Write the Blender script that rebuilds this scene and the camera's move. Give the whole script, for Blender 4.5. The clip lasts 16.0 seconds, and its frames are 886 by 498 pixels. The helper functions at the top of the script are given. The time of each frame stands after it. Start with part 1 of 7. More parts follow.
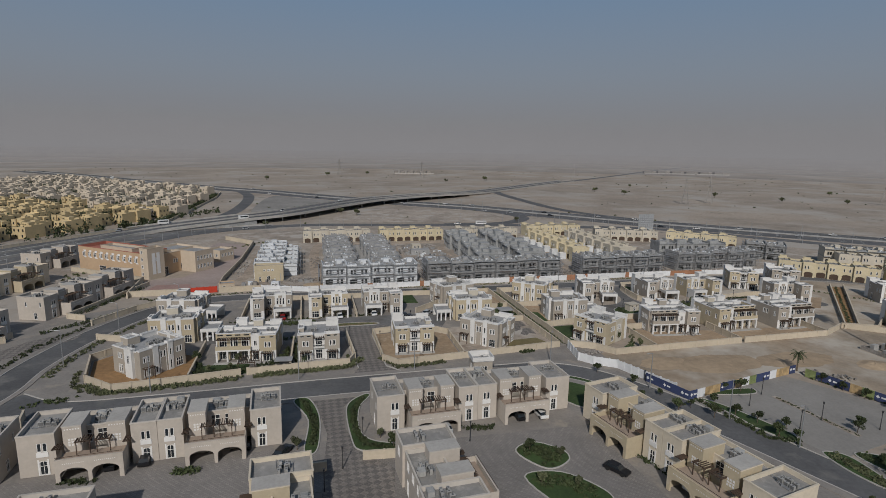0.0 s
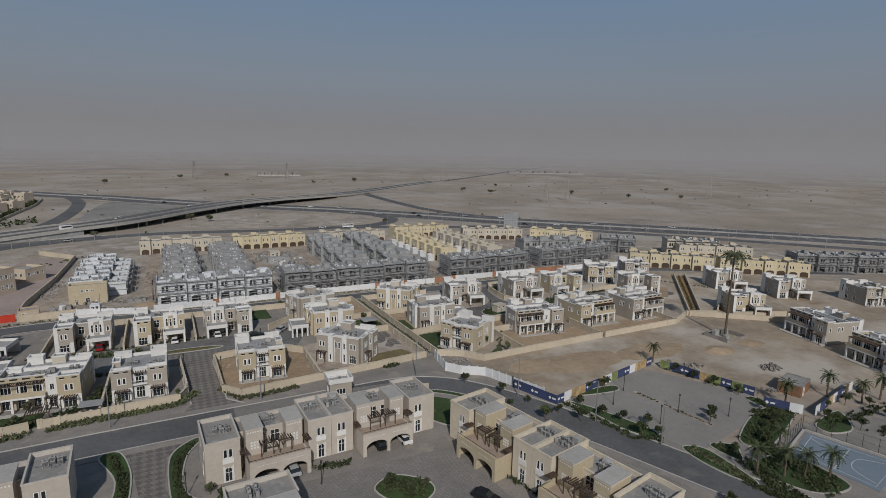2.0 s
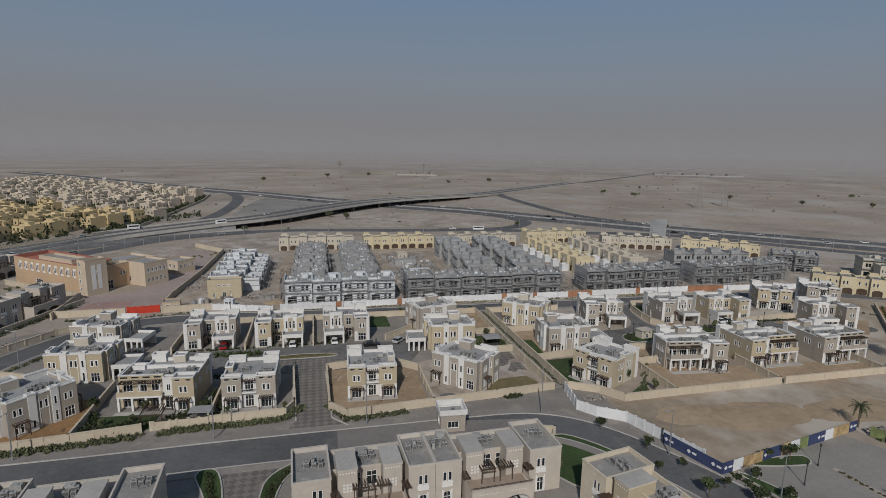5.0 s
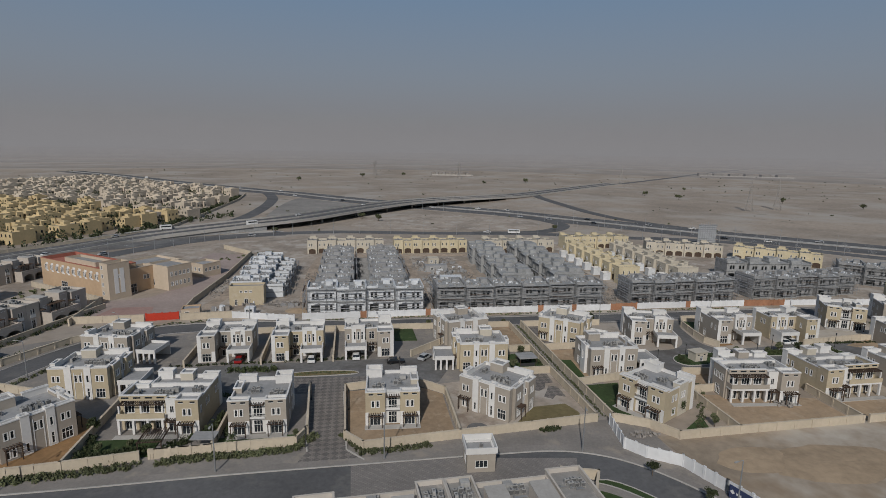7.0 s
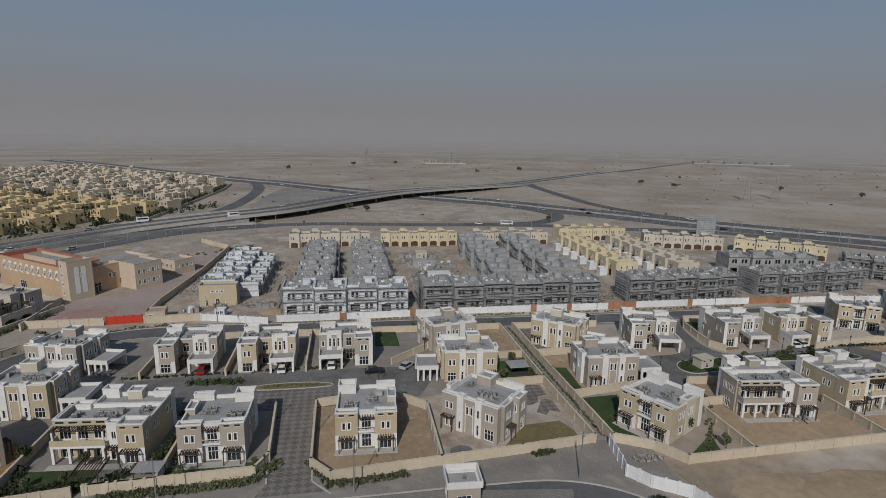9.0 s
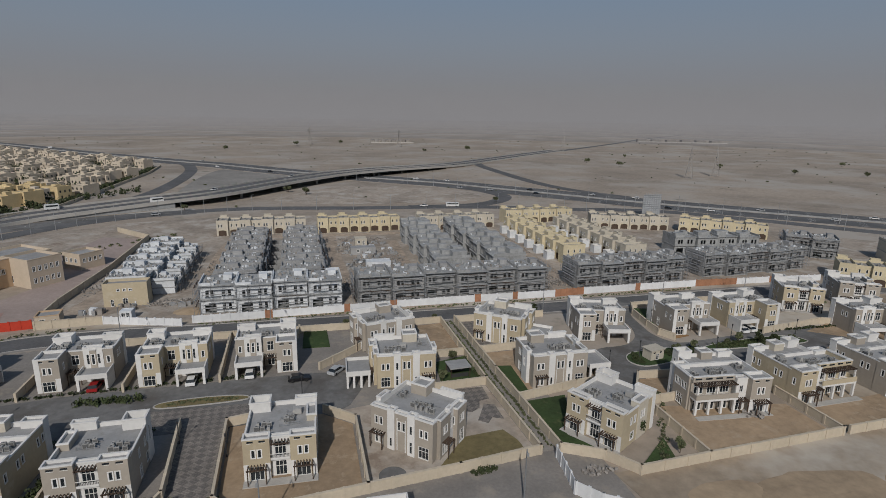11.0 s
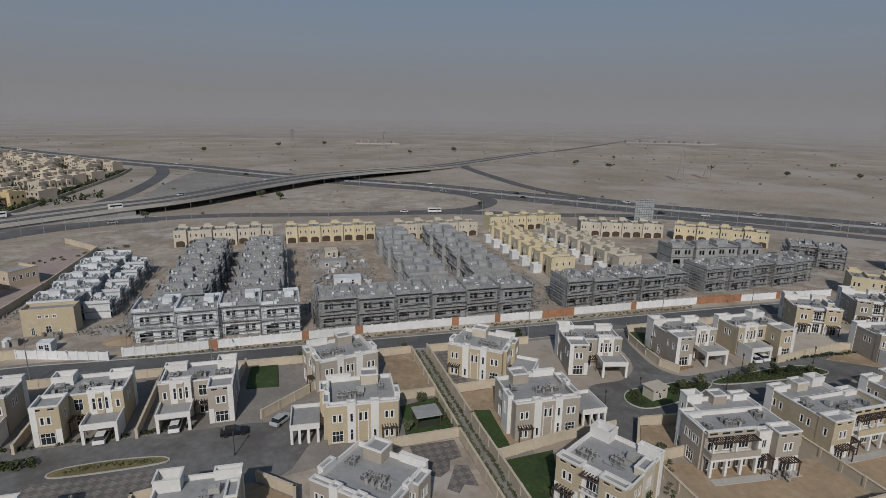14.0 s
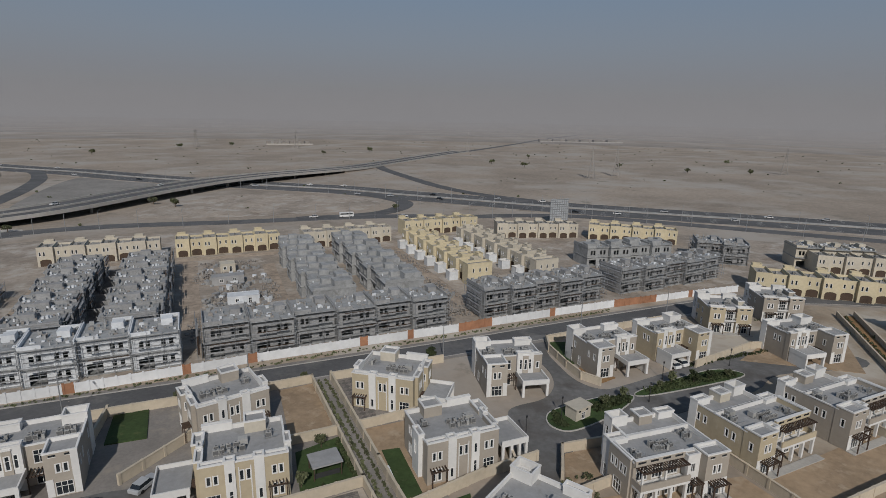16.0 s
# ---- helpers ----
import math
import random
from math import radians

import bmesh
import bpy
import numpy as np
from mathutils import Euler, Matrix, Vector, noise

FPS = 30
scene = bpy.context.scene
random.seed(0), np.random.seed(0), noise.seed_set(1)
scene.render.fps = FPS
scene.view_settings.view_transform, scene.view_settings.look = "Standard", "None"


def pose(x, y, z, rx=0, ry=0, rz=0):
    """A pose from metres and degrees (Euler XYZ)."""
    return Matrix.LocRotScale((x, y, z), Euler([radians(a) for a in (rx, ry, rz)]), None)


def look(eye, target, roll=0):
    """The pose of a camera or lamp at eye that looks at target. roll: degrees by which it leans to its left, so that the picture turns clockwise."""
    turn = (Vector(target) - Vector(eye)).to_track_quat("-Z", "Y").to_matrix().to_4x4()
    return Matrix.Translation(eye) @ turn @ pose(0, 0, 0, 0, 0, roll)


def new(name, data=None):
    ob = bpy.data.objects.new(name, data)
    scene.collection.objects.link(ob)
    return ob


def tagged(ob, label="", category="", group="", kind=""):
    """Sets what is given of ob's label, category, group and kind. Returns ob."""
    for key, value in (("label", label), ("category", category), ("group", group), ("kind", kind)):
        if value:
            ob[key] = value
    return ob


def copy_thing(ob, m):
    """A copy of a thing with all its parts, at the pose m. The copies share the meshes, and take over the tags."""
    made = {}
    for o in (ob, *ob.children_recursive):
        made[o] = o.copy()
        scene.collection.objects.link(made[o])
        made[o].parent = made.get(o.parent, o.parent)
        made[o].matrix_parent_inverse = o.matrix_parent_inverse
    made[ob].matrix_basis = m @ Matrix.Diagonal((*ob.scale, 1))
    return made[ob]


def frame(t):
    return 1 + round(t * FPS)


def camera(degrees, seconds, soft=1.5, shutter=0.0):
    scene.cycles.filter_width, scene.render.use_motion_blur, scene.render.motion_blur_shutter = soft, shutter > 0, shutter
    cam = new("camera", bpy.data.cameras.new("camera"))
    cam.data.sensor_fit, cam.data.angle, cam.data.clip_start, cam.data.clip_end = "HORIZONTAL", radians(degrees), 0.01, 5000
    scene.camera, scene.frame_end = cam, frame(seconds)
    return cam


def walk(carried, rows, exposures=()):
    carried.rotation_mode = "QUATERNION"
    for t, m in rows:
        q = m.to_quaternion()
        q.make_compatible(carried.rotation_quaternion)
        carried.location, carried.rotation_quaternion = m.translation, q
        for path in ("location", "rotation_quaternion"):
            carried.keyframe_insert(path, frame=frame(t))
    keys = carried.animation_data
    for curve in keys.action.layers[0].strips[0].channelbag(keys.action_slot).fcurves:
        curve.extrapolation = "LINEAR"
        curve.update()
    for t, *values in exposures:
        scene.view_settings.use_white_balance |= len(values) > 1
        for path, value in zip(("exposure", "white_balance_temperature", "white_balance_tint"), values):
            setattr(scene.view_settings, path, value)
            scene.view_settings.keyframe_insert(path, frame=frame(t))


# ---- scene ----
cam = camera(78.3, 16.0, soft=0.5)
METRES, EYE, TILT, LEAN, TURN = 106.9, 57.2, 0.0, 0.0, -14.2
ROWS = [
    (0.0, 0.0, 0.0, 0.0, 0.2, -10.71, -1.06),
    (0.5, 0.0146, 0.0315, -0.0017, -3.54, -10.59, -1.06),
    (1.0, 0.0295, 0.0622, -0.0046, -7.99, -10.52, -1.12),
    (1.5, 0.044, 0.0919, -0.0077, -11.38, -10.41, -1.12),
    (2.0, 0.0569, 0.1206, -0.0106, -13.06, -10.33, -1.17),
    (2.5, 0.0718, 0.1482, -0.0122, -13.89, -10.3, -1.15),
    (3.0, 0.0824, 0.1748, -0.0129, -10.15, -10.36, -1.19),
    (3.5, 0.0866, 0.2025, -0.0139, -7.39, -10.39, -1.19),
    (4.0, 0.0879, 0.2296, -0.0146, -3.01, -10.49, -1.14),
    (4.5, 0.089, 0.2586, -0.0148, -0.51, -10.54, -1.08),
    (7.0, 0.0975, 0.4117, -0.0119, 4.86, -10.67, -1.05),
    (7.5, 0.0996, 0.4431, -0.0115, 5.14, -10.69, -1.04),
    (8.0, 0.1013, 0.4746, -0.0111, 4.89, -10.69, -1.06),
    (8.5, 0.1042, 0.5057, -0.0105, 5.08, -10.67, -1.02),
    (9.0, 0.1123, 0.5363, -0.0111, 4.24, -11.9, -0.99),
    (9.5, 0.1215, 0.5679, -0.0121, 2.58, -13.44, -1.05),
    (10.0, 0.1297, 0.5999, -0.0123, 0.98, -13.89, -1.05),
    (12.5, 0.1681, 0.7512, -0.0159, -1.85, -13.87, -1.02),
    (13.0, 0.1755, 0.7815, -0.0158, -1.95, -13.86, -1.02),
    (13.5, 0.1831, 0.8117, -0.0155, -2.05, -13.87, -1.06),
    (14.0, 0.1906, 0.8421, -0.0149, -2.12, -13.87, -1.06),
    (14.5, 0.1985, 0.8735, -0.0148, -4.73, -13.83, -1.08),
    (15.0, 0.2063, 0.9012, -0.0145, -5.19, -13.81, -1.09),
    (15.5, 0.2206, 0.9306, -0.0151, -7.42, -13.8, -1.04),
    (16.0, 0.2356, 0.96, -0.0167, -10.52, -13.75, -1.12),
]
walk(cam, [(t, pose(0, 0, EYE, TILT, LEAN, TURN) @ pose(METRES * x, METRES * y, METRES * z, 90 + pitch, roll, yaw)) for t, x, y, z, yaw, pitch, roll in ROWS])

# ---- light and air ----
SUN_FROM = Vector((-0.34, -0.94, 0.76)).normalized()
world = bpy.data.worlds.new("sky")
scene.world = world
world.use_nodes = True
wn, wl = world.node_tree.nodes, world.node_tree.links
wn.clear()
w_out = wn.new("ShaderNodeOutputWorld")
w_bg = wn.new("ShaderNodeBackground")
w_sky = wn.new("ShaderNodeTexSky")
w_sky.sky_type, w_sky.sun_disc = "NISHITA", False
w_sky.sun_elevation = math.asin(SUN_FROM.z)
w_sky.sun_rotation = math.atan2(SUN_FROM.x, SUN_FROM.y)
w_sky.air_density, w_sky.dust_density, w_sky.ozone_density = 1.4, 7.0, 1.0
w_geo = wn.new("ShaderNodeTexCoord")
w_sep = wn.new("ShaderNodeSeparateXYZ")
w_ramp = wn.new("ShaderNodeValToRGB")
for stop, colour in zip((0.0, 0.04, 0.12, 0.28, 0.6), ((1.81, 1.79, 1.84), (1.76, 1.79, 1.91), (1.53, 1.79, 2.2), (1.02, 1.64, 2.55), (0.45, 0.8, 1.4))):
    e = w_ramp.color_ramp.elements[0] if stop == 0.0 else w_ramp.color_ramp.elements.new(stop)
    e.position, e.color = stop, (*colour, 1)
w_ramp.color_ramp.elements.remove(w_ramp.color_ramp.elements[-1])
w_mix = wn.new("ShaderNodeMixRGB")
w_mix.inputs[0].default_value = 0.92
w_bg.inputs[1].default_value = 0.125
wl.new(w_geo.outputs["Generated"], w_sep.inputs[0])
wl.new(w_sep.outputs[2], w_ramp.inputs[0])
wl.new(w_sky.outputs[0], w_mix.inputs[1])
wl.new(w_ramp.outputs[0], w_mix.inputs[2])
wl.new(w_mix.outputs[0], w_bg.inputs[0])
wl.new(w_bg.outputs[0], w_out.inputs[0])
sun = new("sun", bpy.data.lights.new("sun", "SUN"))
sun.data.energy, sun.data.angle, sun.data.color = 2.64, radians(0.9), (1.0, 0.962, 0.915)
sun.matrix_world = look(SUN_FROM * 500, (0, 0, 0))
scene.view_settings.exposure = 0.0

# ---- materials ----
MATS = {}


def mat(name, col, rough=0.85, var=0.12, fine=2.0, broad=0.12, bump=0.15, metal=0.0, per_object=0.06, pattern=None):
    """A surface with variation at two scales, a little from object to object, and fine relief."""
    if name in MATS:
        return MATS[name]
    m = bpy.data.materials.new(name)
    m.use_nodes = True
    n, l = m.node_tree.nodes, m.node_tree.links
    b = n["Principled BSDF"]
    b.inputs["Roughness"].default_value, b.inputs["Metallic"].default_value = rough, metal
    b.inputs["Specular IOR Level"].default_value = 0.35
    tc, info = n.new("ShaderNodeTexCoord"), n.new("ShaderNodeObjectInfo")
    add = n.new("ShaderNodeVectorMath")
    add.operation = "MULTIPLY_ADD"
    add.inputs[1].default_value = (1, 1, 1)
    shift = n.new("ShaderNodeVectorMath")
    shift.operation = "SCALE"
    shift.inputs[0].default_value = (37.0, 61.0, 13.0)
    l.new(info.outputs["Random"], shift.inputs["Scale"])
    l.new(tc.outputs["Object"], add.inputs[0])
    l.new(shift.outputs[0], add.inputs[2])
    vals = []
    for scale, amount in ((fine, var * 0.7), (broad, var)):
        t = n.new("ShaderNodeTexNoise")
        t.inputs["Scale"].default_value, t.inputs["Detail"].default_value, t.inputs["Roughness"].default_value = scale, 5, 0.62
        l.new(add.outputs[0], t.inputs["Vector"])
        r = n.new("ShaderNodeMapRange")
        r.inputs[1].default_value, r.inputs[2].default_value = 0.3, 0.7
        r.inputs[3].default_value, r.inputs[4].default_value = 1 - amount, 1 + amount
        l.new(t.outputs[0], r.inputs[0])
        vals.append((t, r))
    each = n.new("ShaderNodeMapRange")
    each.inputs[3].default_value, each.inputs[4].default_value = 1 - per_object, 1 + per_object
    l.new(info.outputs["Random"], each.inputs[0])
    m1, m2 = n.new("ShaderNodeMath"), n.new("ShaderNodeMath")
    m1.operation = m2.operation = "MULTIPLY"
    l.new(vals[0][1].outputs[0], m1.inputs[0]), l.new(vals[1][1].outputs[0], m1.inputs[1])
    l.new(m1.outputs[0], m2.inputs[0]), l.new(each.outputs[0], m2.inputs[1])
    hs = n.new("ShaderNodeHueSaturation")
    hs.inputs["Color"].default_value = (*(0.93 * c for c in col), 1)
    l.new(m2.outputs[0], hs.inputs["Value"])
    l.new(hs.outputs[0], b.inputs["Base Color"])
    if pattern:
        br = n.new("ShaderNodeTexBrick")
        br.inputs["Scale"].default_value, br.inputs["Mortar Size"].default_value = 1.0, 0.1
        br.inputs["Brick Width"].default_value, br.inputs["Row Height"].default_value = pattern
        br.inputs["Color1"].default_value, br.inputs["Color2"].default_value, br.inputs["Mortar"].default_value = (1.12, 1.1, 1.08, 1), (0.84, 0.84, 0.85, 1), (0.78, 0.77, 0.77, 1)
        l.new(tc.outputs["Object"], br.inputs["Vector"])
        mx = n.new("ShaderNodeMixRGB")
        mx.blend_type, mx.inputs[0].default_value = "MULTIPLY", 1.0
        l.new(hs.outputs[0], mx.inputs[1]), l.new(br.outputs["Color"], mx.inputs[2])
        l.new(mx.outputs[0], b.inputs["Base Color"])
    if bump:
        bp = n.new("ShaderNodeBump")
        bp.inputs["Strength"].default_value, bp.inputs["Distance"].default_value = bump, 0.05
        l.new(vals[0][0].outputs[0], bp.inputs["Height"])
        l.new(bp.outputs[0], b.inputs["Normal"])
    MATS[name] = m
    return m


SAND = mat("desert_sand", (0.31, 0.26, 0.21), 0.95, 0.22, 0.35, 0.012, 0.3)
SAND_LOT = mat("raked_sand", (0.335, 0.27, 0.20), 0.95, 0.22, 0.5, 0.05, 0.3)
GARDEN_SAND = mat("brown_garden_sand", (0.335, 0.245, 0.16), 0.95, 0.16, 0.8, 0.1, 0.3)
SAND_RED = mat("red_garden_soil", (0.27, 0.16, 0.075), 0.95, 0.2, 0.8, 0.1, 0.3)
SAND_PALE = mat("dusty_site_soil", (0.335, 0.285, 0.235), 0.95, 0.26, 0.6, 0.05, 0.3)
ASPHALT = mat("asphalt", (0.112, 0.111, 0.112), 0.9, 0.2, 1.2, 0.06, 0.15)
ASPHALT_OLD = mat("dusty_asphalt", (0.155, 0.152, 0.148), 0.9, 0.22, 0.8, 0.05, 0.15)
PAVER = mat("grey_block_paving", (0.25, 0.233, 0.216), 0.9, 0.16, 2.5, 0.12, 0.2, pattern=(0.7, 0.35))
PAVER_DARK = mat("dark_block_paving", (0.185, 0.172, 0.16), 0.9, 0.16, 2.5, 0.12, 0.2, pattern=(0.8, 0.4))
PAVEMENT = mat("pale_paving", (0.235, 0.215, 0.195), 0.9, 0.16, 2.0, 0.12, 0.2)
KERB = mat("kerb_concrete", (0.42, 0.40, 0.37), 0.9, 0.12, 2.0, 0.2, 0.1)
GRASS = mat("lawn", (0.042, 0.07, 0.022), 0.95, 0.3, 1.5, 0.15, 0.4)
GRASS_DRY = mat("dry_lawn", (0.19, 0.155, 0.075), 0.95, 0.25, 1.2, 0.12, 0.4)
TAN = mat("tan_render", (0.46, 0.39, 0.275), 0.88, 0.07, 1.5, 0.2, 0.06)
TAUPE = mat("taupe_render", (0.37, 0.33, 0.28), 0.88, 0.07, 1.5, 0.2, 0.06)
WHITE = mat("white_render", (0.68, 0.67, 0.65), 0.85, 0.06, 1.5, 0.2, 0.05)
STONE_PINK = mat("pinkish_render", (0.475, 0.425, 0.37), 0.88, 0.07, 1.2, 0.15, 0.06)
CREAM = mat("cream_render", (0.57, 0.495, 0.34), 0.88, 0.08, 1.2, 0.15, 0.06)
CREAM_PALE = mat("pale_cream_render", (0.51, 0.465, 0.385), 0.88, 0.08, 1.2, 0.15, 0.06)
ROOF = mat("grey_roof_tiles", (0.31, 0.31, 0.31), 0.9, 0.12, 1.2, 0.25, 0.1)
ROOF_DARK = mat("dusty_roof", (0.28, 0.27, 0.255), 0.9, 0.14, 1.2, 0.25, 0.1)
CONCRETE = mat("raw_concrete", (0.31, 0.315, 0.315), 0.92, 0.2, 0.9, 0.2, 0.2)
BLOCKWORK = mat("grey_blockwork", (0.29, 0.29, 0.29), 0.92, 0.2, 1.5, 0.2, 0.2)
PRIMER = mat("white_primer", (0.62, 0.64, 0.66), 0.9, 0.12, 1.0, 0.2, 0.1)
WALLSTONE = mat("beige_boundary_wall", (0.52, 0.45, 0.35), 0.9, 0.1, 1.2, 0.1, 0.1)
HOARD_WHITE = mat("white_hoarding", (0.68, 0.69, 0.70), 0.7, 0.1, 0.7, 0.1, 0.05)
HOARD_BLUE = mat("navy_hoarding_print", (0.045, 0.06, 0.135), 0.6, 0.15, 0.7, 0.15, 0.02)
HOARD_ORANGE = mat("rust_orange_panel", (0.33, 0.165, 0.095), 0.8, 0.15, 0.8, 0.2, 0.05)
RED = mat("red_gate_paint", (0.52, 0.05, 0.025), 0.6, 0.1, 1.0, 0.2, 0.05)
REDROOF = mat("red_roof_coating", (0.36, 0.14, 0.10), 0.85, 0.15, 0.8, 0.1, 0.1)
SCHOOL = mat("peach_render", (0.50, 0.36, 0.235), 0.88, 0.08, 0.8, 0.08, 0.06)
SCHOOL_PALE = mat("pale_peach_render", (0.54, 0.45, 0.35), 0.88, 0.08, 0.8, 0.08, 0.06)
WOOD = mat("dark_pergola_wood", (0.075, 0.05, 0.036), 0.75, 0.2, 3.0, 0.5, 0.15)
STEEL = mat("galvanised_steel", (0.38, 0.39, 0.40), 0.5, 0.1, 2.0, 0.3, 0.05, 0.6)
DARK_STEEL = mat("dark_metal", (0.06, 0.06, 0.062), 0.55, 0.1, 2.0, 0.3, 0.05, 0.3)
AC = mat("air_conditioner_casing", (0.35, 0.345, 0.33), 0.6, 0.12, 3.0, 0.5, 0.05, 0.0, 0.15)
RUBBER = mat("tyre_rubber", (0.02, 0.02, 0.02), 0.9, 0.1, 3.0, 0.5, 0.0)
FRAME = mat("white_window_frame", (0.72, 0.71, 0.69), 0.55, 0.04, 2.0, 0.4, 0.0)
LEAF = mat("dark_foliage", (0.05, 0.065, 0.026), 0.75, 0.35, 1.5, 0.3, 0.0, 0.0, 0.3)
LEAF_GREY = mat("dusty_foliage", (0.095, 0.105, 0.053), 0.8, 0.35, 1.5, 0.3, 0.0, 0.0, 0.3)
BARK = mat("bark", (0.12, 0.09, 0.065), 0.9, 0.25, 4.0, 0.6, 0.4)
GOLD = mat("ochre_render", (0.56, 0.44, 0.25), 0.88, 0.1, 1.0, 0.15, 0.06, 0.0, 0.12)
SANDY = mat("sandy_render", (0.52, 0.45, 0.36), 0.88, 0.1, 1.0, 0.15, 0.06, 0.0, 0.12)
COURT = mat("blue_court_paint", (0.19, 0.235, 0.28), 0.8, 0.1, 1.0, 0.1, 0.05)
LINE = mat("white_road_paint", (0.55, 0.55, 0.53), 0.8, 0.15, 1.0, 0.2, 0.0)
RUBBLE = mat("broken_rubble", (0.25, 0.23, 0.21), 0.95, 0.3, 2.0, 0.3, 0.3)
GLASS = mat("dark_window_glass", (0.022, 0.027, 0.032), 0.08, 0.1, 0.6, 0.2, 0.0)
GLASS.node_tree.nodes["Principled BSDF"].inputs["Specular IOR Level"].default_value = 0.6
CARS = [mat("car_paint_" + n, c, 0.3, 0.04, 1.0, 0.2, 0.0) for n, c in (("white", (0.72, 0.72, 0.71)), ("black", (0.015, 0.015, 0.017)), ("silver", (0.4, 0.41, 0.42)), ("red", (0.3, 0.02, 0.02)))]

# ---- shared builders ----
def blotch(m, col, scale, lo, hi, detail=4):
    """Lay a second soil or stain colour over a surface in broken patches."""
    n, l = m.node_tree.nodes, m.node_tree.links
    b = n["Principled BSDF"]
    src = b.inputs["Base Color"].links[0].from_socket
    tc, t, r, mx = n.new("ShaderNodeTexCoord"), n.new("ShaderNodeTexNoise"), n.new("ShaderNodeMapRange"), n.new("ShaderNodeMixRGB")
    t.inputs["Scale"].default_value, t.inputs["Detail"].default_value, t.inputs["Roughness"].default_value = scale, detail, 0.65
    r.inputs[1].default_value, r.inputs[2].default_value = lo, hi
    mx.inputs[2].default_value = (*col, 1)
    l.new(tc.outputs["Object"], t.inputs["Vector"]), l.new(t.outputs[0], r.inputs[0]), l.new(r.outputs[0], mx.inputs[0])
    l.new(src, mx.inputs[1]), l.new(mx.outputs[0], b.inputs["Base Color"])


def diamonds(m, size):
    """Large light and dark diamonds laid in the paving."""
    n, l = m.node_tree.nodes, m.node_tree.links
    b = n["Principled BSDF"]
    src = b.inputs["Base Color"].links[0].from_socket
    tc, mp, ch, mx = n.new("ShaderNodeTexCoord"), n.new("ShaderNodeMapping"), n.new("ShaderNodeTexChecker"), n.new("ShaderNodeMixRGB")
    mp.inputs["Rotation"].default_value = (0, 0, radians(45))
    ch.inputs["Scale"].default_value = 1 / size
    ch.inputs["Color1"].default_value, ch.inputs["Color2"].default_value = (1.3, 1.27, 1.22, 1), (0.9, 0.89, 0.89, 1)
    mx.blend_type, mx.inputs[0].default_value = "MULTIPLY", 1.0
    l.new(tc.outputs["Object"], mp.inputs[0]), l.new(mp.outputs[0], ch.inputs["Vector"])
    l.new(src, mx.inputs[1]), l.new(ch.outputs[0], mx.inputs[2]), l.new(mx.outputs[0], b.inputs["Base Color"])


blotch(SAND_LOT, (0.43, 0.385, 0.325), 0.03, 0.44, 0.6, 6)
blotch(SAND_LOT, (0.24, 0.175, 0.115), 0.05, 0.56, 0.72)
blotch(SAND_PALE, (0.41, 0.37, 0.325), 0.09, 0.5, 0.62, 6)
blotch(SAND_PALE, (0.23, 0.18, 0.14), 0.13, 0.56, 0.68, 6)
blotch(SAND, (0.36, 0.325, 0.285), 0.012, 0.48, 0.62, 8)
blotch(SAND, (0.19, 0.17, 0.135), 0.05, 0.6, 0.7, 8)
blotch(GARDEN_SAND, (0.40, 0.315, 0.225), 0.3, 0.54, 0.68, 5)
blotch(GRASS, (0.10, 0.105, 0.045), 0.35, 0.58, 0.74, 5)
blotch(ASPHALT, (0.165, 0.158, 0.148), 0.12, 0.54, 0.7, 5)
blotch(ASPHALT_OLD, (0.10, 0.092, 0.085), 0.10, 0.48, 0.64, 6)
blotch(PAVEMENT, (0.30, 0.265, 0.22), 0.2, 0.54, 0.7, 5)
blotch(CONCRETE, (0.21, 0.21, 0.205), 0.35, 0.54, 0.68, 5)
blotch(ROOF_DARK, (0.36, 0.345, 0.32), 0.45, 0.54, 0.68, 5)
blotch(TAN, (0.50, 0.44, 0.34), 0.25, 0.56, 0.7, 5)
blotch(ROOF, (0.24, 0.235, 0.225), 0.5, 0.56, 0.72, 5)
diamonds(PAVER_DARK, 1.15)


def at(x, y, z=0.0):
    return Vector((x, y, z))


def box(bm, x0, y0, z0, x1, y1, z1, mi=0):
    """An axis-aligned box in a bmesh."""
    v = [bm.verts.new(p) for p in ((x0, y0, z0), (x1, y0, z0), (x1, y1, z0), (x0, y1, z0), (x0, y0, z1), (x1, y0, z1), (x1, y1, z1), (x0, y1, z1))]
    for q in ((3, 2, 1, 0), (4, 5, 6, 7), (0, 1, 5, 4), (1, 2, 6, 5), (2, 3, 7, 6), (3, 0, 4, 7)):
        bm.faces.new([v[i] for i in q]).material_index = mi


def tube(bm, a, b, r0, r1=None, sides=6, mi=0):
    """A tapered round bar from a to b."""
    a, b, r1 = Vector(a), Vector(b), r0 if r1 is None else r1
    q = (b - a).to_track_quat("Z", "Y")
    rings = [[bm.verts.new(p + q @ Vector((r * math.cos(i * math.tau / sides), r * math.sin(i * math.tau / sides), 0))) for i in range(sides)] for p, r in ((a, r0), (b, r1))]
    for i in range(sides):
        bm.faces.new((rings[0][i], rings[0][(i + 1) % sides], rings[1][(i + 1) % sides], rings[1][i])).material_index = mi
    bm.faces.new(rings[1]).material_index = mi
    bm.faces.new(rings[0][::-1]).material_index = mi


def mesh_of(name, bm, *mats):
    me = bpy.data.meshes.new(name)
    bm.to_mesh(me)
    bm.free()
    for m in mats:
        me.materials.append(m)
    return me


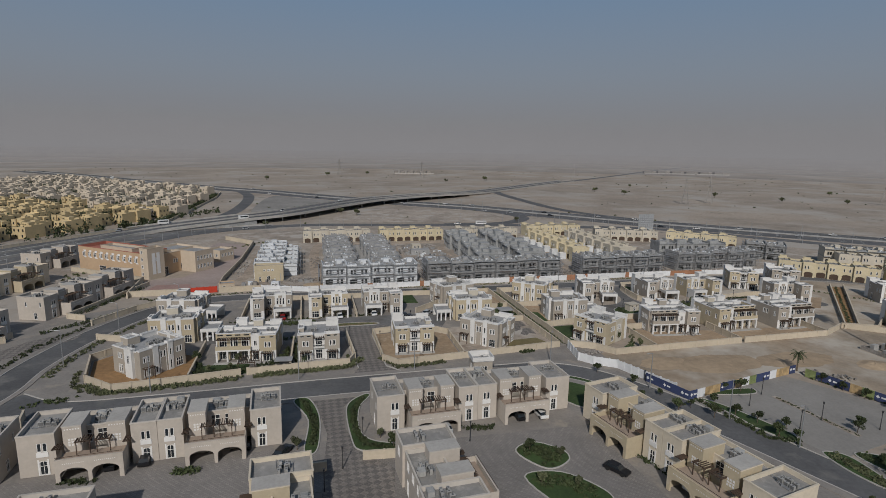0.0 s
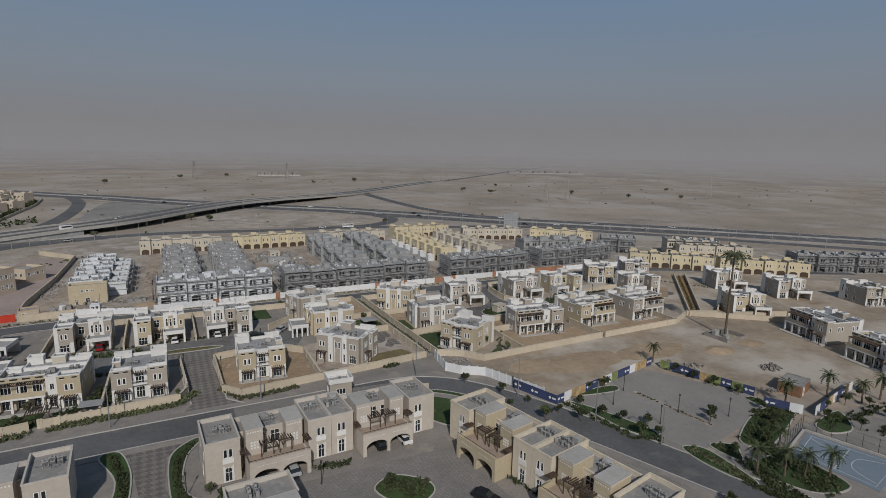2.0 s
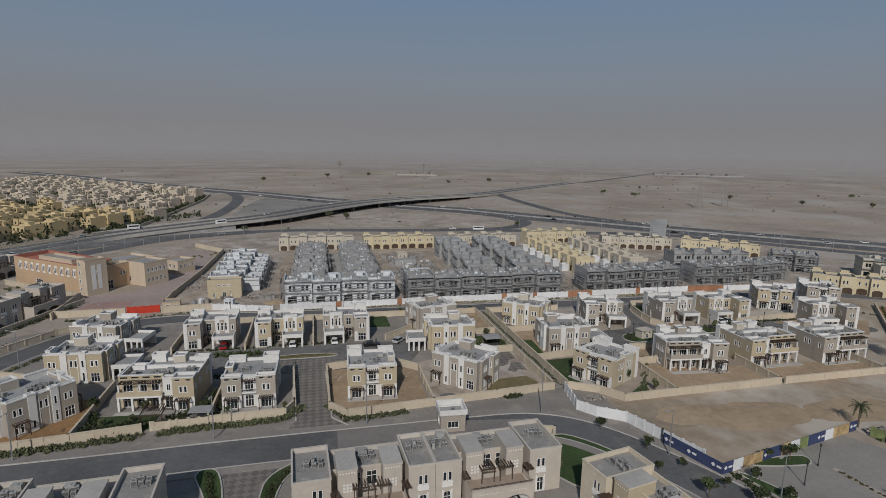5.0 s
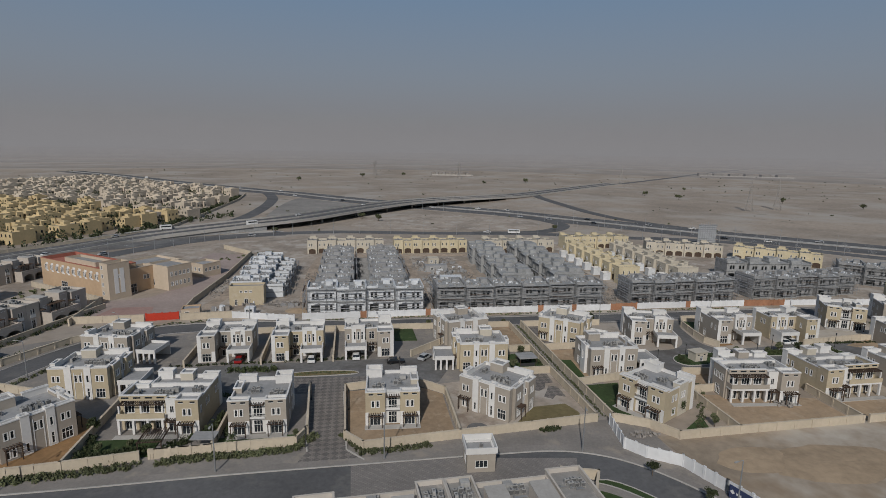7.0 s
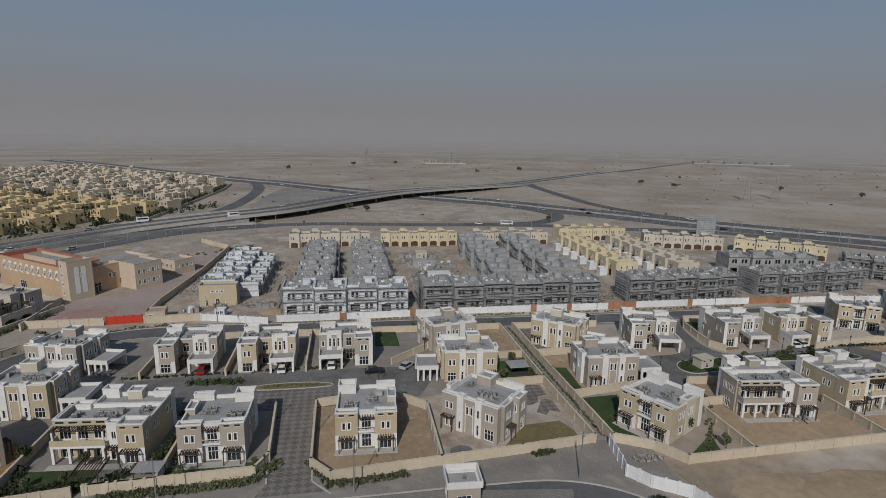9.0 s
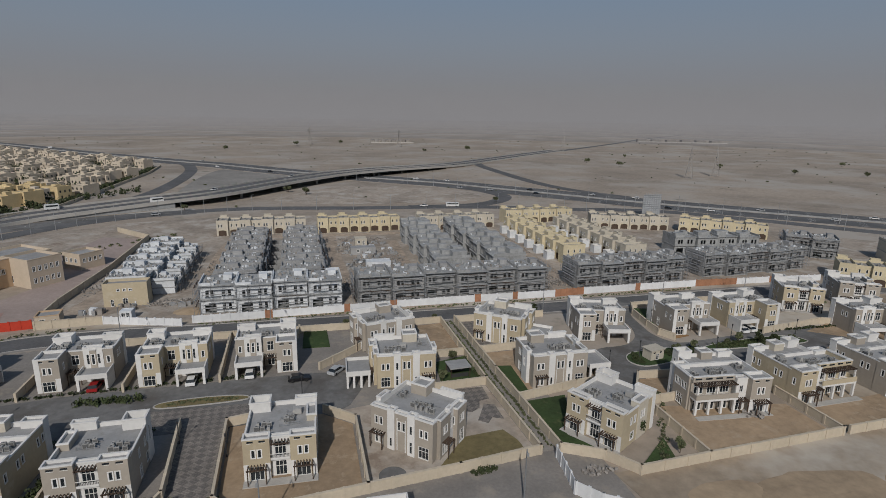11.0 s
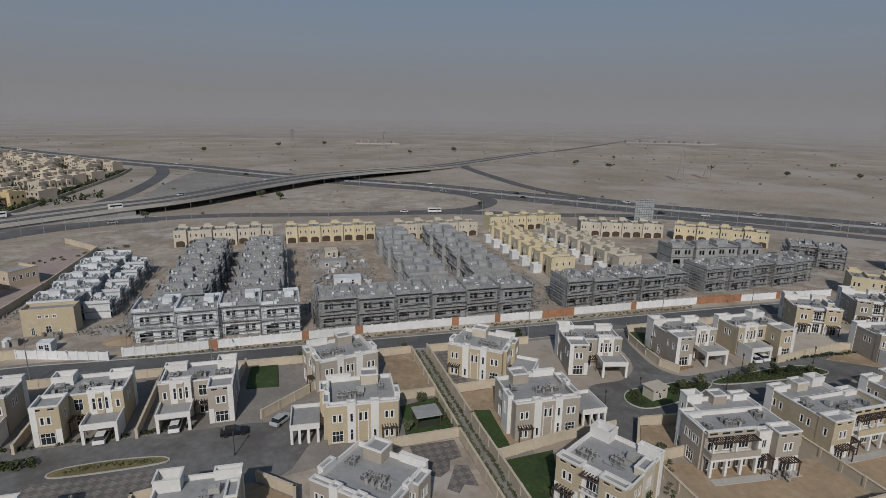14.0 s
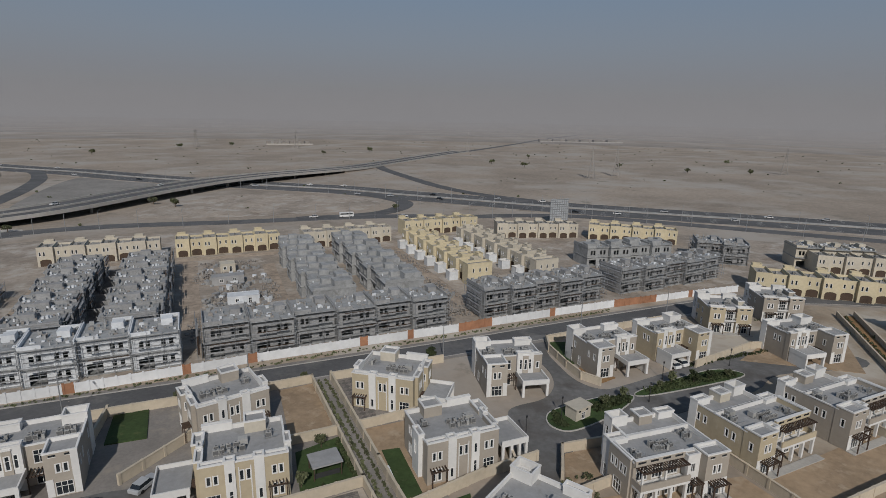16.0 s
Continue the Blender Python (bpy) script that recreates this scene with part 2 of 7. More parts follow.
def part(name, bm, material, parent, label=""):
    """Links a bmesh (or finished mesh) as one object under a thing or a part."""
    me = bm if isinstance(bm, bpy.types.Mesh) else mesh_of(name, bm, *(material if isinstance(material, (list, tuple)) else [material]))
    ob = new(name, me)
    ob.parent = parent
    return tagged(ob, label)


def thing(name, m, label, category, group="", kind=""):
    ob = new(name)
    ob.matrix_basis = m
    return tagged(ob, label, category, group, kind)


def smooth_line(pts, closed=False, steps=8):
    """A Catmull-Rom line through plan points."""
    p = [Vector((*q, 0)) for q in pts]
    out = []
    n = len(p)
    for i in range(n if closed else n - 1):
        a, b, c, d = (p[(i + k) % n] if closed else p[min(max(i + k, 0), n - 1)] for k in (-1, 0, 1, 2))
        for s in range(steps):
            t = s / steps
            out.append(0.5 * ((2 * b) + (c - a) * t + (2 * a - 5 * b + 4 * c - d) * t * t + (3 * b - a - 3 * c + d) * t ** 3))
    if not closed:
        out.append(p[-1])
    return [(v.x, v.y) for v in out]


def ground_patch(name, pts, z, material, label, category="ground", thick=0.3, kind="structure"):
    """A flat patch of ground with a vertical edge, from plan points."""
    bm = bmesh.new()
    top = [bm.verts.new(at(x, y, z)) for x, y in pts]
    f = bm.faces.new(top)
    if f.normal.z == 0:
        f.normal_update()
    if f.normal.z < 0:
        f.normal_flip()
    low = [bm.verts.new(at(x, y, z - thick)) for x, y in pts]
    for i in range(len(pts)):
        j = (i + 1) % len(pts)
        bm.faces.new((top[i], low[i], low[j], top[j]))
    bmesh.ops.triangulate(bm, faces=[f])
    ob = new(name, mesh_of(name, bm, material))
    return tagged(ob, label, category, kind=kind)


def offsets(line, d):
    out = []
    for i, (x, y) in enumerate(line):
        a, b = line[max(i - 1, 0)], line[min(i + 1, len(line) - 1)]
        t = Vector((b[0] - a[0], b[1] - a[1], 0)).normalized()
        out.append((x - t.y * d, y + t.x * d))
    return out


def ribbon(name, line, d0, d1, z, material, label, category="road", z_end=None, thick=0.3, lift=None):
    """A strip between two sideways distances (metres) along a plan line."""
    bm = bmesh.new()
    a, b = offsets(line, d0), offsets(line, d1)
    zs = lift or [z] * len(line)
    rows = [[bm.verts.new(at(*p, h)) for p, h in ((p0, zz), (p1, zz), (p1, zz - thick), (p0, zz - thick))] for p0, p1, zz in zip(a, b, zs)]
    for r, s in zip(rows, rows[1:]):
        for i in range(4):
            j = (i + 1) % 4
            bm.faces.new((r[i], r[j], s[j], s[i]))
    bm.faces.new(rows[0]), bm.faces.new(rows[-1][::-1])
    bmesh.ops.recalc_face_normals(bm, faces=bm.faces)
    ob = new(name, mesh_of(name, bm, material))
    return tagged(ob, label, category, kind="structure")


def dashes(name, line, d, length, gap, width, z, label, lift=None):
    """Painted lane dashes along a line."""
    bm = bmesh.new()
    p = [at(*q) for q in offsets(line, d)]
    run = 0.0
    for i in range(len(p) - 1):
        a, b = p[i], p[i + 1]
        ln = (b - a).length
        t = (b - a).normalized()
        s = Vector((-t.y, t.x, 0)) * width / 2
        pos = (-run) % (length + gap)
        zz = lift[i] if lift else z
        while pos < ln:
            e = min(pos + length, ln)
            up = Vector((0, 0, zz))
            bm.faces.new([bm.verts.new(v + up) for v in (a + t * pos - s, a + t * e - s, a + t * e + s, a + t * pos + s)])
            pos += length + gap
        run += ln
    ob = new(name, mesh_of(name, bm, LINE))
    return tagged(ob, label, "road marking", kind="structure")


def wall_line(pts, height, material, label, thick=0.28, posts=4.0, name="garden_wall", z=0.0, cap=True):
    """A boundary wall along plan points with a coping and pilasters."""
    bm = bmesh.new()
    for (x0, y0), (x1, y1) in zip(pts, pts[1:]):
        a, b = at(x0, y0), at(x1, y1)
        d = b - a
        n = max(1, round(d.length / posts))
        m = Matrix.Translation(a) @ Matrix.Rotation(math.atan2(d.y, d.x), 4, "Z")
        start = len(bm.verts)
        box(bm, 0, -thick / 2, z - 0.2, d.length, thick / 2, z + height)
        if cap:
            box(bm, -0.06, -thick / 2 - 0.07, z + height, d.length + 0.06, thick / 2 + 0.07, z + height + 0.1)
        for i in range(n + 1):
            u = d.length * i / n
            box(bm, u - 0.22, -thick / 2 - 0.09, z - 0.2, u + 0.22, thick / 2 + 0.09, z + height + 0.16)
        bm.verts.ensure_lookup_table()
        for v in bm.verts[start:]:
            v.co = m @ v.co
    return tagged(new(name, mesh_of(name, bm, material)), label, "wall", kind="structure")


WINDOWS = {}


def relief(bm, xs, zs, front):
    """A framed panel facing -y on a grid of cells, each at its own depth (None: open); panes at 0.1 take the second material."""
    cache = {}

    def v(x, y, z):
        key = (round(x, 4), round(y, 4), round(z, 4))
        if key not in cache:
            cache[key] = bm.verts.new(key)
        return cache[key]
    back = 0.1
    depth = {(i, j): front((xs[i] + xs[i + 1]) / 2, (zs[j] + zs[j + 1]) / 2) for i in range(len(xs) - 1) for j in range(len(zs) - 1)}
    for (i, j), y in depth.items():
        x0, x1, z0, z1 = xs[i], xs[i + 1], zs[j], zs[j + 1]
        if y is not None:
            bm.faces.new((v(x0, y, z0), v(x1, y, z0), v(x1, y, z1), v(x0, y, z1))).material_index = 1 if y == back else 0
        for di, dj, (ax, az), (bx, bz) in ((1, 0, (x1, z0), (x1, z1)), (0, 1, (x1, z1), (x0, z1)), (-1, 0, (x0, z1), (x0, z0)), (0, -1, (x0, z0), (x1, z0))):
            other = depth.get((i + di, j + dj))
            other = back if other is None else other
            if y is not None and other > y:
                bm.faces.new((v(ax, y, az), v(ax, other, az), v(bx, other, bz), v(bx, y, bz)))


def window_meshes(w, h, style, one=False):
    """Frame and pane meshes for an opening, facing -y, centred at the opening's foot."""
    key = (round(w, 2), round(h, 2), style, one)
    if key in WINDOWS:
        return WINDOWS[key]
    f, p = bmesh.new(), bmesh.new()
    e = 0.07
    if not one or style in ("slot", "garage", "hole"):
        box(f if one else p, -w / 2, 0.1, 0, w / 2, 0.13, h, 1 if one else 0)
    if style == "slot":
        box(f, -w / 2 - 0.03, -0.02, -0.06, w / 2 + 0.03, 0.02, -0.005)
    elif style == "garage":
        n = 6
        for s in (-1, 1):
            for i in range(n):
                a0, a1 = math.pi / 2 * i / n, math.pi / 2 * (i + 1) / n
                f.faces.new([f.verts.new((s * w / 2 * math.cos(a0), 0.0, h - 0.75 + 0.75 * math.sin(a0))), f.verts.new((s * w / 2 * math.cos(a1), 0.0, h - 0.75 + 0.75 * math.sin(a1))), f.verts.new((s * w / 2, 0.0, h))])
    elif style == "hole":
        box(f, -w / 2, 0.03, -0.04, w / 2, 0.12, 0.03)
    else:
        o = 0.11 if style in ("sash", "pair") else 0.02
        cols = 1 if w < 0.75 else 2 if w < 1.7 else 3
        bars = [(-w / 2 + w * i / cols - 0.035, -w / 2 + w * i / cols + 0.035) for i in range(1, cols)]
        cross = [(h * 0.62, h * 0.62 + 0.06)] if h > 1.6 else []
        xs = sorted({-w / 2 - o, -w / 2 + e, w / 2 - e, w / 2 + o, *(v for b in bars for v in b)})
        zs = sorted({-0.1, 0.02, h - 0.03, h + o, *(v for b in cross for v in b)})

        def front(x, z):
            if z < 0.02:
                return -0.05
            if z > h - 0.03 or abs(x) > w / 2 - e:
                return -0.03
            if any(a < x < b for a, b in bars) or any(a < z < b for a, b in cross):
                return 0.02
            return 0.1 if one else None
        relief(f, xs, zs, front)
        if style == "arch":
            r, n = w / 2, 8
            for s in (-1, 1):
                for i in range(n // 2):
                    a0, a1 = math.pi / 2 * i / (n // 2), math.pi / 2 * (i + 1) / (n // 2)
                    f.faces.new([f.verts.new((s * r * math.cos(a0), 0.0, h - r + r * math.sin(a0))), f.verts.new((s * r * math.cos(a1), 0.0, h - r + r * math.sin(a1))), f.verts.new((s * r, 0.0, h))])
    fm, pm = mesh_of("window", f, {"hole": CONCRETE, "garage": CREAM}.get(style, FRAME), WOOD if style == "garage" else GLASS), mesh_of("pane", p, GLASS)
    WINDOWS[key] = fm, pm
    return fm, pm


def add_window(house, w, h, style, m, glazed=True, name="window"):
    one = glazed == "one" or style == "slot"
    fm, pm = window_meshes(w, h, style, one)
    win = part(name, fm, None, house)
    win.matrix_basis = m
    if glazed and not one:
        part("pane", pm, None, win, "dark reflective glass pane")


def facade(bm, m, width, z0, z1, holes, depth=0.16):
    """A wall face with true openings and reveals; m places its left foot, facing -y."""
    xs = sorted({0.0, width, *(v for u, z, w, h in holes for v in (u - w / 2, u + w / 2))})
    zs = sorted({z0, z1, *(v for u, z, w, h in holes for v in (z, z + h))})
    for xa, xb in zip(xs, xs[1:]):
        for za, zb in zip(zs, zs[1:]):
            if xb - xa < 1e-4 or zb - za < 1e-4:
                continue
            cx, cz = (xa + xb) / 2, (za + zb) / 2
            if any(abs(cx - u) < w / 2 and z < cz < z + h for u, z, w, h in holes):
                continue
            bm.faces.new([bm.verts.new(m @ Vector(p)) for p in ((xa, 0, za), (xb, 0, za), (xb, 0, zb), (xa, 0, zb))])
    for u, z, w, h in holes:
        a, b, c, d = u - w / 2, u + w / 2, z, z + h
        for q in (((a, 0, c), (b, 0, c), (b, depth, c), (a, depth, c)), ((b, 0, c), (b, 0, d), (b, depth, d), (b, depth, c)), ((b, 0, d), (a, 0, d), (a, depth, d), (b, depth, d)), ((a, 0, d), (a, 0, c), (a, depth, c), (a, depth, d))):
            bm.faces.new([bm.verts.new(m @ Vector(p)) for p in q])


def block(house, x0, y0, x1, y1, h, material, wins=None, parapet=0.75, z0=0.0, roof=ROOF, glazed=True, name="wall", label="", coping=None):
    """One rendered block of a house: four faces with openings, parapet, roof deck.
    wins: side letter -> (distance along the face, sill height, width, height, style)."""
    bm = bmesh.new()
    w, d = x1 - x0, y1 - y0
    sides = {"S": (pose(x0, y0, 0), w), "E": (pose(x1, y0, 0, 0, 0, 90), d), "N": (pose(x1, y1, 0, 0, 0, 180), w), "W": (pose(x0, y1, 0, 0, 0, 270), d)}
    for s, (m, ln) in sides.items():
        ws = (wins or {}).get(s, ())
        facade(bm, m, ln, z0, h, [q[:4] for q in ws])
        for u, z, ww, hh, style in ws:
            add_window(house, ww, hh, style, m @ pose(u, 0, z), "one" if (s in "NEW" or style == "garage") and glazed else glazed, "garage_door" if style == "garage" else "window")
    t, deck = 0.22, h - parapet
    ring = ((x0, y0), (x1, y0), (x1, y1), (x0, y1))
    inner = ((x0 + t, y0 + t), (x1 - t, y0 + t), (x1 - t, y1 - t), (x0 + t, y1 - t))
    for i in range(4):
        j = (i + 1) % 4
        bm.faces.new([bm.verts.new(p) for p in ((*ring[i], h), (*ring[j], h), (*inner[j], h), (*inner[i], h))]).material_index = 1
        bm.faces.new([bm.verts.new(p) for p in ((*inner[i], h), (*inner[j], h), (*inner[j], deck), (*inner[i], deck))]).material_index = 1
    if coping:
        o, a, b = 0.07, h - 0.2, h + 0.03
        outer = ((x0 - o, y0 - o), (x1 + o, y0 - o), (x1 + o, y1 + o), (x0 - o, y1 + o))
        for i in range(4):
            j = (i + 1) % 4
            for q in (((*outer[i], a), (*outer[j], a), (*outer[j], b), (*outer[i], b)), ((*outer[i], b), (*outer[j], b), (*inner[j], b), (*inner[i], b)), ((*ring[i], a), (*ring[j], a), (*outer[j], a), (*outer[i], a))):
                bm.faces.new([bm.verts.new(p) for p in q]).material_index = 1
    ob = part(name, bm, [material, coping or material], house, label)
    r = bmesh.new()
    r.faces.new([r.verts.new((*p, deck)) for p in inner])
    part("roof", r, roof, house)
    return ob


AC_MESH = {}


def ac_unit(house, x, y, z, turn=0, big=False):
    """A rooftop condenser with fan guard and feet."""
    if big not in AC_MESH:
        s = 0.86 if big else 0.7
        b = bmesh.new()
        hw, hd, z0, z1 = 0.5 * s, 0.3 * s, 0.16, 0.16 + 0.95 * s
        box(b, -hw, -hd, z0, hw, hd, z1)
        for fx in (-0.4 * s, 0.4 * s):
            box(b, fx - 0.05, -hd, 0, fx + 0.05, hd, z0)
        box(b, -hw + 0.06, -hd - 0.012, z0 + 0.08, hw - 0.06, -hd - 0.003, z1 - 0.1, 1)
        box(b, -hw + 0.06, hd + 0.003, z0 + 0.08, hw - 0.06, hd + 0.012, z1 - 0.1, 1)
        tube(b, (0, 0, z1 - 0.02), (0, 0, z1 + 0.03), 0.2 * s, sides=10, mi=1)
        AC_MESH[big] = mesh_of("ac_unit", b, AC, mat("condenser_grille", (0.13, 0.13, 0.13), 0.6, 0.2, 3.0, 0.5, 0.0))
    part("ac_unit", AC_MESH[big], None, house, "dusty grey metal rooftop air conditioner").matrix_basis = pose(x, y, z, 0, 0, turn)


PERGOLAS = {}


def pergola(house, x, y, z, w, d, posts=True, turn=0):
    """A dark slatted shade projecting to -y from a wall line."""
    key = (round(w, 1), round(d, 1), posts, round(z, 1))
    if key not in PERGOLAS:
        b = bmesh.new()
        for s in (-1, 1):
            box(b, s * w / 2 - 0.07, -d, -0.2, s * w / 2 + 0.07, 0, 0)
            if posts:
                box(b, s * w / 2 - 0.08, -d + 0.05, -z, s * w / 2 + 0.08, -d + 0.21, -0.2)
        box(b, -w / 2 - 0.2, -d + 0.05, -0.16, w / 2 + 0.2, -d + 0.17, 0.04)
        n = max(4, int(w / 0.42))
        for i in range(n + 1):
            u = -w / 2 + w * i / n
            box(b, u - 0.06, -d - 0.2, 0, u + 0.06, 0, 0.12)
        PERGOLAS[key] = mesh_of("pergola", b, WOOD)
    part("pergola", PERGOLAS[key], None, house, "dark brown slatted wooden pergola").matrix_basis = pose(x, y, z, 0, 0, turn)


def roof_clutter(house, rnd, x0, y0, x1, y1, z, n, extras=True):
    """Condensers in short rows, a tank and pipe runs on a deck."""
    cx, cy = rnd.uniform(x0 * 0.6 + x1 * 0.4, x0 * 0.4 + x1 * 0.6), rnd.uniform(y0 * 0.6 + y1 * 0.4, y0 * 0.4 + y1 * 0.6)
    across = max(1, min((n + 1) // 2, int((x1 - x0 - 0.4) / 0.95)))
    for i in range(n):
        r, c = divmod(i, across)
        x, y = cx + (c - (across - 1) / 2) * 0.95 + rnd.uniform(-0.12, 0.12), cy + (r - 0.5) * 1.15 + rnd.uniform(-0.15, 0.15)
        if x0 + 0.3 < x < x1 - 0.3 and y0 + 0.3 < y < y1 - 0.3:
            ac_unit(house, x, y, z, rnd.choice((0, 0, 4, 90, 180)), i % 4 == 0)
    if not extras:
        return
    if x1 - x0 > 3.2 and y1 - y0 > 3.4 and rnd.random() < 0.55:
        b = bmesh.new()
        x, y = x0 + 1.1 if cx > (x0 + x1) / 2 else x1 - 1.1, y1 - 1.0
        box(b, x - 0.7, y - 0.55, z + 0.15, x + 0.7, y + 0.55, z + 1.0)
        box(b, x - 0.25, y - 0.25, z + 1.0, x + 0.25, y + 0.25, z + 1.07)
        part("water_tank", b, AC, house)
    b = bmesh.new()
    for i in range(9):
        x, y = min(max(rnd.gauss(cx - 0.6, 1.0), x0 + 0.5), x1 - 2.3), min(max(rnd.gauss(cy, 0.9), y0 + 0.5), y1 - 0.5)
        tube(b, (x, y, z + 0.18), (x + rnd.uniform(1, 2.2), y, z + 0.18), 0.06, sides=5)
        tube(b, (x, y, z), (x, y, z + 0.5), 0.07, sides=5)
    tagged(part("roof_pipe", b, STEEL, house), kind="stuff")

# ---- ground and roads ----
g = bmesh.new()
bmesh.ops.create_grid(g, x_segments=40, y_segments=40, size=4600)
tagged(new("ground", mesh_of("ground", g, SAND)), "pale brown desert sand reaching the hazy horizon", "ground", kind="structure")
ground_patch("ground_estate", [(-140, 20), (180, 20), (150, 70), (96, 72), (80, 125), (82, 202), (-55, 206), (-110, 180)], 0.03, PAVEMENT, "dusty pale paved estate ground between the houses")
ground_patch("ground_site", [(-34, 216), (230, 217), (270, 189), (350, 150), (354, 202), (223, 332), (135, 346), (-40, 346), (-46, 236)], 0.035, SAND_PALE, "dusty building-site soil between the unfinished houses")
ground_patch("ground_lot", [(80, 131), (84, 103), (124, 109), (132, 84), (159, 76), (202, 54), (300, 70), (290, 140), (216, 196), (146, 180), (128, 131)], 0.05, SAND_LOT, "open brown sand lot with wheel marks")


def kerbed_road(nm, line, half, lab, foot=2.2, material=ASPHALT):
    ribbon(nm, line, -half, half, 0.07, material, lab)
    for s in (-1, 1):
        ribbon("kerb", line, s * half, s * (half + 0.28), 0.2, KERB, "pale concrete kerb stones along the road", "kerb")
        if foot:
            ribbon("pavement", line, s * (half + 0.28), s * (half + foot), 0.17, PAVEMENT, "pale dusty paved footway beside the road", "pavement")


main_line = smooth_line([(-66, 131), (-54, 124.2), (-30, 123.7), (0, 124.5), (27, 124.6), (46, 124.6), (60, 123.6), (69.6, 117.4), (78.6, 103), (85.5, 86.4), (90.5, 73), (95, 61), (103, 43)])
left_line = smooth_line([(-81, 89), (-77, 111), (-70, 134), (-69, 151), (-63, 174), (-51, 197), (-36, 207.5), (-16, 209.2), (0, 208.4), (34, 206.8), (72, 205.6), (108, 204.6), (133, 204.6), (160, 204.2), (185, 203.6), (205, 202.6), (228, 194.5), (257, 178), (310, 151)])
kerbed_road("road_1", main_line, 4.4, "dark grey asphalt estate road with pale kerbs")
ribbon("verge", left_line[40:120], 5.4, 8.6, 0.12, SAND_LOT, "sandy planted verge between road and hoarding", "verge")
kerbed_road("road_2", left_line, 3.9, "grey asphalt perimeter road beside the building site", 1.5)
ground_patch("road_3", [(9.6, 129), (23.5, 129), (19.2, 134), (18.4, 158.4), (24, 163), (24, 167), (2, 168), (2, 163), (10.2, 159.4), (11.2, 140), (12.0, 134.6)], 0.105, PAVER_DARK, "dark patterned block-paved side street", "road")
ground_patch("road_4", [(-6.0, 120.3), (0.9, 116.5), (2.8, 102.4), (1.6, 90.8), (0, 60), (9.5, 60), (14.2, 88), (8.8, 94.6), (6.5, 103.9), (6.7, 113.9), (11.3, 120.3)], 0.1, PAVER_DARK, "dark patterned block-paved access street", "road")
ground_patch("road_5", [(20, 119.6), (58, 117.5), (61, 126), (36, 129.3), (20, 129)], 0.1, PAVER, "grey block-paved gateway area round the guard kiosk", "road")
ground_patch("road_6", [(-30, 160), (37, 159), (41, 162), (44, 168), (42, 176), (34, 177.5), (-14, 178), (-31, 176)], 0.085, ASPHALT_OLD, "dusty asphalt cross street in front of carports", "road")
ground_patch("road_7", smooth_line([(101, 172.7), (99, 166.4), (95.4, 162.4), (92.5, 154), (97.4, 151.6), (100.4, 155.6), (104.3, 158.2), (113, 158.4), (132.4, 160.2), (154.5, 160.4), (167, 163.4), (190, 158), (193, 164), (174, 172.4), (168, 176.4), (145, 174.4), (130, 173.2), (124.6, 173.8), (122.2, 178.8), (123, 186), (125, 194), (130, 201.5), (129, 203.4), (114, 203.4), (119.6, 196.3), (119.6, 186.7), (116.6, 179.4), (111, 175.2), (104, 174.8)], True, 4), 0.095, ASPHALT_OLD, "worn asphalt cul-de-sac round planted islands", "road")
ground_patch("road_8", [(9.5, 92), (20, 96), (56, 95), (58, 60), (34, 58), (10, 70)], 0.085, PAVER, "grey block-paved court before the townhouses", "road")
ground_patch("road_9", [(-60, 97), (-6, 99), (1, 97), (2, 84), (-60, 84)], 0.085, PAVER, "grey block-paved lane before the townhouses", "road")
ground_patch("road_10", [(-78, 172), (-66, 181), (-66, 172), (-84, 152), (-86, 158)], 0.1, PAVER_DARK, "patterned block-paved side entrance", "road")
for edge in ([(12.0, 134.6), (11.2, 142), (10.3, 159.5)], [(22.4, 130.5), (19.2, 134.4), (18.3, 159.0)]):
    ribbon("kerb", edge, -0.14, 0.14, 0.22, KERB, "pale concrete kerb stones along the street", "kerb")
# car park
ground_patch("car_park", [(89, 103), (119, 108), (131, 86), (127, 78), (98, 73), (94, 78)], 0.12, mat("car_park_paving", (0.25, 0.235, 0.215), 0.9, 0.12, 1.5, 0.08, 0.1), "pale grey block-paved car park", "car park")


def bed(pts, material, label, z=0.2, rounded=True, nm="planting_bed", cat="planting bed"):
    """A kerbed island or lawn."""
    line = smooth_line(pts, True, 5) if rounded else pts
    ground_patch(nm, line, z, material, label, cat)
    ring = line + line[:2]
    if rounded:
        ribbon("kerb", ring[:-1], -0.12, 0.12, z + 0.06, KERB, "pale kerb edging round a planting bed", "kerb")


bed([(93, 101.8), (98, 103.2), (104.5, 102.6), (103, 100)], GRASS, "grassy island in the car park")
bed([(88.5, 100.5), (90, 92), (91, 85), (94, 80), (96, 82), (94.5, 88), (91.5, 96)], GRASS, "long green island beside the car park")
bed([(106, 98), (107.2, 98), (109.8, 79), (108.4, 78.5)], SAND_PALE, "narrow kerbed divider in the car park", rounded=False)
bed([(96, 75.6), (99.5, 73.5), (99.3, 67), (98, 61.5), (95.8, 65), (95, 71)], GRASS, "long green park bed beside the road")
bed([(101.5, 73.8), (106, 72), (104.2, 69), (101.8, 67.6)], GRASS, "green park bed between paths")
bed([(109, 72.6), (125, 79), (132.5, 76), (126, 72.5), (112, 68.4)], GRASS, "dark green hedge bed beside the car park")
bed([(130, 69.6), (141, 71), (135, 65), (129, 66)], GRASS, "green park bed by the ball court")
bed([(102, 65), (110, 66), (113, 62), (112, 54), (104, 56)], GRASS, "green park bed by the ball court")
bed([(127.5, 83), (130, 84), (131.5, 78), (128, 77.6)], GRASS, "green hedge bed by the hoarding")
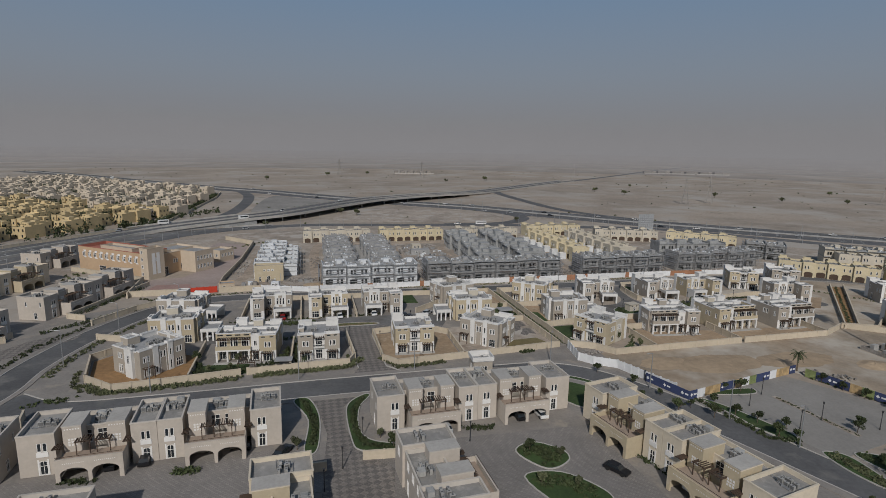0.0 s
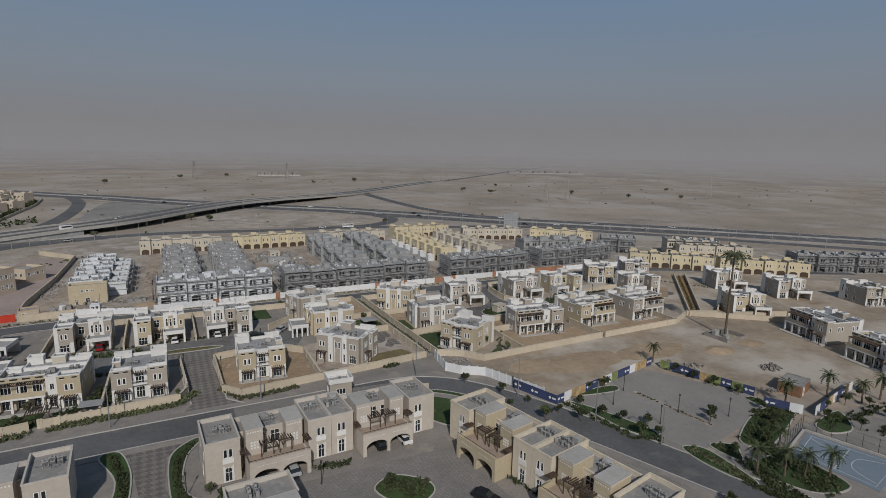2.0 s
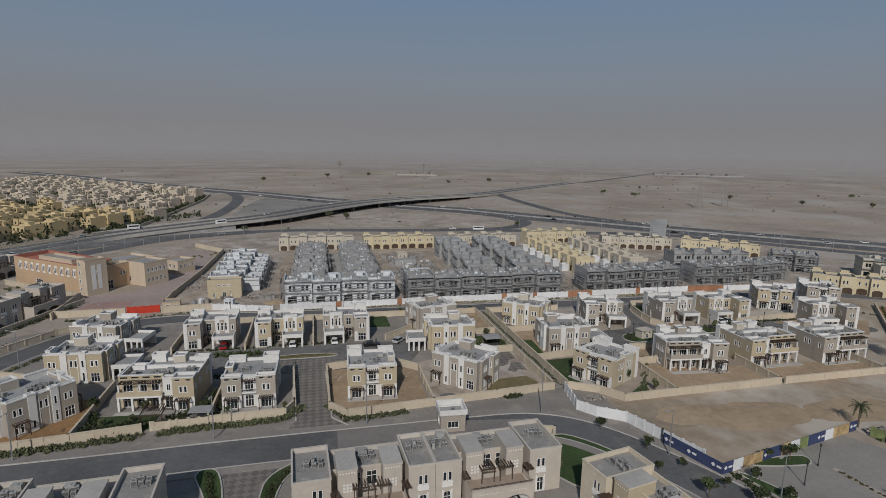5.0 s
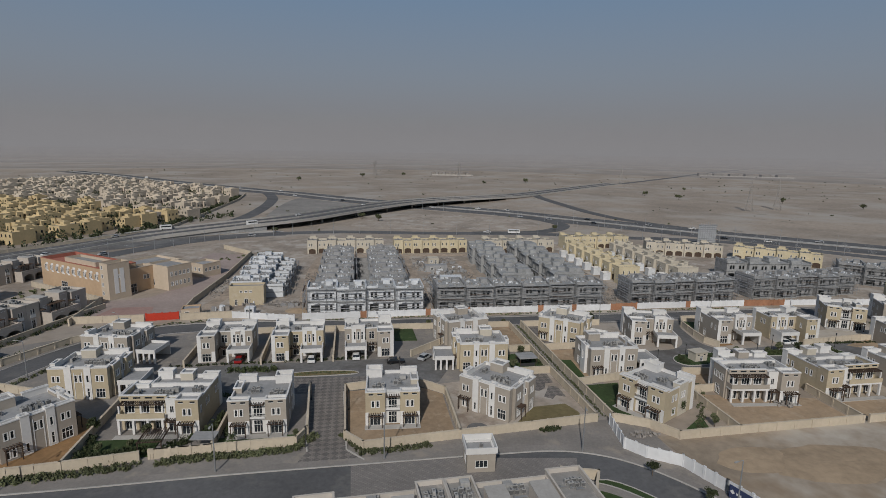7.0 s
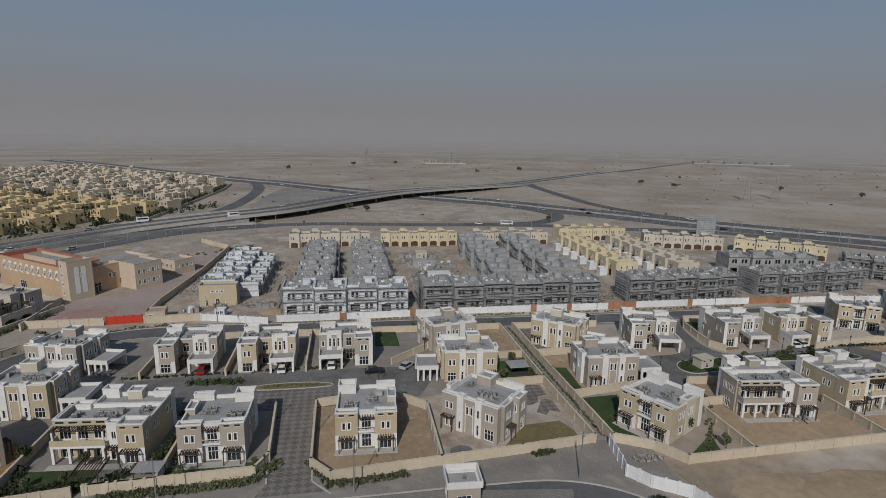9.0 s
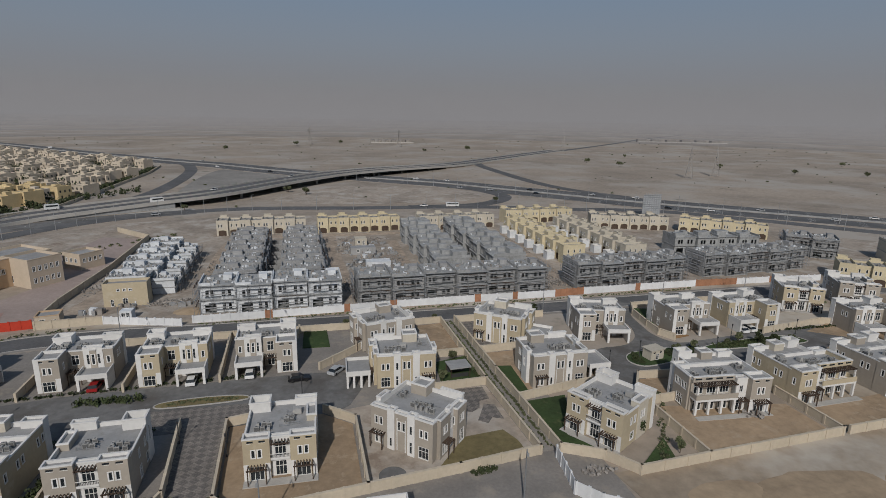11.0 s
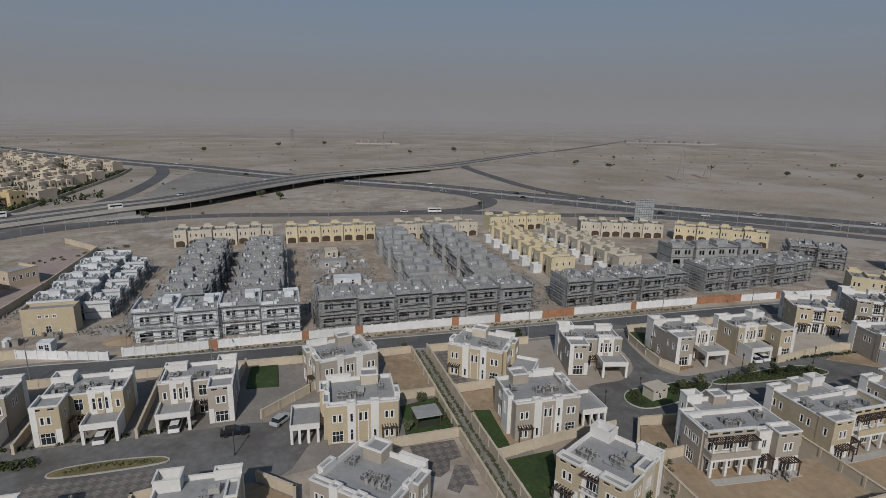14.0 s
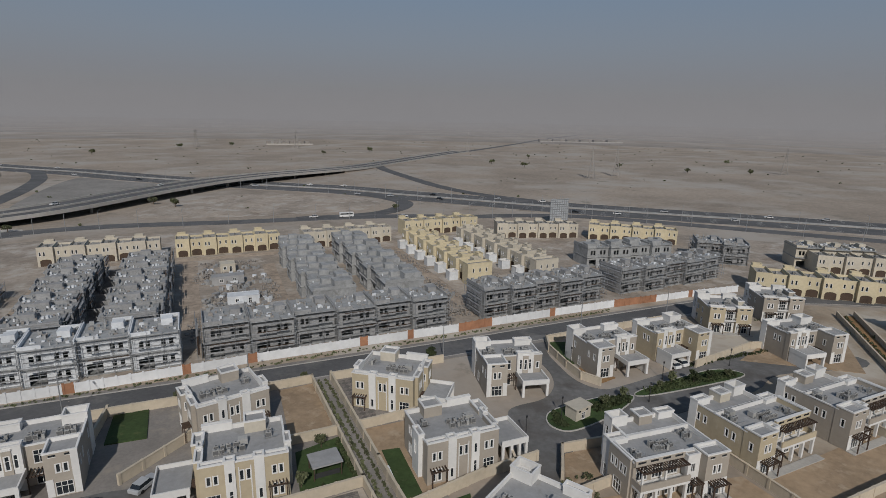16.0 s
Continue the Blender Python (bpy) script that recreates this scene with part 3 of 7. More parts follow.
bed([(5.5, 170.8), (13, 171.4), (20.6, 170.4), (20.4, 168.6), (6, 168.7)], GRASS_DRY, "dry planted strip in the cross street")
bed([(37.5, 88.5), (42, 91), (46.5, 87), (46, 83.5), (41, 82)], GRASS, "round green island in the townhouse court")
bed([(36, 80.5), (43, 80.5), (48, 74), (47, 70), (40, 70)], GRASS, "green island in the townhouse court")
bed([(7.4, 113.2), (11.2, 118.4), (13.0, 118.0), (10.2, 112.7), (9.2, 104), (11.0, 98.6), (16.4, 95.6), (15.4, 93.7), (9.0, 95.0), (7.4, 99.3)], GRASS, "curved green bed beside the access street")
bed([(-4.0, 118.3), (-0.9, 119.3), (1.2, 112), (1.4, 104), (0.5, 96.6), (-1.7, 97.1), (-0.9, 109.0)], GRASS, "curved green bed by the townhouse end wall")
bed([(107.2, 168.9), (106.4, 165.6), (109.5, 163.2), (120.3, 164.8), (128.7, 168.7), (121.7, 171.0), (111.0, 170.8)], GRASS, "green island round the small electrical hut")
bed([(131.5, 170.0), (132.5, 167.5), (155.3, 165.8), (159.3, 167.5), (153.4, 171.2)], GRASS, "long green island in the cul-de-sac")
bed([(56, 108), (62, 119), (70, 112), (74, 100), (64, 98)], GRASS, "smooth green lawn behind the townhouses", 0.15)
ground_patch("garden_sand", [(41.4, 136.2), (41.6, 155.4), (37, 160), (57, 163), (69.5, 163.4), (70.3, 138.9)], 0.06, SAND_PALE, "pale sandy ground inside a villa plot", "garden")
for gi, (pts, m, lab) in enumerate((
    ([(-52, 139.5), (-45, 133), (-29.5, 134.8), (-29, 150), (-46, 162), (-55, 152)], SAND_RED, "reddish garden soil inside the boundary wall"),
    ([(-29, 135), (-16, 136.8), (-15.5, 143), (-28.5, 143.5)], GRASS, "small green lawn before a villa"),
    ([(-5.8, 136.5), (9, 137.6), (10, 141), (-5.4, 141.3)], GRASS, "small green lawn before a villa"),
    ([(19.5, 138), (22.6, 134.7), (40.4, 136.3), (40.7, 155), (35.5, 159.8), (19.2, 159)], GARDEN_SAND, "bare brown sand garden round a villa"),
    ([(52.4, 138.2), (59.4, 146.2), (67, 146.8), (68.4, 143), (68.6, 139.2), (60.5, 138)], GRASS_DRY, "patchy dry lawn beside a villa"),
    ([(75.2, 171.2), (78.2, 170.6), (77.4, 158.4), (74.4, 158.4)], GRASS, "strip of artificial green lawn"),
    ([(74.6, 157), (74.5, 178.6), (84.2, 178.4), (88, 158.6)], GARDEN_SAND, "bare brown sand garden behind a wall"),
    ([(60.5, 164.8), (61.7, 176.2), (70.2, 178.2), (70.3, 164.2)], GRASS, "green lawn with a garden pavilion"),
    ([(61.5, 180), (62.5, 199), (70, 199.4), (69.6, 179.5)], GARDEN_SAND, "bare brown sand garden plot"),
    ([(74.2, 155), (84, 155.6), (80.4, 146), (77.6, 142.6), (81, 137.4), (80, 136), (74.8, 139)], GRASS, "green lawn round a villa"),
    ([(85, 131), (92, 130.8), (94, 137.5)], GRASS, "small triangular green lawn"),
    ([(98.5, 130.6), (126, 131.4), (126, 142), (98.8, 147.5)], GARDEN_SAND, "bare brown sand garden before a villa"),
    ([(128, 131.5), (160, 131.5), (160, 141), (128.2, 140)], GARDEN_SAND, "bare brown sand garden before a villa"),
    ([(99.2, 152.4), (103.4, 158.2), (112.2, 157.2), (107.4, 148.8), (98.6, 149)], GARDEN_SAND, "bare sand yard between walls"),
    ([(128.8, 198.2), (134.5, 196.4), (129.2, 186), (125.6, 186), (126.6, 194)], GRASS, "small triangular lawn beside a villa"),
    ([(124.4, 182), (130, 186), (131, 176.6), (125.8, 175.8)], SAND_RED, "reddish paved corner yard behind a low wall"),
    ([(32.5, 191), (39, 190.5), (38.8, 201.5), (33, 201)], GRASS, "small green lawn behind a villa"),
    ([(165, 172), (178, 176), (200, 168), (186, 156)], GARDEN_SAND, "bare brown sand garden before a villa"),
)):
    ground_patch("garden", pts, 0.115 + 0.012 * (gi % 6) + (0.07 if m is GRASS else 0), m, lab, "garden")
ground_patch("garden_paving", [(60.5, 163), (68.6, 163), (68.4, 158), (66.2, 157.6), (65.4, 155.2), (63.4, 153.8), (61, 155.4)], 0.12, PAVER_DARK, "dark block paving laid in a yard with ragged edges", "paving")
ground_patch("garden_paving", [(66.6, 156.2), (68.6, 155.4), (68.6, 150.2), (66.6, 151.2), (65.2, 149.5), (63.6, 150.8), (65, 153.2)], 0.124, PAVER_DARK, "dark block paving laid in a yard with ragged edges", "paving")
ground_patch("garden_paving", [(73.9, 166.9), (75, 166.8), (75.6, 159), (73.9, 158.4)], 0.24, HOARD_WHITE, "pale new concrete slab beside artificial lawn", "paving")
ground_patch("garden_paving", [(74, 180.4), (74, 198), (79, 198.6), (79.5, 190), (77.5, 181)], 0.21, PAVER_DARK, "dark block-paved villa yard behind a wall", "paving")
g = bmesh.new()
bmesh.ops.create_cone(g, cap_ends=True, segments=32, radius1=2.2, radius2=2.2, depth=0.1, matrix=pose(45.3, 138.7, 0.16))
tagged(new("paved_circle", mesh_of("paved_circle", g, ASPHALT_OLD)), "round grey paved disc in the forecourt", "paving", kind="structure")

# boundary walls
WL = "beige rendered boundary wall with coping and pilasters"
for pts in (
    [(-56, 153), (-52.5, 138.9), (-45, 132.2), (-29, 134), (-17.2, 135.6)], [(-15, 136), (9.8, 137.2), (11.6, 141), (10.6, 161)],
    [(-29, 134), (-28.8, 158)], [(-15.5, 136), (-5.2, 136.4), (-4.6, 157)], [(-56, 153), (-46, 164), (-60, 170)],
    [(18.7, 159.4), (18.9, 138.2), (22.3, 134), (41.1, 135.7), (56, 137), (70.6, 138.5)], [(41.1, 135.7), (41.3, 155.2), (35.9, 160.2)], [(18.7, 159.4), (24, 160.4)],
    [(70.6, 138.5), (69.8, 164), (69.4, 200)], [(74.2, 138.2), (73.6, 168), (73.4, 200)], [(57, 163.5), (69.8, 163.8)], [(61, 179), (69.7, 179)], [(69.4, 200), (60, 199.9), (44, 200.8), (-20, 202.2)],
    [(74.2, 138.2), (80.5, 134.6), (84, 129.6), (97.6, 130), (127, 130.6)], [(128.6, 130.6), (160, 130.8), (172, 136), (182, 131.5), (214, 152)], [(97.6, 130), (98, 148.4), (105, 148.8)], [(127, 130.6), (127.4, 146)],
    [(74, 155.8), (88, 158.2), (98, 158.6)], [(73.8, 179), (86, 179.4)], [(98.8, 152.8), (103.2, 158.7), (112.4, 157.5), (109.6, 153.4)], [(92, 153), (94.8, 162), (98, 166.4)], [(73.4, 199.6), (99, 198.4)],
    [(160, 130.8), (161, 150)], [(172, 136), (198, 116), (216, 108)], [(186, 128), (212, 118)],
    [(36, 178.6), (48, 189), (61, 200)], [(-2.8, 177.5), (-2.8, 201)], [(15.4, 177.5), (15.4, 201)], [(-21.5, 178), (-21, 201)], [(29, 181), (32, 202)],
    [(-62, 233), (-76, 193), (-70, 190)], [(-84, 176), (-92, 156)],
    [(-58, 122), (-57, 118)], [(2, 90), (-9, 90)], [(9, 92), (20, 91)],
    [(128.4, 199), (125.6, 194), (124.0, 185), (123.6, 179.2), (125.4, 175.2)], [(128.4, 199), (150, 198.8), (168, 198.4)], [(152, 173.5), (174, 176), (184, 172)],
    [(57, 110), (62, 119.2), (56, 121)], [(-66, 184), (-57, 199), (-46, 209)], [(-102, 160), (-84, 172)],
):
    wall_line(pts, 1.8, WALLSTONE, WL)
wall_line([(-64.4, 217), (-44.5, 217.4)], 2.2, WALLSTONE, "beige school boundary wall with white coping")
wall_line([(-33.5, 217.6), (-18.4, 218.4)], 2.2, WALLSTONE, "beige school boundary wall with white coping")
wall_line([(-43.8, 217.7), (-34.6, 218.8)], 2.4, RED, "long red sheet-metal school gate", 0.12, 2.4, "school_gate", cap=False)
wall_line([(172.5, 135), (220, 182)], 1.4, WALLSTONE, WL)
wall_line([(176.2, 133.2), (225, 180)], 1.4, WALLSTONE, WL)
ground_patch("alley", [(173, 134.8), (175.8, 133.4), (224.5, 180), (220.6, 181.8)], 0.11, SAND_RED, "narrow bare alley between garden walls", "path")
# alley planting and paving
ground_patch("alley", [(70.9, 139), (73.9, 139), (73.1, 202), (69.8, 202)], 0.12, PAVEMENT, "narrow paved alley between garden walls", "path")
# site hoardings and worn vehicle tracks
SITE_TRACK = mat("trodden_site_track", (0.35, 0.285, 0.225), 0.95, 0.25, 0.6, 0.15, 0.3)
for pts, wd in (([(45.5, 226), (47, 250), (46.5, 280), (47, 312)], 2.6), ([(73, 232), (72, 260), (73.5, 300)], 2.2), ([(4, 232), (3, 260), (4, 300), (10, 318), (40, 316), (90, 316)], 2.4), ([(122, 232), (124, 270), (126, 310)], 2.6), ([(-30, 226), (-26, 250), (-24, 300)], 2.2), ([(120, 224), (150, 235), (176, 238), (220, 236)], 2.2)):
    ribbon("site_track", smooth_line(pts), -wd, wd, 0.055, SITE_TRACK, "pale brown vehicle track on the building site", "track", thick=0.05)
x_runs = [(-18, 218, 2, 212), (4.6, 213.6, 23, 213.4), (25, 213.4, 44.6, 213.7), (46.4, 213.8, 58, 214.2), (60, 214.2, 84, 214.1), (86, 214, 96.4, 213.7), (98, 213.7, 110.6, 213.2), (121, 213.7, 140, 213.6), (141.8, 213.6, 163, 213), (179, 211.8, 192, 211.2), (194, 211.1, 213, 209.4)]
for x0, y0, x1, y1 in x_runs:
    wall_line([(x0, y0 + 0.3), (x1, y1 + 0.3)], 2.2, HOARD_WHITE, "white corrugated site hoarding along the road", 0.1, 2.4, "site_hoarding", cap=False)
for x0, y0, x1, y1 in ((110.8, 213.5, 120.8, 214.0), (163.3, 213.2, 178.7, 212.1), (192.3, 211.5, 193.7, 211.4), (140.2, 213.9, 141.6, 213.9), (23.2, 213.7, 24.8, 213.7), (44.8, 214.0, 46.2, 214.1), (58.2, 214.5, 59.8, 214.5), (84.2, 214.4, 85.8, 214.3), (96.6, 214.0, 97.8, 214.0)):
    wall_line([(x0, y0), (x1, y1)], 2.3, HOARD_ORANGE, "rust-orange sheet panel in the site hoarding", 0.12, 2.0, "site_hoarding", cap=False)
wall_line([(72.8, 137), (71.4, 128), (74, 124.5), (79, 121), (82, 113), (85, 105)], 2.3, HOARD_WHITE, "pale blue-white sheet hoarding beside the road", 0.1, 2.4, "site_hoarding", cap=False)


def banner_run(pts, pattern, label):
    """A printed hoarding: panels of navy, white and picture colours with plain light bars for the print."""
    run = thing("printed_hoarding", Matrix(), label, "hoarding", "printed hoardings")
    for (x0, y0), (x1, y1) in zip(pts, pts[1:]):
        a, b = at(x0, y0), at(x1, y1)
        n = max(1, round((b - a).length / 2.6))
        ang = math.degrees(math.atan2(b.y - a.y, b.x - a.x))
        w = (b - a).length / n
        for i in range(n):
            m = pattern[i % len(pattern)]
            k = bmesh.new()
            box(k, 0.01, -0.05, 0, w - 0.01, 0.05, 2.2)
            pn = part("panel", k, m, run)
            pn.matrix_basis = Matrix.Translation(a.lerp(b, i / n)) @ pose(0, 0, 0.1, 0, 0, ang)
            if m is HOARD_BLUE and i % 2 == 0:
                k = bmesh.new()
                for s in (-0.058, 0.058):
                    bmesh.ops.create_cube(k, size=1, matrix=pose(w * 0.28, s, 1.15, 0, 45) @ Matrix.Diagonal((0.6, 0.012, 0.6, 1)))
                    box(k, w * 0.55, s - 0.006, 0.95, w * 0.92, s + 0.006, 1.35)
                part("print", k, HOARD_WHITE, pn, "plain white emblem and bar")
    return run


FOOD, PEACH = mat("sandy_print", (0.42, 0.30, 0.16), 0.6, 0.4, 0.9, 0.4, 0.0), mat("green_print", (0.20, 0.24, 0.10), 0.6, 0.4, 0.9, 0.4, 0.0)
NL = "navy and white printed advertising hoarding panels"
banner_run([(81.5, 112), (85.2, 100.5)], [HOARD_BLUE], NL)
banner_run([(85.2, 100.5), (124, 108.5)], [HOARD_BLUE, HOARD_WHITE, FOOD, FOOD, HOARD_BLUE, HOARD_BLUE, FOOD, HOARD_WHITE, PEACH, HOARD_BLUE], NL)
banner_run([(124.5, 106), (131, 84)], [PEACH, HOARD_BLUE, HOARD_BLUE, HOARD_BLUE, FOOD, PEACH, HOARD_BLUE], NL)
banner_run([(128, 80), (132, 73.5)], [HOARD_BLUE, HOARD_BLUE, HOARD_WHITE], NL)
banner_run([(134, 72), (157, 76)], [HOARD_WHITE, HOARD_BLUE, HOARD_BLUE, FOOD], NL)

# ---- villas ----
def villa_tools(house, f):
    """Block and window helpers that mirror the plan when f is -1."""
    def B(x0, y0, x1, y1, h, material, wins=None, **kw):
        wins = dict(wins or {})
        if f < 0:
            x0, x1 = -x1, -x0
            ln = {"S": x1 - x0, "N": x1 - x0, "E": y1 - y0, "W": y1 - y0}
            wins = {{"E": "W", "W": "E"}.get(s, s): [(ln[s] - q[0], *q[1:]) for q in ws] for s, ws in wins.items()}
        return block(house, x0, y0, x1, y1, h, material, wins, **{"coping": WHITE, **kw})

    def P(x, y, z, w, d, posts=True):
        pergola(house, f * x, y, z, w, d, posts)

    def Q(name, material, *boxes):
        if name in ("white_trim", "white_panel", "balcony_panel", "pergola_post") and len(boxes) > 1:
            for one in boxes:
                Q(name, material, one)
            return
        b = bmesh.new()
        for x0, y0, z0, x1, y1, z1 in boxes:
            box(b, min(f * x0, f * x1), y0, z0, max(f * x0, f * x1), y1, z1)
        part(name, b, material, house)

    def C(rnd, x0, y0, x1, y1, z, n):
        roof_clutter(house, rnd, min(f * x0, f * x1), y0, max(f * x0, f * x1), y1, z, n)
    return B, P, Q, C


def pair(u, z, h=1.35):
    return [(u - 0.47, z, 0.58, h, "sash"), (u + 0.47, z, 0.58, h, "sash")]


def slots(*us):
    return [(u, 6.55, 0.95, 0.36, "slot") for u in us]


SIDE = [(2.2, 4.0, 0.6, 1.35, "sash"), (3.5, 4.0, 0.6, 1.35, "sash"), (6.6, 4.0, 0.6, 1.35, "sash"), (2.9, 0.9, 1.2, 1.5, "sash"), (6.6, 0.5, 1.0, 2.0, "sash")]


def villa_bays(m, main, f, rnd, label):
    """Three-bay villa: one roof deck, two rendered bays with pergolas, a white recess with a balcony."""
    v = thing("villa", m, label, "house", "estate villas")
    B, P, Q, C = villa_tools(v, f)
    bay = {"S": pair(1.95, 4.0) + slots(1.1, 2.85) + [(1.95, 0.16, 2.1, 2.3, "door")]}
    B(-5.4, 1.1, 5.4, 11.8, 6.85, main, {"W": SIDE, "E": SIDE}, parapet=0.7)
    B(-5.46, 0, -1.5, 1.7, 7.35, main, bay, parapet=0.45)
    B(1.5, 0, 5.46, 1.7, 7.35, main, bay, parapet=0.45)
    B(-1.5, 0.75, 1.5, 1.6, 7.0, WHITE, {"S": [(1.5, 3.55, 1.7, 2.5, "door"), (1.5, 0.16, 1.7, 2.5, "door")]}, parapet=0.3)
    B(-5.5, 9.6, -2.1, 12.3, 8.0, WHITE, {"W": [(1.5, 3.5, 0.7, 2.6, "sash")]}, parapet=1.5)
    B(1.9, 10.9, 5.5, 12.1, 7.6, WHITE, parapet=0.5)
    B(3.9, 5.6, 5.5, 9.2, 7.4, CREAM_PALE if main is TAN else main, {"E": pair(1.7, 4.0)}, parapet=0.4)
    P(-3.45, 0, 2.75, 2.7, 1.4)
    P(3.45, 0, 2.75, 2.7, 1.4)
    P(0, 0.75, 6.35, 2.4, 1.2, False)
    Q("balcony", WHITE, (-1.45, 0.0, 3.3, 1.45, 0.74, 3.5), (-1.45, 0.0, 3.5, 1.45, 0.06, 3.7), (-1.45, 0.0, 4.3, 1.45, 0.08, 4.4))
    Q("balustrade", DARK_STEEL, *[(x / 5, 0.01, 3.7, x / 5 + 0.04, 0.05, 4.3) for x in range(-7, 8)])
    Q("plinth", KERB, (-5.6, -1.7, 0, 5.6, -0.003, 0.15))
    Q("white_trim", WHITE, *[(x, -0.06, 0.16, x + 0.75, -0.003, 2.95) for x in (-5.48, -2.27, 1.52, 4.73)])
    C(rnd, -4.8, 2.4, -1.2, 6.0, 6.15, 6)
    C(rnd, -0.8, 4.0, 3.4, 9.4, 6.15, 4)
    return v


def villa_wide(m, main, f, rnd, label):
    """Wide villa: one roof deck, white colonnade with pergola balcony, a rendered bay with paired windows."""
    v = thing("villa", m, label, "house", "estate villas")
    B, P, Q, C = villa_tools(v, f)
    doors = [(1.6 + 2.8 * i, z, 1.9, 2.35, "door") for i in range(3) for z in (0.16, 3.6)]
    B(-7.7, 2.0, 7.7, 8.2, 6.9, main, {"S": doors, "E": SIDE[:2]}, parapet=0.75)
    B(-4.4, 8.21, 7.68, 12.6, 6.9, main, {"E": [(1.6, 4.0, 0.6, 1.35, "sash"), (3.0, 4.0, 0.6, 1.35, "sash")], "W": pair(2.2, 4.0)}, parapet=0.75)
    B(1.2, 0.9, 3.5, 2.4, 6.95, WHITE, {"S": [(1.1, 4.0, 0.8, 1.4, "sash"), (1.1, 0.16, 1.5, 2.4, "door")]}, parapet=0.4)
    B(3.5, -0.4, 7.76, 2.5, 7.4, main, {"S": pair(2.1, 4.0) + slots(1.0, 3.2) + [(2.1, 0.16, 2.1, 2.3, "door")], "E": [(1.4, 4.0, 0.6, 1.35, "sash")]}, parapet=0.5)
    B(-8.0, 2.4, -7.4, 7.4, 7.25, main, {"W": pair(1.4, 4.0) + pair(3.5, 4.0) + [(2.5, 0.3, 1.9, 2.1, "door")]}, parapet=0.2)
    B(-7.72, 7.41, -4.6, 9.4, 7.05, WHITE, {"W": [(1.0, 0.4, 0.8, 2.0, "sash")]}, parapet=0.5)
    B(-4.6, 11.7, -1.6, 13.8, 8.0, WHITE, {"W": [(1.0, 3.6, 0.7, 2.4, "sash")]}, parapet=1.4)
    B(0.2, 11.0, 2.8, 13.4, 7.9, CREAM_PALE if main is TAN else main, parapet=0.3)
    B(4.6, 11.6, 7.8, 13.2, 7.4, WHITE, parapet=0.4)
    Q("colonnade", WHITE, *[(x - 0.22, 0.05, 0, x + 0.22, 0.5, 2.9) for x in (-7.45, -4.75, -2.05, 0.7)], (-7.7, 0, 2.9, 1.19, 1.99, 3.3))
    Q("balcony_wall", main, (-7.7, 0.0, 3.3, 1.19, 0.22, 4.3), (-7.7, 0.22, 3.3, -7.48, 1.99, 4.3))
    for x in (-7.3, -3.2, 0.8):
        Q("balcony_post", WHITE, (x - 0.14, 0.24, 3.3, x + 0.14, 0.5, 6.0))
    Q("parapet_band", main, (-7.7, 1.55, 6.3, 1.19, 1.99, 7.3))
    Q("parapet_cap", WHITE, (-7.76, 1.48, 7.3, 1.19, 2.06, 7.4))
    for x in (-6.6, -4.4, -2.2, 0.0):
        Q("parapet_slot", GLASS, (x - 0.7, 1.535, 6.72, x + 0.7, 1.552, 7.05))
    P(-3.2, 2.0, 6.1, 8.0, 1.9, False)
    P(5.6, -0.4, 2.8, 2.8, 1.5)
    P(2.35, 0.9, 2.8, 1.8, 1.5)
    Q("white_trim", WHITE, (3.48, -0.46, 0.16, 4.4, -0.403, 2.95), (6.8, -0.46, 0.16, 7.78, -0.403, 2.95))
    Q("plinth", KERB, (-7.9, -1.9, 0, 7.9, -0.41, 0.15))
    C(rnd, -2.5, 3.0, 2.5, 6.6, 6.15, 8)
    C(rnd, 3.8, 4.4, 7.2, 8.4, 6.15, 4)
    C(rnd, -6.8, 3.2, -3.8, 6.0, 6.15, 2)
    return v


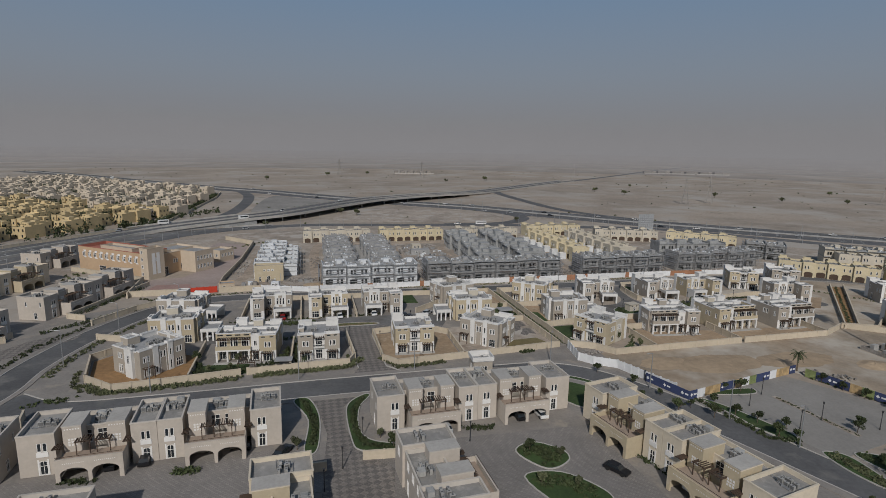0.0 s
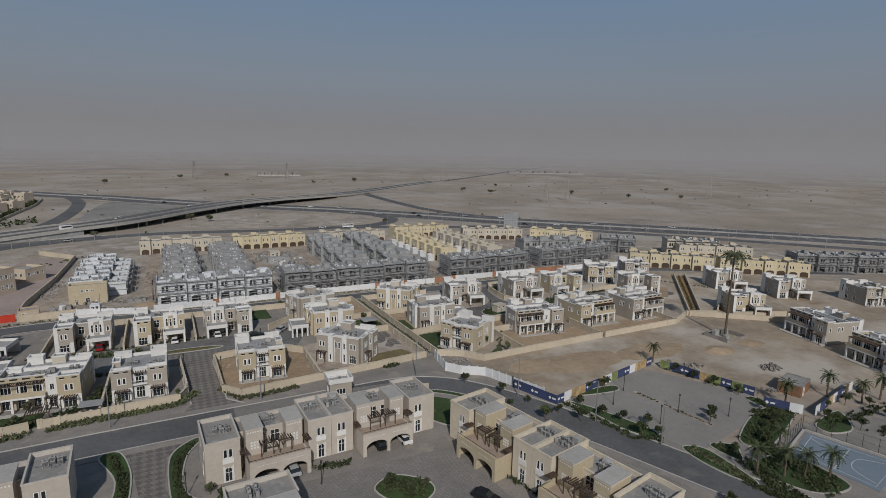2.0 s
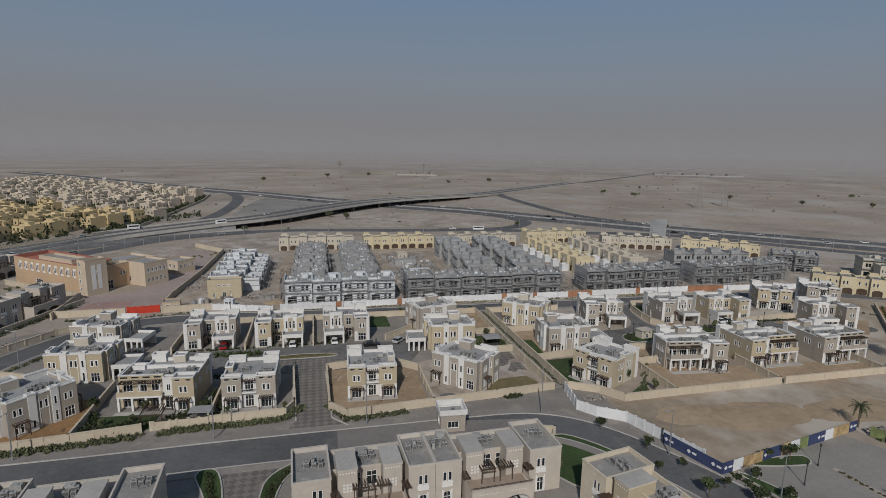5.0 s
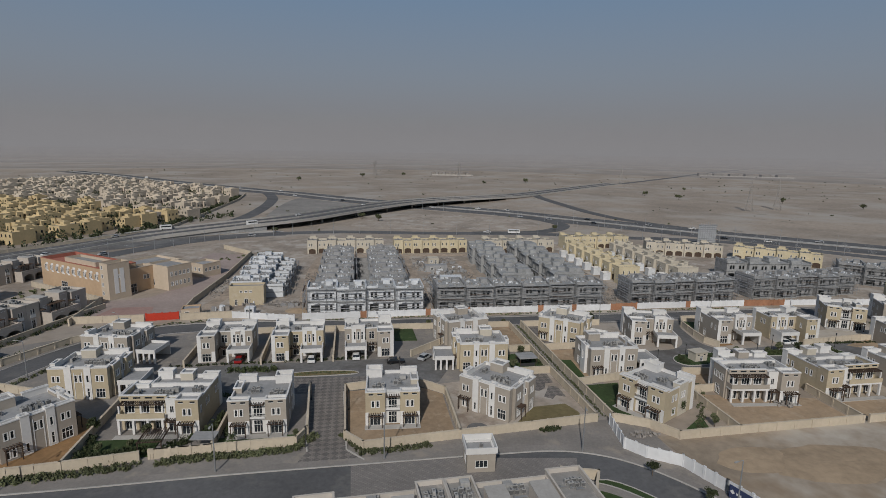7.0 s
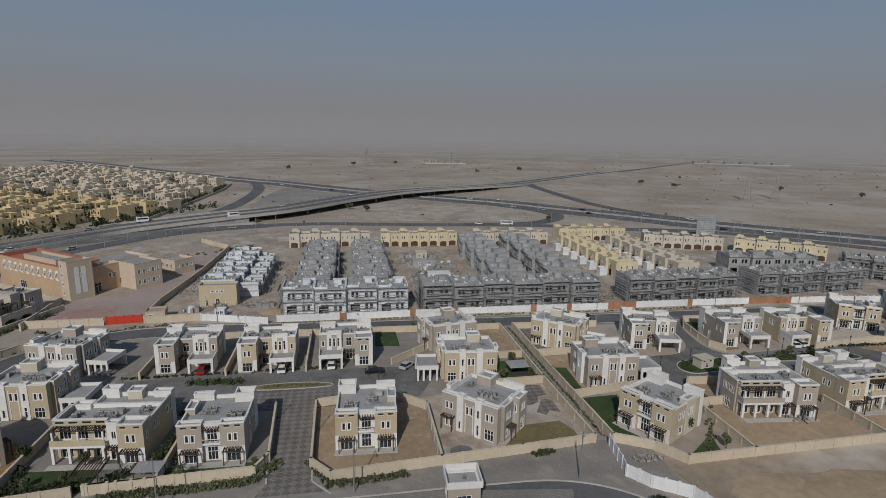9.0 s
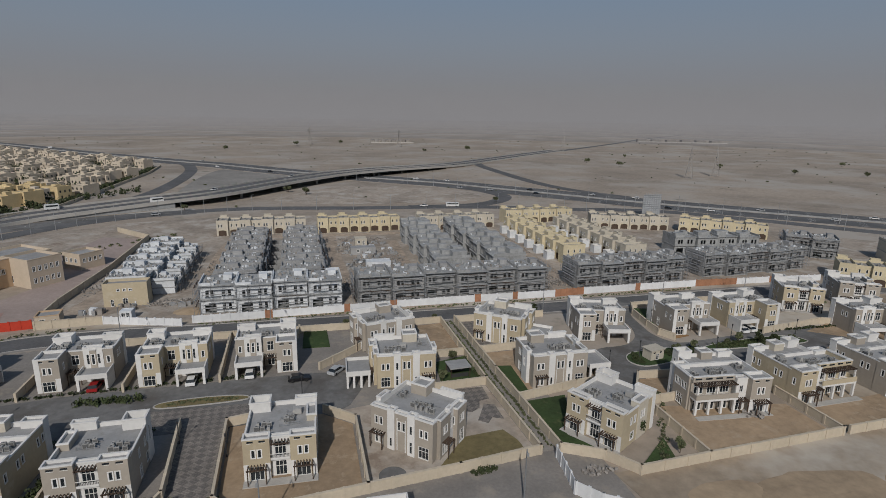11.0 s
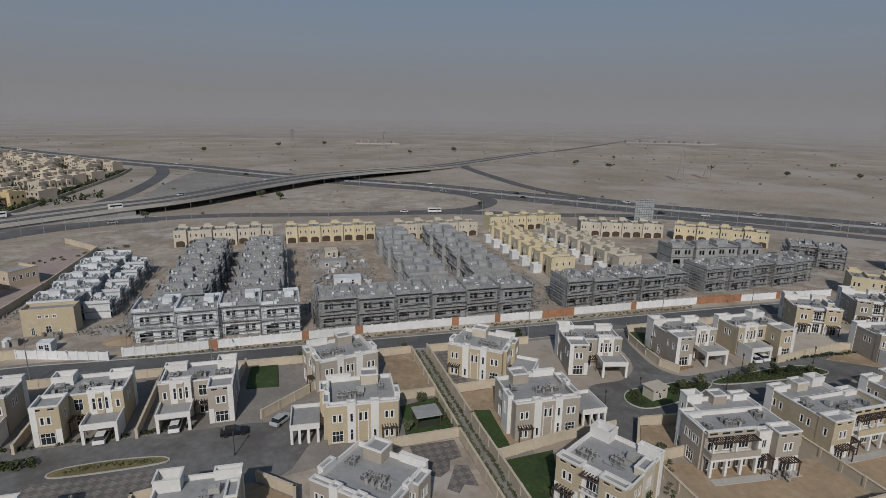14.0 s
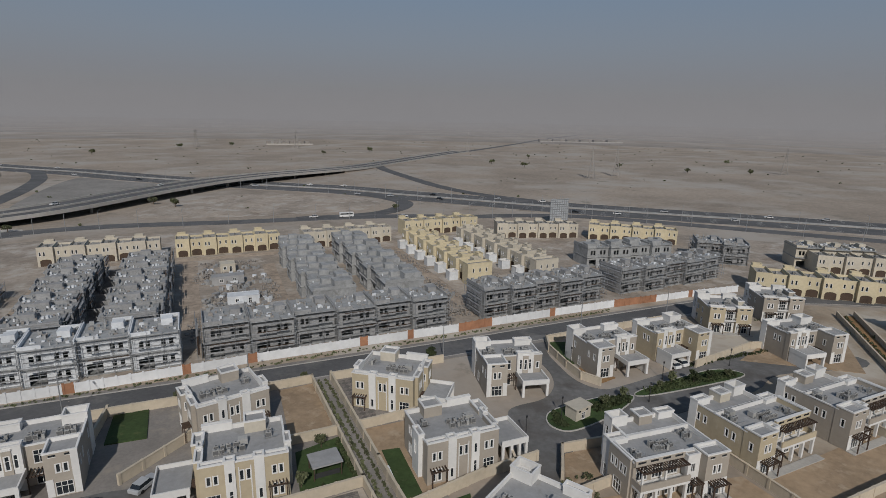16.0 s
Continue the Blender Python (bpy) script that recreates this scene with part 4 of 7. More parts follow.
def villa_carport(m, main, f, rnd, label):
    """Villa with one roof deck and a white flat-roofed carport before a tall white stair front."""
    v = thing("villa", m, label, "house", "estate villas")
    B, P, Q, C = villa_tools(v, f)
    B(-6.4, 4.4, 6.4, 12.4, 6.85, main, {"S": [(5.6, 3.7, 1.4, 2.1, "door"), (5.6, 0.16, 1.5, 2.5, "door")], "W": [(2.2, 4.0, 0.6, 1.35, "sash"), (3.5, 4.0, 0.6, 1.35, "sash"), (5.6, 0.5, 1.0, 2.0, "sash")], "E": SIDE[:2]}, parapet=0.7)
    B(-6.46, 0, -2.2, 4.39, 7.35, main, {"S": pair(2.1, 4.0) + [(2.1, 0.3, 2.2, 2.1, "door")] + slots(1.1, 3.1), "W": [(1.0, 4.0, 0.5, 1.35, "sash"), (3.0, 4.0, 0.5, 1.35, "sash")], "E": [(2.2, 4.0, 0.6, 1.35, "sash")]}, parapet=0.6)
    Q("white_trim", WHITE, (-6.5, -0.06, 3.0, -5.55, -0.003, 7.3))
    B(1.0, 3.6, 4.6, 4.9, 7.65, WHITE, {"S": [(0.8, 3.9, 0.55, 2.2, "sash"), (2.8, 3.9, 0.55, 2.2, "sash")]}, parapet=0.4)
    B(2.2, 3.45, 3.4, 4.8, 7.2, main, {"S": [(0.6, 3.9, 0.6, 2.2, "sash")]}, parapet=0.3)
    B(4.6, 3.7, 6.46, 4.85, 7.2, main, {"S": [(0.9, 4.0, 0.6, 1.35, "sash")]}, parapet=0.35)
    B(-6.5, 9.8, -3.0, 12.6, 7.9, WHITE, parapet=1.3)
    B(2.6, 10.6, 6.5, 12.2, 7.5, WHITE, parapet=0.5)
    Q("carport_roof", WHITE, (0.7, -1.2, 2.7, 6.4, 3.44, 3.0), (0.7, -1.2, 3.0, 6.4, -0.98, 3.75), (0.7, -0.97, 3.0, 0.92, 3.44, 3.75), (6.18, -0.97, 3.0, 6.4, 3.44, 3.75))
    Q("carport_deck", ROOF, (0.93, -0.97, 3.0, 6.17, 3.43, 3.06))
    for x in (0.75, 5.85):
        Q("carport_column", WHITE, (x, -1.15, 0, x + 0.5, -0.65, 2.7))
    Q("carport_wall", WHITE, (6.1, -0.64, 0, 6.35, 3.44, 2.69))
    P(-0.7, 4.4, 2.8, 2.4, 2.2)
    Q("white_trim", WHITE, (-6.49, -0.06, 0.16, -5.6, -0.003, 3.0), (-3.1, -0.06, 0.16, -2.2, -0.003, 3.0))
    C(rnd, -5.8, 5.0, -2.4, 9.5, 6.15, 6)
    C(rnd, -1.6, 5.6, 1.8, 9.4, 6.15, 6)
    C(rnd, 2.6, 5.5, 5.8, 9.9, 6.15, 4)
    return v


def villa_corner(m, main, f, rnd, label):
    """Compact villa: one roof deck, rendered bays and tall white panels on the faces."""
    v = thing("villa", m, label, "house", "estate villas")
    B, P, Q, C = villa_tools(v, f)
    B(-6.0, 0.5, 6.0, 11.0, 6.9, main, {"W": pair(3.0, 4.1) + pair(7.8, 4.1) + pair(3.0, 0.5, 1.9), "N": pair(3.0, 4.1) + pair(8.0, 4.1)}, parapet=0.75)
    B(-6.1, 0, -2.7, 1.2, 7.3, main, {"S": pair(1.6, 4.1) + pair(1.6, 0.5, 2.0)}, parapet=0.35)
    B(-2.7, -0.12, -1.3, 1.1, 7.6, WHITE, {"S": [(0.7, 0.6, 0.55, 1.6, "sash")]}, parapet=0.3)
    B(-1.3, 0.08, 1.3, 1.15, 7.2, main, {"S": pair(1.3, 4.0, 1.6)}, parapet=0.35)
    Q("white_panel", WHITE, (-0.9, 0.02, 0.15, -0.75, 0.077, 6.2), (0.75, 0.02, 0.15, 0.9, 0.077, 6.2))
    B(1.3, -0.12, 2.7, 1.1, 7.6, WHITE, {"S": [(0.7, 4.0, 0.55, 1.6, "sash"), (0.7, 0.5, 0.55, 2.1, "sash")]}, parapet=0.3)
    B(2.7, 0, 6.1, 1.2, 7.3, main, {"S": pair(1.7, 4.1) + [(1.7, 0.3, 1.9, 2.1, "door")]}, parapet=0.35)
    B(5.6, 1.6, 6.7, 4.9, 7.25, main, {"E": pair(1.6, 4.1) + pair(1.6, 0.5, 1.9)}, parapet=0.3)
    B(5.7, 4.9, 6.5, 6.4, 7.6, WHITE, {"E": [(0.75, 3.7, 0.6, 2.4, "sash")]}, parapet=0.3)
    B(5.6, 6.4, 7.3, 9.8, 7.1, main, {"E": pair(1.7, 4.1) + [(1.7, 0.16, 1.8, 2.4, "door")], "S": [(0.9, 4.0, 0.5, 1.4, "sash")]}, parapet=0.5)
    B(-6.7, 2.4, -5.7, 5.2, 7.5, WHITE, {"W": [(1.4, 3.6, 0.9, 2.2, "door")]}, parapet=0.3)
    B(-3.4, 8.6, -0.2, 11.6, 8.2, CREAM_PALE if main is TAN else main, {"N": [(1.5, 3.6, 0.7, 2.4, "sash")]}, parapet=0.4)
    B(1.6, 10.6, 6.05, 11.3, 7.5, WHITE, parapet=0.3)
    P(-4.4, 0, 2.85, 2.4, 1.2)
    b = bmesh.new()
    for i in range(9):
        box(b, -0.2, 0.25 * i, 0, 1.3, 0.25 * i + 0.1, 0.1)
    box(b, 1.1, 0, -0.15, 1.2, 2.1, 0)
    for y in (0.05, 1.95):
        box(b, 1.08, y, -2.7, 1.22, y + 0.13, -0.1)
    part("pergola", b, WOOD, v, "dark brown slatted wooden pergola").matrix_basis = pose(6.7, 2.2, 2.8) if f > 0 else pose(-6.7, 4.3, 2.8, 0, 0, 180)
    C(rnd, -1.0, 3.0, 4.6, 7.0, 6.15, 9)
    C(rnd, -5.4, 5.6, -2.6, 8.4, 6.15, 2)
    return v


def villa_annex(m, main, f, rnd, label):
    """The compact villa with a low white carport wing against its side."""
    v = villa_corner(m, main, f, rnd, label)
    B, P, Q, C = villa_tools(v, f)
    Q("carport_roof", WHITE, (7.4, 1.0, 2.7, 12.4, 8.0, 3.0), (7.4, 1.0, 3.0, 12.4, 1.2, 3.75), (12.2, 1.21, 3.0, 12.4, 8.0, 3.75), (7.4, 7.8, 3.0, 12.19, 8.0, 3.75))
    Q("carport_deck", ROOF, (7.4, 1.21, 3.0, 12.19, 7.79, 3.06))
    for x in (7.5, 9.1, 10.6, 11.9):
        Q("carport_column", WHITE, (x, 1.05, 0, x + 0.45, 1.45, 2.7))
    Q("carport_wall", WHITE, (7.4, 7.8, 0, 12.4, 8.0, 2.69))
    return v


BUILDERS = {"annex": villa_annex, "bays": villa_bays, "wide": villa_wide, "carport": villa_carport, "corner": villa_corner}
TEXT = {"bays": "two-storey {} rendered villa with pergolas and a small balcony",
        "wide": "two-storey {} villa with white colonnade and pergola balcony",
        "annex": "two-storey {} and white villa with low carport wing",
        "carport": "two-storey {} and white villa with flat-roofed carport",
        "corner": "two-storey {} villa with tall white wall panels"}
MADE = {}


def place_villa(kind, x, y, turn=0, colour="tan", f=1):
    key = (kind, colour, f)
    m = pose(x, y, 0.1, 0, 0, turn)
    if key in MADE:
        return copy_thing(MADE[key], m)
    MADE[key] = BUILDERS[kind](m, TAN if colour == "tan" else TAUPE, f, random.Random(len(MADE) + 3), TEXT[kind].format(colour))
    return MADE[key]


VILLAS = [
    ("corner", -35.8, 141.8, 48, "taupe", 1), ("wide", -16.6, 144.6, -5, "tan", 1), ("bays", 2.2, 142.0, -1, "taupe", -1), ("bays", 28.4, 142.3, -3, "tan", 1),
    ("corner", 47.7, 144.4, -44, "taupe", 1), ("annex", 53.2, 166.6, -4, "tan", -1), ("corner", 53.3, 185.6, 12, "taupe", -1),
    ("carport", -12.2, 180.2, 0, "taupe", 1), ("carport", 6.3, 178.5, 0, "tan", 1), ("carport", 24.8, 178.9, 0, "taupe", -1),
    ("annex", -41.4, 182.6, -13, "taupe", 1), ("annex", -38.4, 162.2, -3, "tan", 1),
    ("annex", 79.4, 183.4, -38, "tan", 1), ("annex", 84.8, 159.6, -2, "taupe", 1), ("carport", 106.6, 178.4, -14, "taupe", 1), ("bays", 81.2, 140.2, -61, "tan", 1),
    ("wide", 112.2, 141.6, -6, "taupe", 1), ("wide", 135.4, 141.4, 0, "tan", -1), ("wide", 157.0, 139.9, 0, "taupe", -1),
    ("carport", 132.8, 177.0, -5, "taupe", 1), ("carport", 151.8, 175.6, -3, "tan", -1), ("bays", 177.5, 185.0, -30, "tan", 1), ("bays", 199.1, 185.0, -30, "taupe", 1), ("carport", 180.9, 162.7, -10, "taupe", -1),
    ("carport", 192.4, 125.6, -30, "tan", 1), ("carport", 221.4, 153.9, -28, "taupe", 1), ("carport", 231.5, 133.7, -30, "taupe", 1), ("wide", 187.0, 104.5, -104, "taupe", 1), ("wide", 178.5, 82.0, -104, "tan", 1), ("bays", 252.5, 114.1, -20, "taupe", 1),
]
for v in VILLAS:
    place_villa(*v)

# ---- townhouses ----
def arch_wall(bm, m, width, z0, z1, arches, depth=0.35):
    """A wall face with arched openings (centre, width, spring height, crown height) and soffits."""
    x = 0.0
    def face(*ps):
        bm.faces.new([bm.verts.new(m @ Vector(p)) for p in ps])
    for c, w, sp, cr in arches:
        a, b = c - w / 2, c + w / 2
        face((x, 0, z0), (a, 0, z0), (a, 0, z1), (x, 0, z1))
        n = 10
        pts = [(c - w / 2 * math.cos(math.pi * i / n), sp + (cr - sp) * math.sin(math.pi * i / n)) for i in range(n + 1)]
        for (xa, za), (xb, zb) in zip(pts, pts[1:]):
            face((xa, 0, za), (xb, 0, zb), (xb, 0, z1), (xa, 0, z1))
            face((xa, 0, za), (xa, depth, za), (xb, depth, zb), (xb, 0, zb))
        for xx in (a, b):
            face((xx, 0, z0), (xx, depth, z0), (xx, depth, sp), (xx, 0, sp))
        x = b
    face((x, 0, z0), (width, 0, z0), (width, 0, z1), (x, 0, z1))


WARM = mat("warm_cream_render", (0.60, 0.53, 0.42), 0.88, 0.07, 1.2, 0.15, 0.06)
TOP_PINK = mat("pale_coping", (0.50, 0.46, 0.41), 0.88, 0.07, 1.5, 0.2, 0.05)


def townhouse(m, f, main, tower, rnd, label, warm=False):
    """Half of a townhouse pair: end bay, arched double garage with roof terrace, towers, half middle bay."""
    t = thing("townhouse", m, label, "house", "townhouses")
    B0, P, Q, C = villa_tools(t, f)
    def B(*a, **k):
        return B0(*a, roof=ROOF_DARK, coping=WARM if warm else TOP_PINK, **k)
    up = lambda u: [(u - 0.42, 4.5, 0.62, 1.5, "arch"), (u + 0.42, 4.5, 0.62, 1.5, "arch"), (u, 0.2, 1.15, 2.5, "arch")]
    B(0, 0, 5.6, 9.4, 7.7, main, {"S": up(3.6), "N": up(2.8)[:2], "W": [(3.0, 4.5, 0.6, 1.4, "arch"), (8.0, 4.5, 0.6, 1.4, "arch"), (6.0, 0.4, 1.1, 2.1, "arch")]})
    B(5.6, 3.2, 17.2, 9.0, 6.9, main, {"S": [(3.9, 3.7, 1.6, 2.3, "door"), (6.4, 3.7, 1.6, 2.3, "door")], "N": up(2.5) + up(5.8)[:2] + up(9.1)})
    B(17.2, 0, 21.4, 9.6, 7.8, main, {"S": up(2.3), "N": up(2.0)[:2]})
    for x in (6.6, 13.4):
        B(x, 0.6, x + 2.9, 5.8, 8.3, tower)
        Q("lattice_window", FRAME, *[(x + 0.75 + 0.5 * i, 0.57, 4.6 + 0.5 * j, x + 1.1 + 0.5 * i, 0.597, 4.95 + 0.5 * j) for i in range(3) for j in range(3)])
        Q("dentil_band", FRAME, *[(x + 0.3 + 0.42 * i, 0.57, 7.6, x + 0.5 + 0.42 * i, 0.597, 7.8) for i in range(6)])
        Q("tower_cap", KERB, (x - 0.1, 0.5, 8.3, x + 3.0, 5.9, 8.42))
    b = bmesh.new()
    g0, g1, fy = 6.4, 16.6, -3.6
    if f < 0:
        g0, g1 = -16.6, -6.4
    arch_wall(b, pose(g0, fy, 0), g1 - g0, 0.0, 4.3, [(2.75, 4.1, 1.7, 2.75), (7.45, 4.1, 1.7, 2.75)])
    for xx, tt, ln in ((g1, 90, 4.2), (g0, 270, 4.2)):
        facade(b, pose(xx, fy if tt == 90 else fy + ln, 0, 0, 0, tt), ln, 0.0, 4.3, [])
    box(b, g0 + 0.02, fy + 0.36, 3.1, g1 - 0.02, 0.58, 3.4)
    box(b, g0 + 0.02, fy + 0.02, 4.3, g1 - 0.02, fy + 0.34, 4.42)
    box(b, g0 + 4.9, fy + 0.37, 0, g0 + 5.3, 0.5, 3.1)
    part("garage", b, tower, t, "rendered double garage with two wide arches")
    deck = bmesh.new()
    box(deck, g0 + 0.36, fy + 0.37, 3.41, g1 - 0.36, 0.55, 3.5)
    part("terrace_deck", deck, mat("terracotta_deck", (0.33, 0.26, 0.205), 0.85, 0.12, 1.5, 0.3, 0.1), t, "pale terracotta terrace floor")
    k = bmesh.new()
    for i in range(11):
        for g in (2.75, 7.45):
            x = g0 + g - 1.5 + i * 0.3
            box(k, x - 0.07, fy - 0.01, 3.55, x + 0.07, fy + 0.004, 3.69)
    part("dentil_band", k, FRAME, t)
    for x, w in ((9.9, 2.2), (13.0, 2.2)):
        pergola(t, f * x, 1.4, 5.9, w, 2.2, False)
        Q("pergola_post", WOOD, (x - w / 2, -0.75, 3.5, x - w / 2 + 0.14, -0.6, 5.75), (x + w / 2 - 0.14, -0.75, 3.5, x + w / 2, -0.6, 5.75))
    Q("balcony_panel", FRAME, (2.7, -0.12, 3.5, 4.5, -0.003, 4.35), (18.6, -0.12, 3.5, 20.4, -0.003, 4.35))
    Q("door_surround", FRAME, *[(c - 0.85, -0.07, 0.1, c - 0.62, -0.003, 3.0) for c in (3.6, 19.5)], *[(c + 0.62, -0.07, 0.1, c + 0.85, -0.003, 3.0) for c in (3.6, 19.5)])
    Q("terrace_rail", WOOD, (6.5, -3.45, 4.75, 16.5, -3.38, 4.82))
    pergola(t, f * 6.0, 0.6, 5.2, 1.0, 1.8, False)
    pergola(t, f * 16.7, 0.6, 5.2, 0.9, 1.8, False)
    C(rnd, 0.3, 2, 5.3, 9, 6.95, 6)
    C(rnd, 9.6, 4, 13.2, 8.8, 6.15, 8)
    C(rnd, 17.5, 2, 21, 9.2, 7.05, 6)
    return t


TOWN = {}


def town_block(x, y, turn, warm=False, halves=(1, -1)):
    base = pose(x, y, 0.1, 0, 0, turn)
    for f in halves:
        m = base if f > 0 else base @ pose(42.86, 0, 0)
        key = (f, warm)
        if key in TOWN:
            copy_thing(TOWN[key], m)
        else:
            TOWN[key] = townhouse(m, f, WARM if warm else STONE_PINK, TAN if warm else STONE_PINK, random.Random(21 + f), ("pale cream and tan" if warm else "pinkish beige") + " townhouse with arched garage and roof terrace", warm)


town_block(12.6, 101.0, 2.4)
town_block(-48.6, 98.6, 3.0)
town_block(-94, 95.4, 3.0, halves=(-1,))
town_block(57.0, 98.6, -79, True)
town_block(25.8, 45.5, 93, halves=(-1,))
town_block(-9.8, 83.6, -87, True, halves=(1,))
town_block(-29.5, 38.5, 92, halves=(-1,))
# estate across the perimeter road
town_block(-81.5, 191.5, 70)
town_block(-116.6, 206.5, 70, True)
town_block(-93.2, 159.7, 70, halves=(1,))
town_block(-113.2, 267.7, 70, halves=(1,))
town_block(-129.2, 182.7, 70, True, halves=(1,))

# ---- building site and terraces ----
def shell_house(m, w, d, h, rnd, skin, label):
    """An unfinished terrace house: slabs, columns, block infill with openings, upstands."""
    s = thing("unfinished_house", m, label, "unfinished house", "unfinished terrace houses")
    for i, z in enumerate((0.15, h * 0.5, h)):
        b = bmesh.new()
        o = 0.25 if i else 0.0
        box(b, -w / 2 - 0.02, -o, z - 0.28, w / 2 + 0.02, d + o, z)
        part("floor_slab", b, CONCRETE, s)
    plain = skin is CONCRETE
    front = 0.12 if plain else 0.5 if skin is PRIMER else 0.8
    for i in range(2):
        z0, z1 = (0.15, h * 0.5 - 0.28) if i == 0 else (h * 0.5, h - 0.28)
        b = bmesh.new()
        holes = [(w * 0.27, z0, 3.0, 2.4)] if i == 0 else [(w * 0.2, z0 + 0.7, 0.85, 1.7), (w * 0.33, z0 + 0.7, 0.85, 1.7)]
        holes += [(w * 0.64, z0 + 0.7, 0.85, 1.7), (w * 0.8, z0 + 0.7, 0.85, 1.7)]
        for mm, ln, hs in ((pose(-w / 2 + 0.1, front, 0), w - 0.2, holes), (pose(w / 2 - 0.1, 0.12, 0, 0, 0, 90), d - 0.24, ()), (pose(w / 2 - 0.1, d - 0.12, 0, 0, 0, 180), w - 0.2, holes), (pose(-w / 2 + 0.1, d - 0.12, 0, 0, 0, 270), d - 0.24, ())):
            facade(b, mm, ln, z0, z1, list(hs), 0.25)
        part("block_wall", b, skin, s)
    if skin is PRIMER or skin is BLOCKWORK:
        b = bmesh.new()
        box(b, w * 0.09, front - 0.5, h * 0.5 + 0.01, w * 0.42, front - 0.35, h * 0.5 + 0.9)
        part("balcony_wall", b, PRIMER if skin is PRIMER else CONCRETE, s)
    k = bmesh.new()
    box(k, -w / 2 + 0.5, 4.6, 0.2, w / 2 - 0.5, 4.9, h * 0.5 - 0.29)
    box(k, -w / 2 + 0.5, 4.6, h * 0.5 + 0.01, w / 2 - 0.5, 4.9, h - 0.29)
    part("inner_wall", k, BLOCKWORK, s, "bare interior blockwork")
    for sx, y_end, y_turn in ((-1, d - 0.3, 0.02), (1, 0.3, d - 0.02)):
        b = bmesh.new()
        xo, xi, xe = sx * (w / 2 - 0.01), sx * (w / 2 - 0.27), sx * w * 0.08
        ti = y_turn + (0.26 if sx < 0 else -0.26)
        plan = [(xo, y_end), (xo, y_turn), (xe, y_turn), (xe, ti), (xi, ti), (xi, y_end)]
        low, high = ([b.verts.new((x, y, z)) for x, y in plan] for z in (h, h + 0.75))
        b.faces.new(high)
        for i in range(6):
            b.faces.new((low[i], low[(i + 1) % 6], high[(i + 1) % 6], high[i]))
        bmesh.ops.recalc_face_normals(b, faces=b.faces)
        part("parapet", b, skin, s)
    b = bmesh.new()
    box(b, w * 0.12, d * 0.45, h, w * 0.36, d * 0.7, h + 1.5)
    part("stair_head", b, skin, s)
    if plain:
        b = bmesh.new()
        box(b, -w / 2 + 0.3, d * 0.08, h, -w * 0.02, d * (0.3 + 0.25 * rnd.random()), h + 1.2 + 1.2 * rnd.random())
        part("roof_room", b, skin, s)
    b = bmesh.new()
    for i in range(9 if plain else 42):
        x, y = rnd.uniform(-w / 2 + 0.8, w / 2 - 1), rnd.uniform(0.8, d - 1)
        a = rnd.uniform(0.1, 0.6)
        box(b, x, y, h, x + a * rnd.uniform(0.5, 2), y + a, h + rnd.uniform(0.1, 0.7) * (1 if i % 3 else 1.5), i % 3)
    tagged(part("stacked_material", b, [CONCRETE, PRIMER, RUBBLE], s), "loose blocks and boards on the top slab", kind="stuff")
    return s


POLE = {}


def scaffold(m, w, h, rnd, label="grey tube scaffolding with boards against an unfinished house"):
    """Tube scaffolding: standards, ledgers and boards."""
    s = thing("scaffolding", m, label, "scaffolding", "scaffolding")
    def bar(name, a, b, r):
        key = (name, tuple(round(c, 2) for c in a), tuple(round(c, 2) for c in b))
        if key not in POLE:
            k = bmesh.new()
            tube(k, a, b, r, sides=4)
            POLE[key] = mesh_of(name, k, STEEL)
        part(name, POLE[key], None, s)
    n = max(2, round(w / 3.0))
    for i in range(n + 1):
        x = -w / 2 + w * i / n
        for y in (-0.35, -1.35):
            bar("standard", (x, y, 0), (x, y, h + rnd.choice((0.3, 0.9))), 0.045)
    for z in (1.9, 3.8, 5.7, 7.6):
        if z < h + 0.8:
            for y in (-1.35,):
                bar("ledger", (-w / 2 - 0.3, y, z + 0.1), (w / 2 + 0.3, y, z + 0.1), 0.055)
            bar("guard_rail", (-w / 2 - 0.3, -1.35, z + 1.0), (w / 2 + 0.3, -1.35, z + 1.0), 0.045)
            k = bmesh.new()
            a = -w / 2 + rnd.uniform(0, w * 0.2)
            box(k, a, -1.3, z + 0.16, w / 2 - rnd.uniform(0, w * 0.2), -0.85, z + 0.22)
            part("board", k, WOOD if rnd.random() < 0.4 else BLOCKWORK, s)
    return s


SHELLS = {}
site_rnd = random.Random(11)


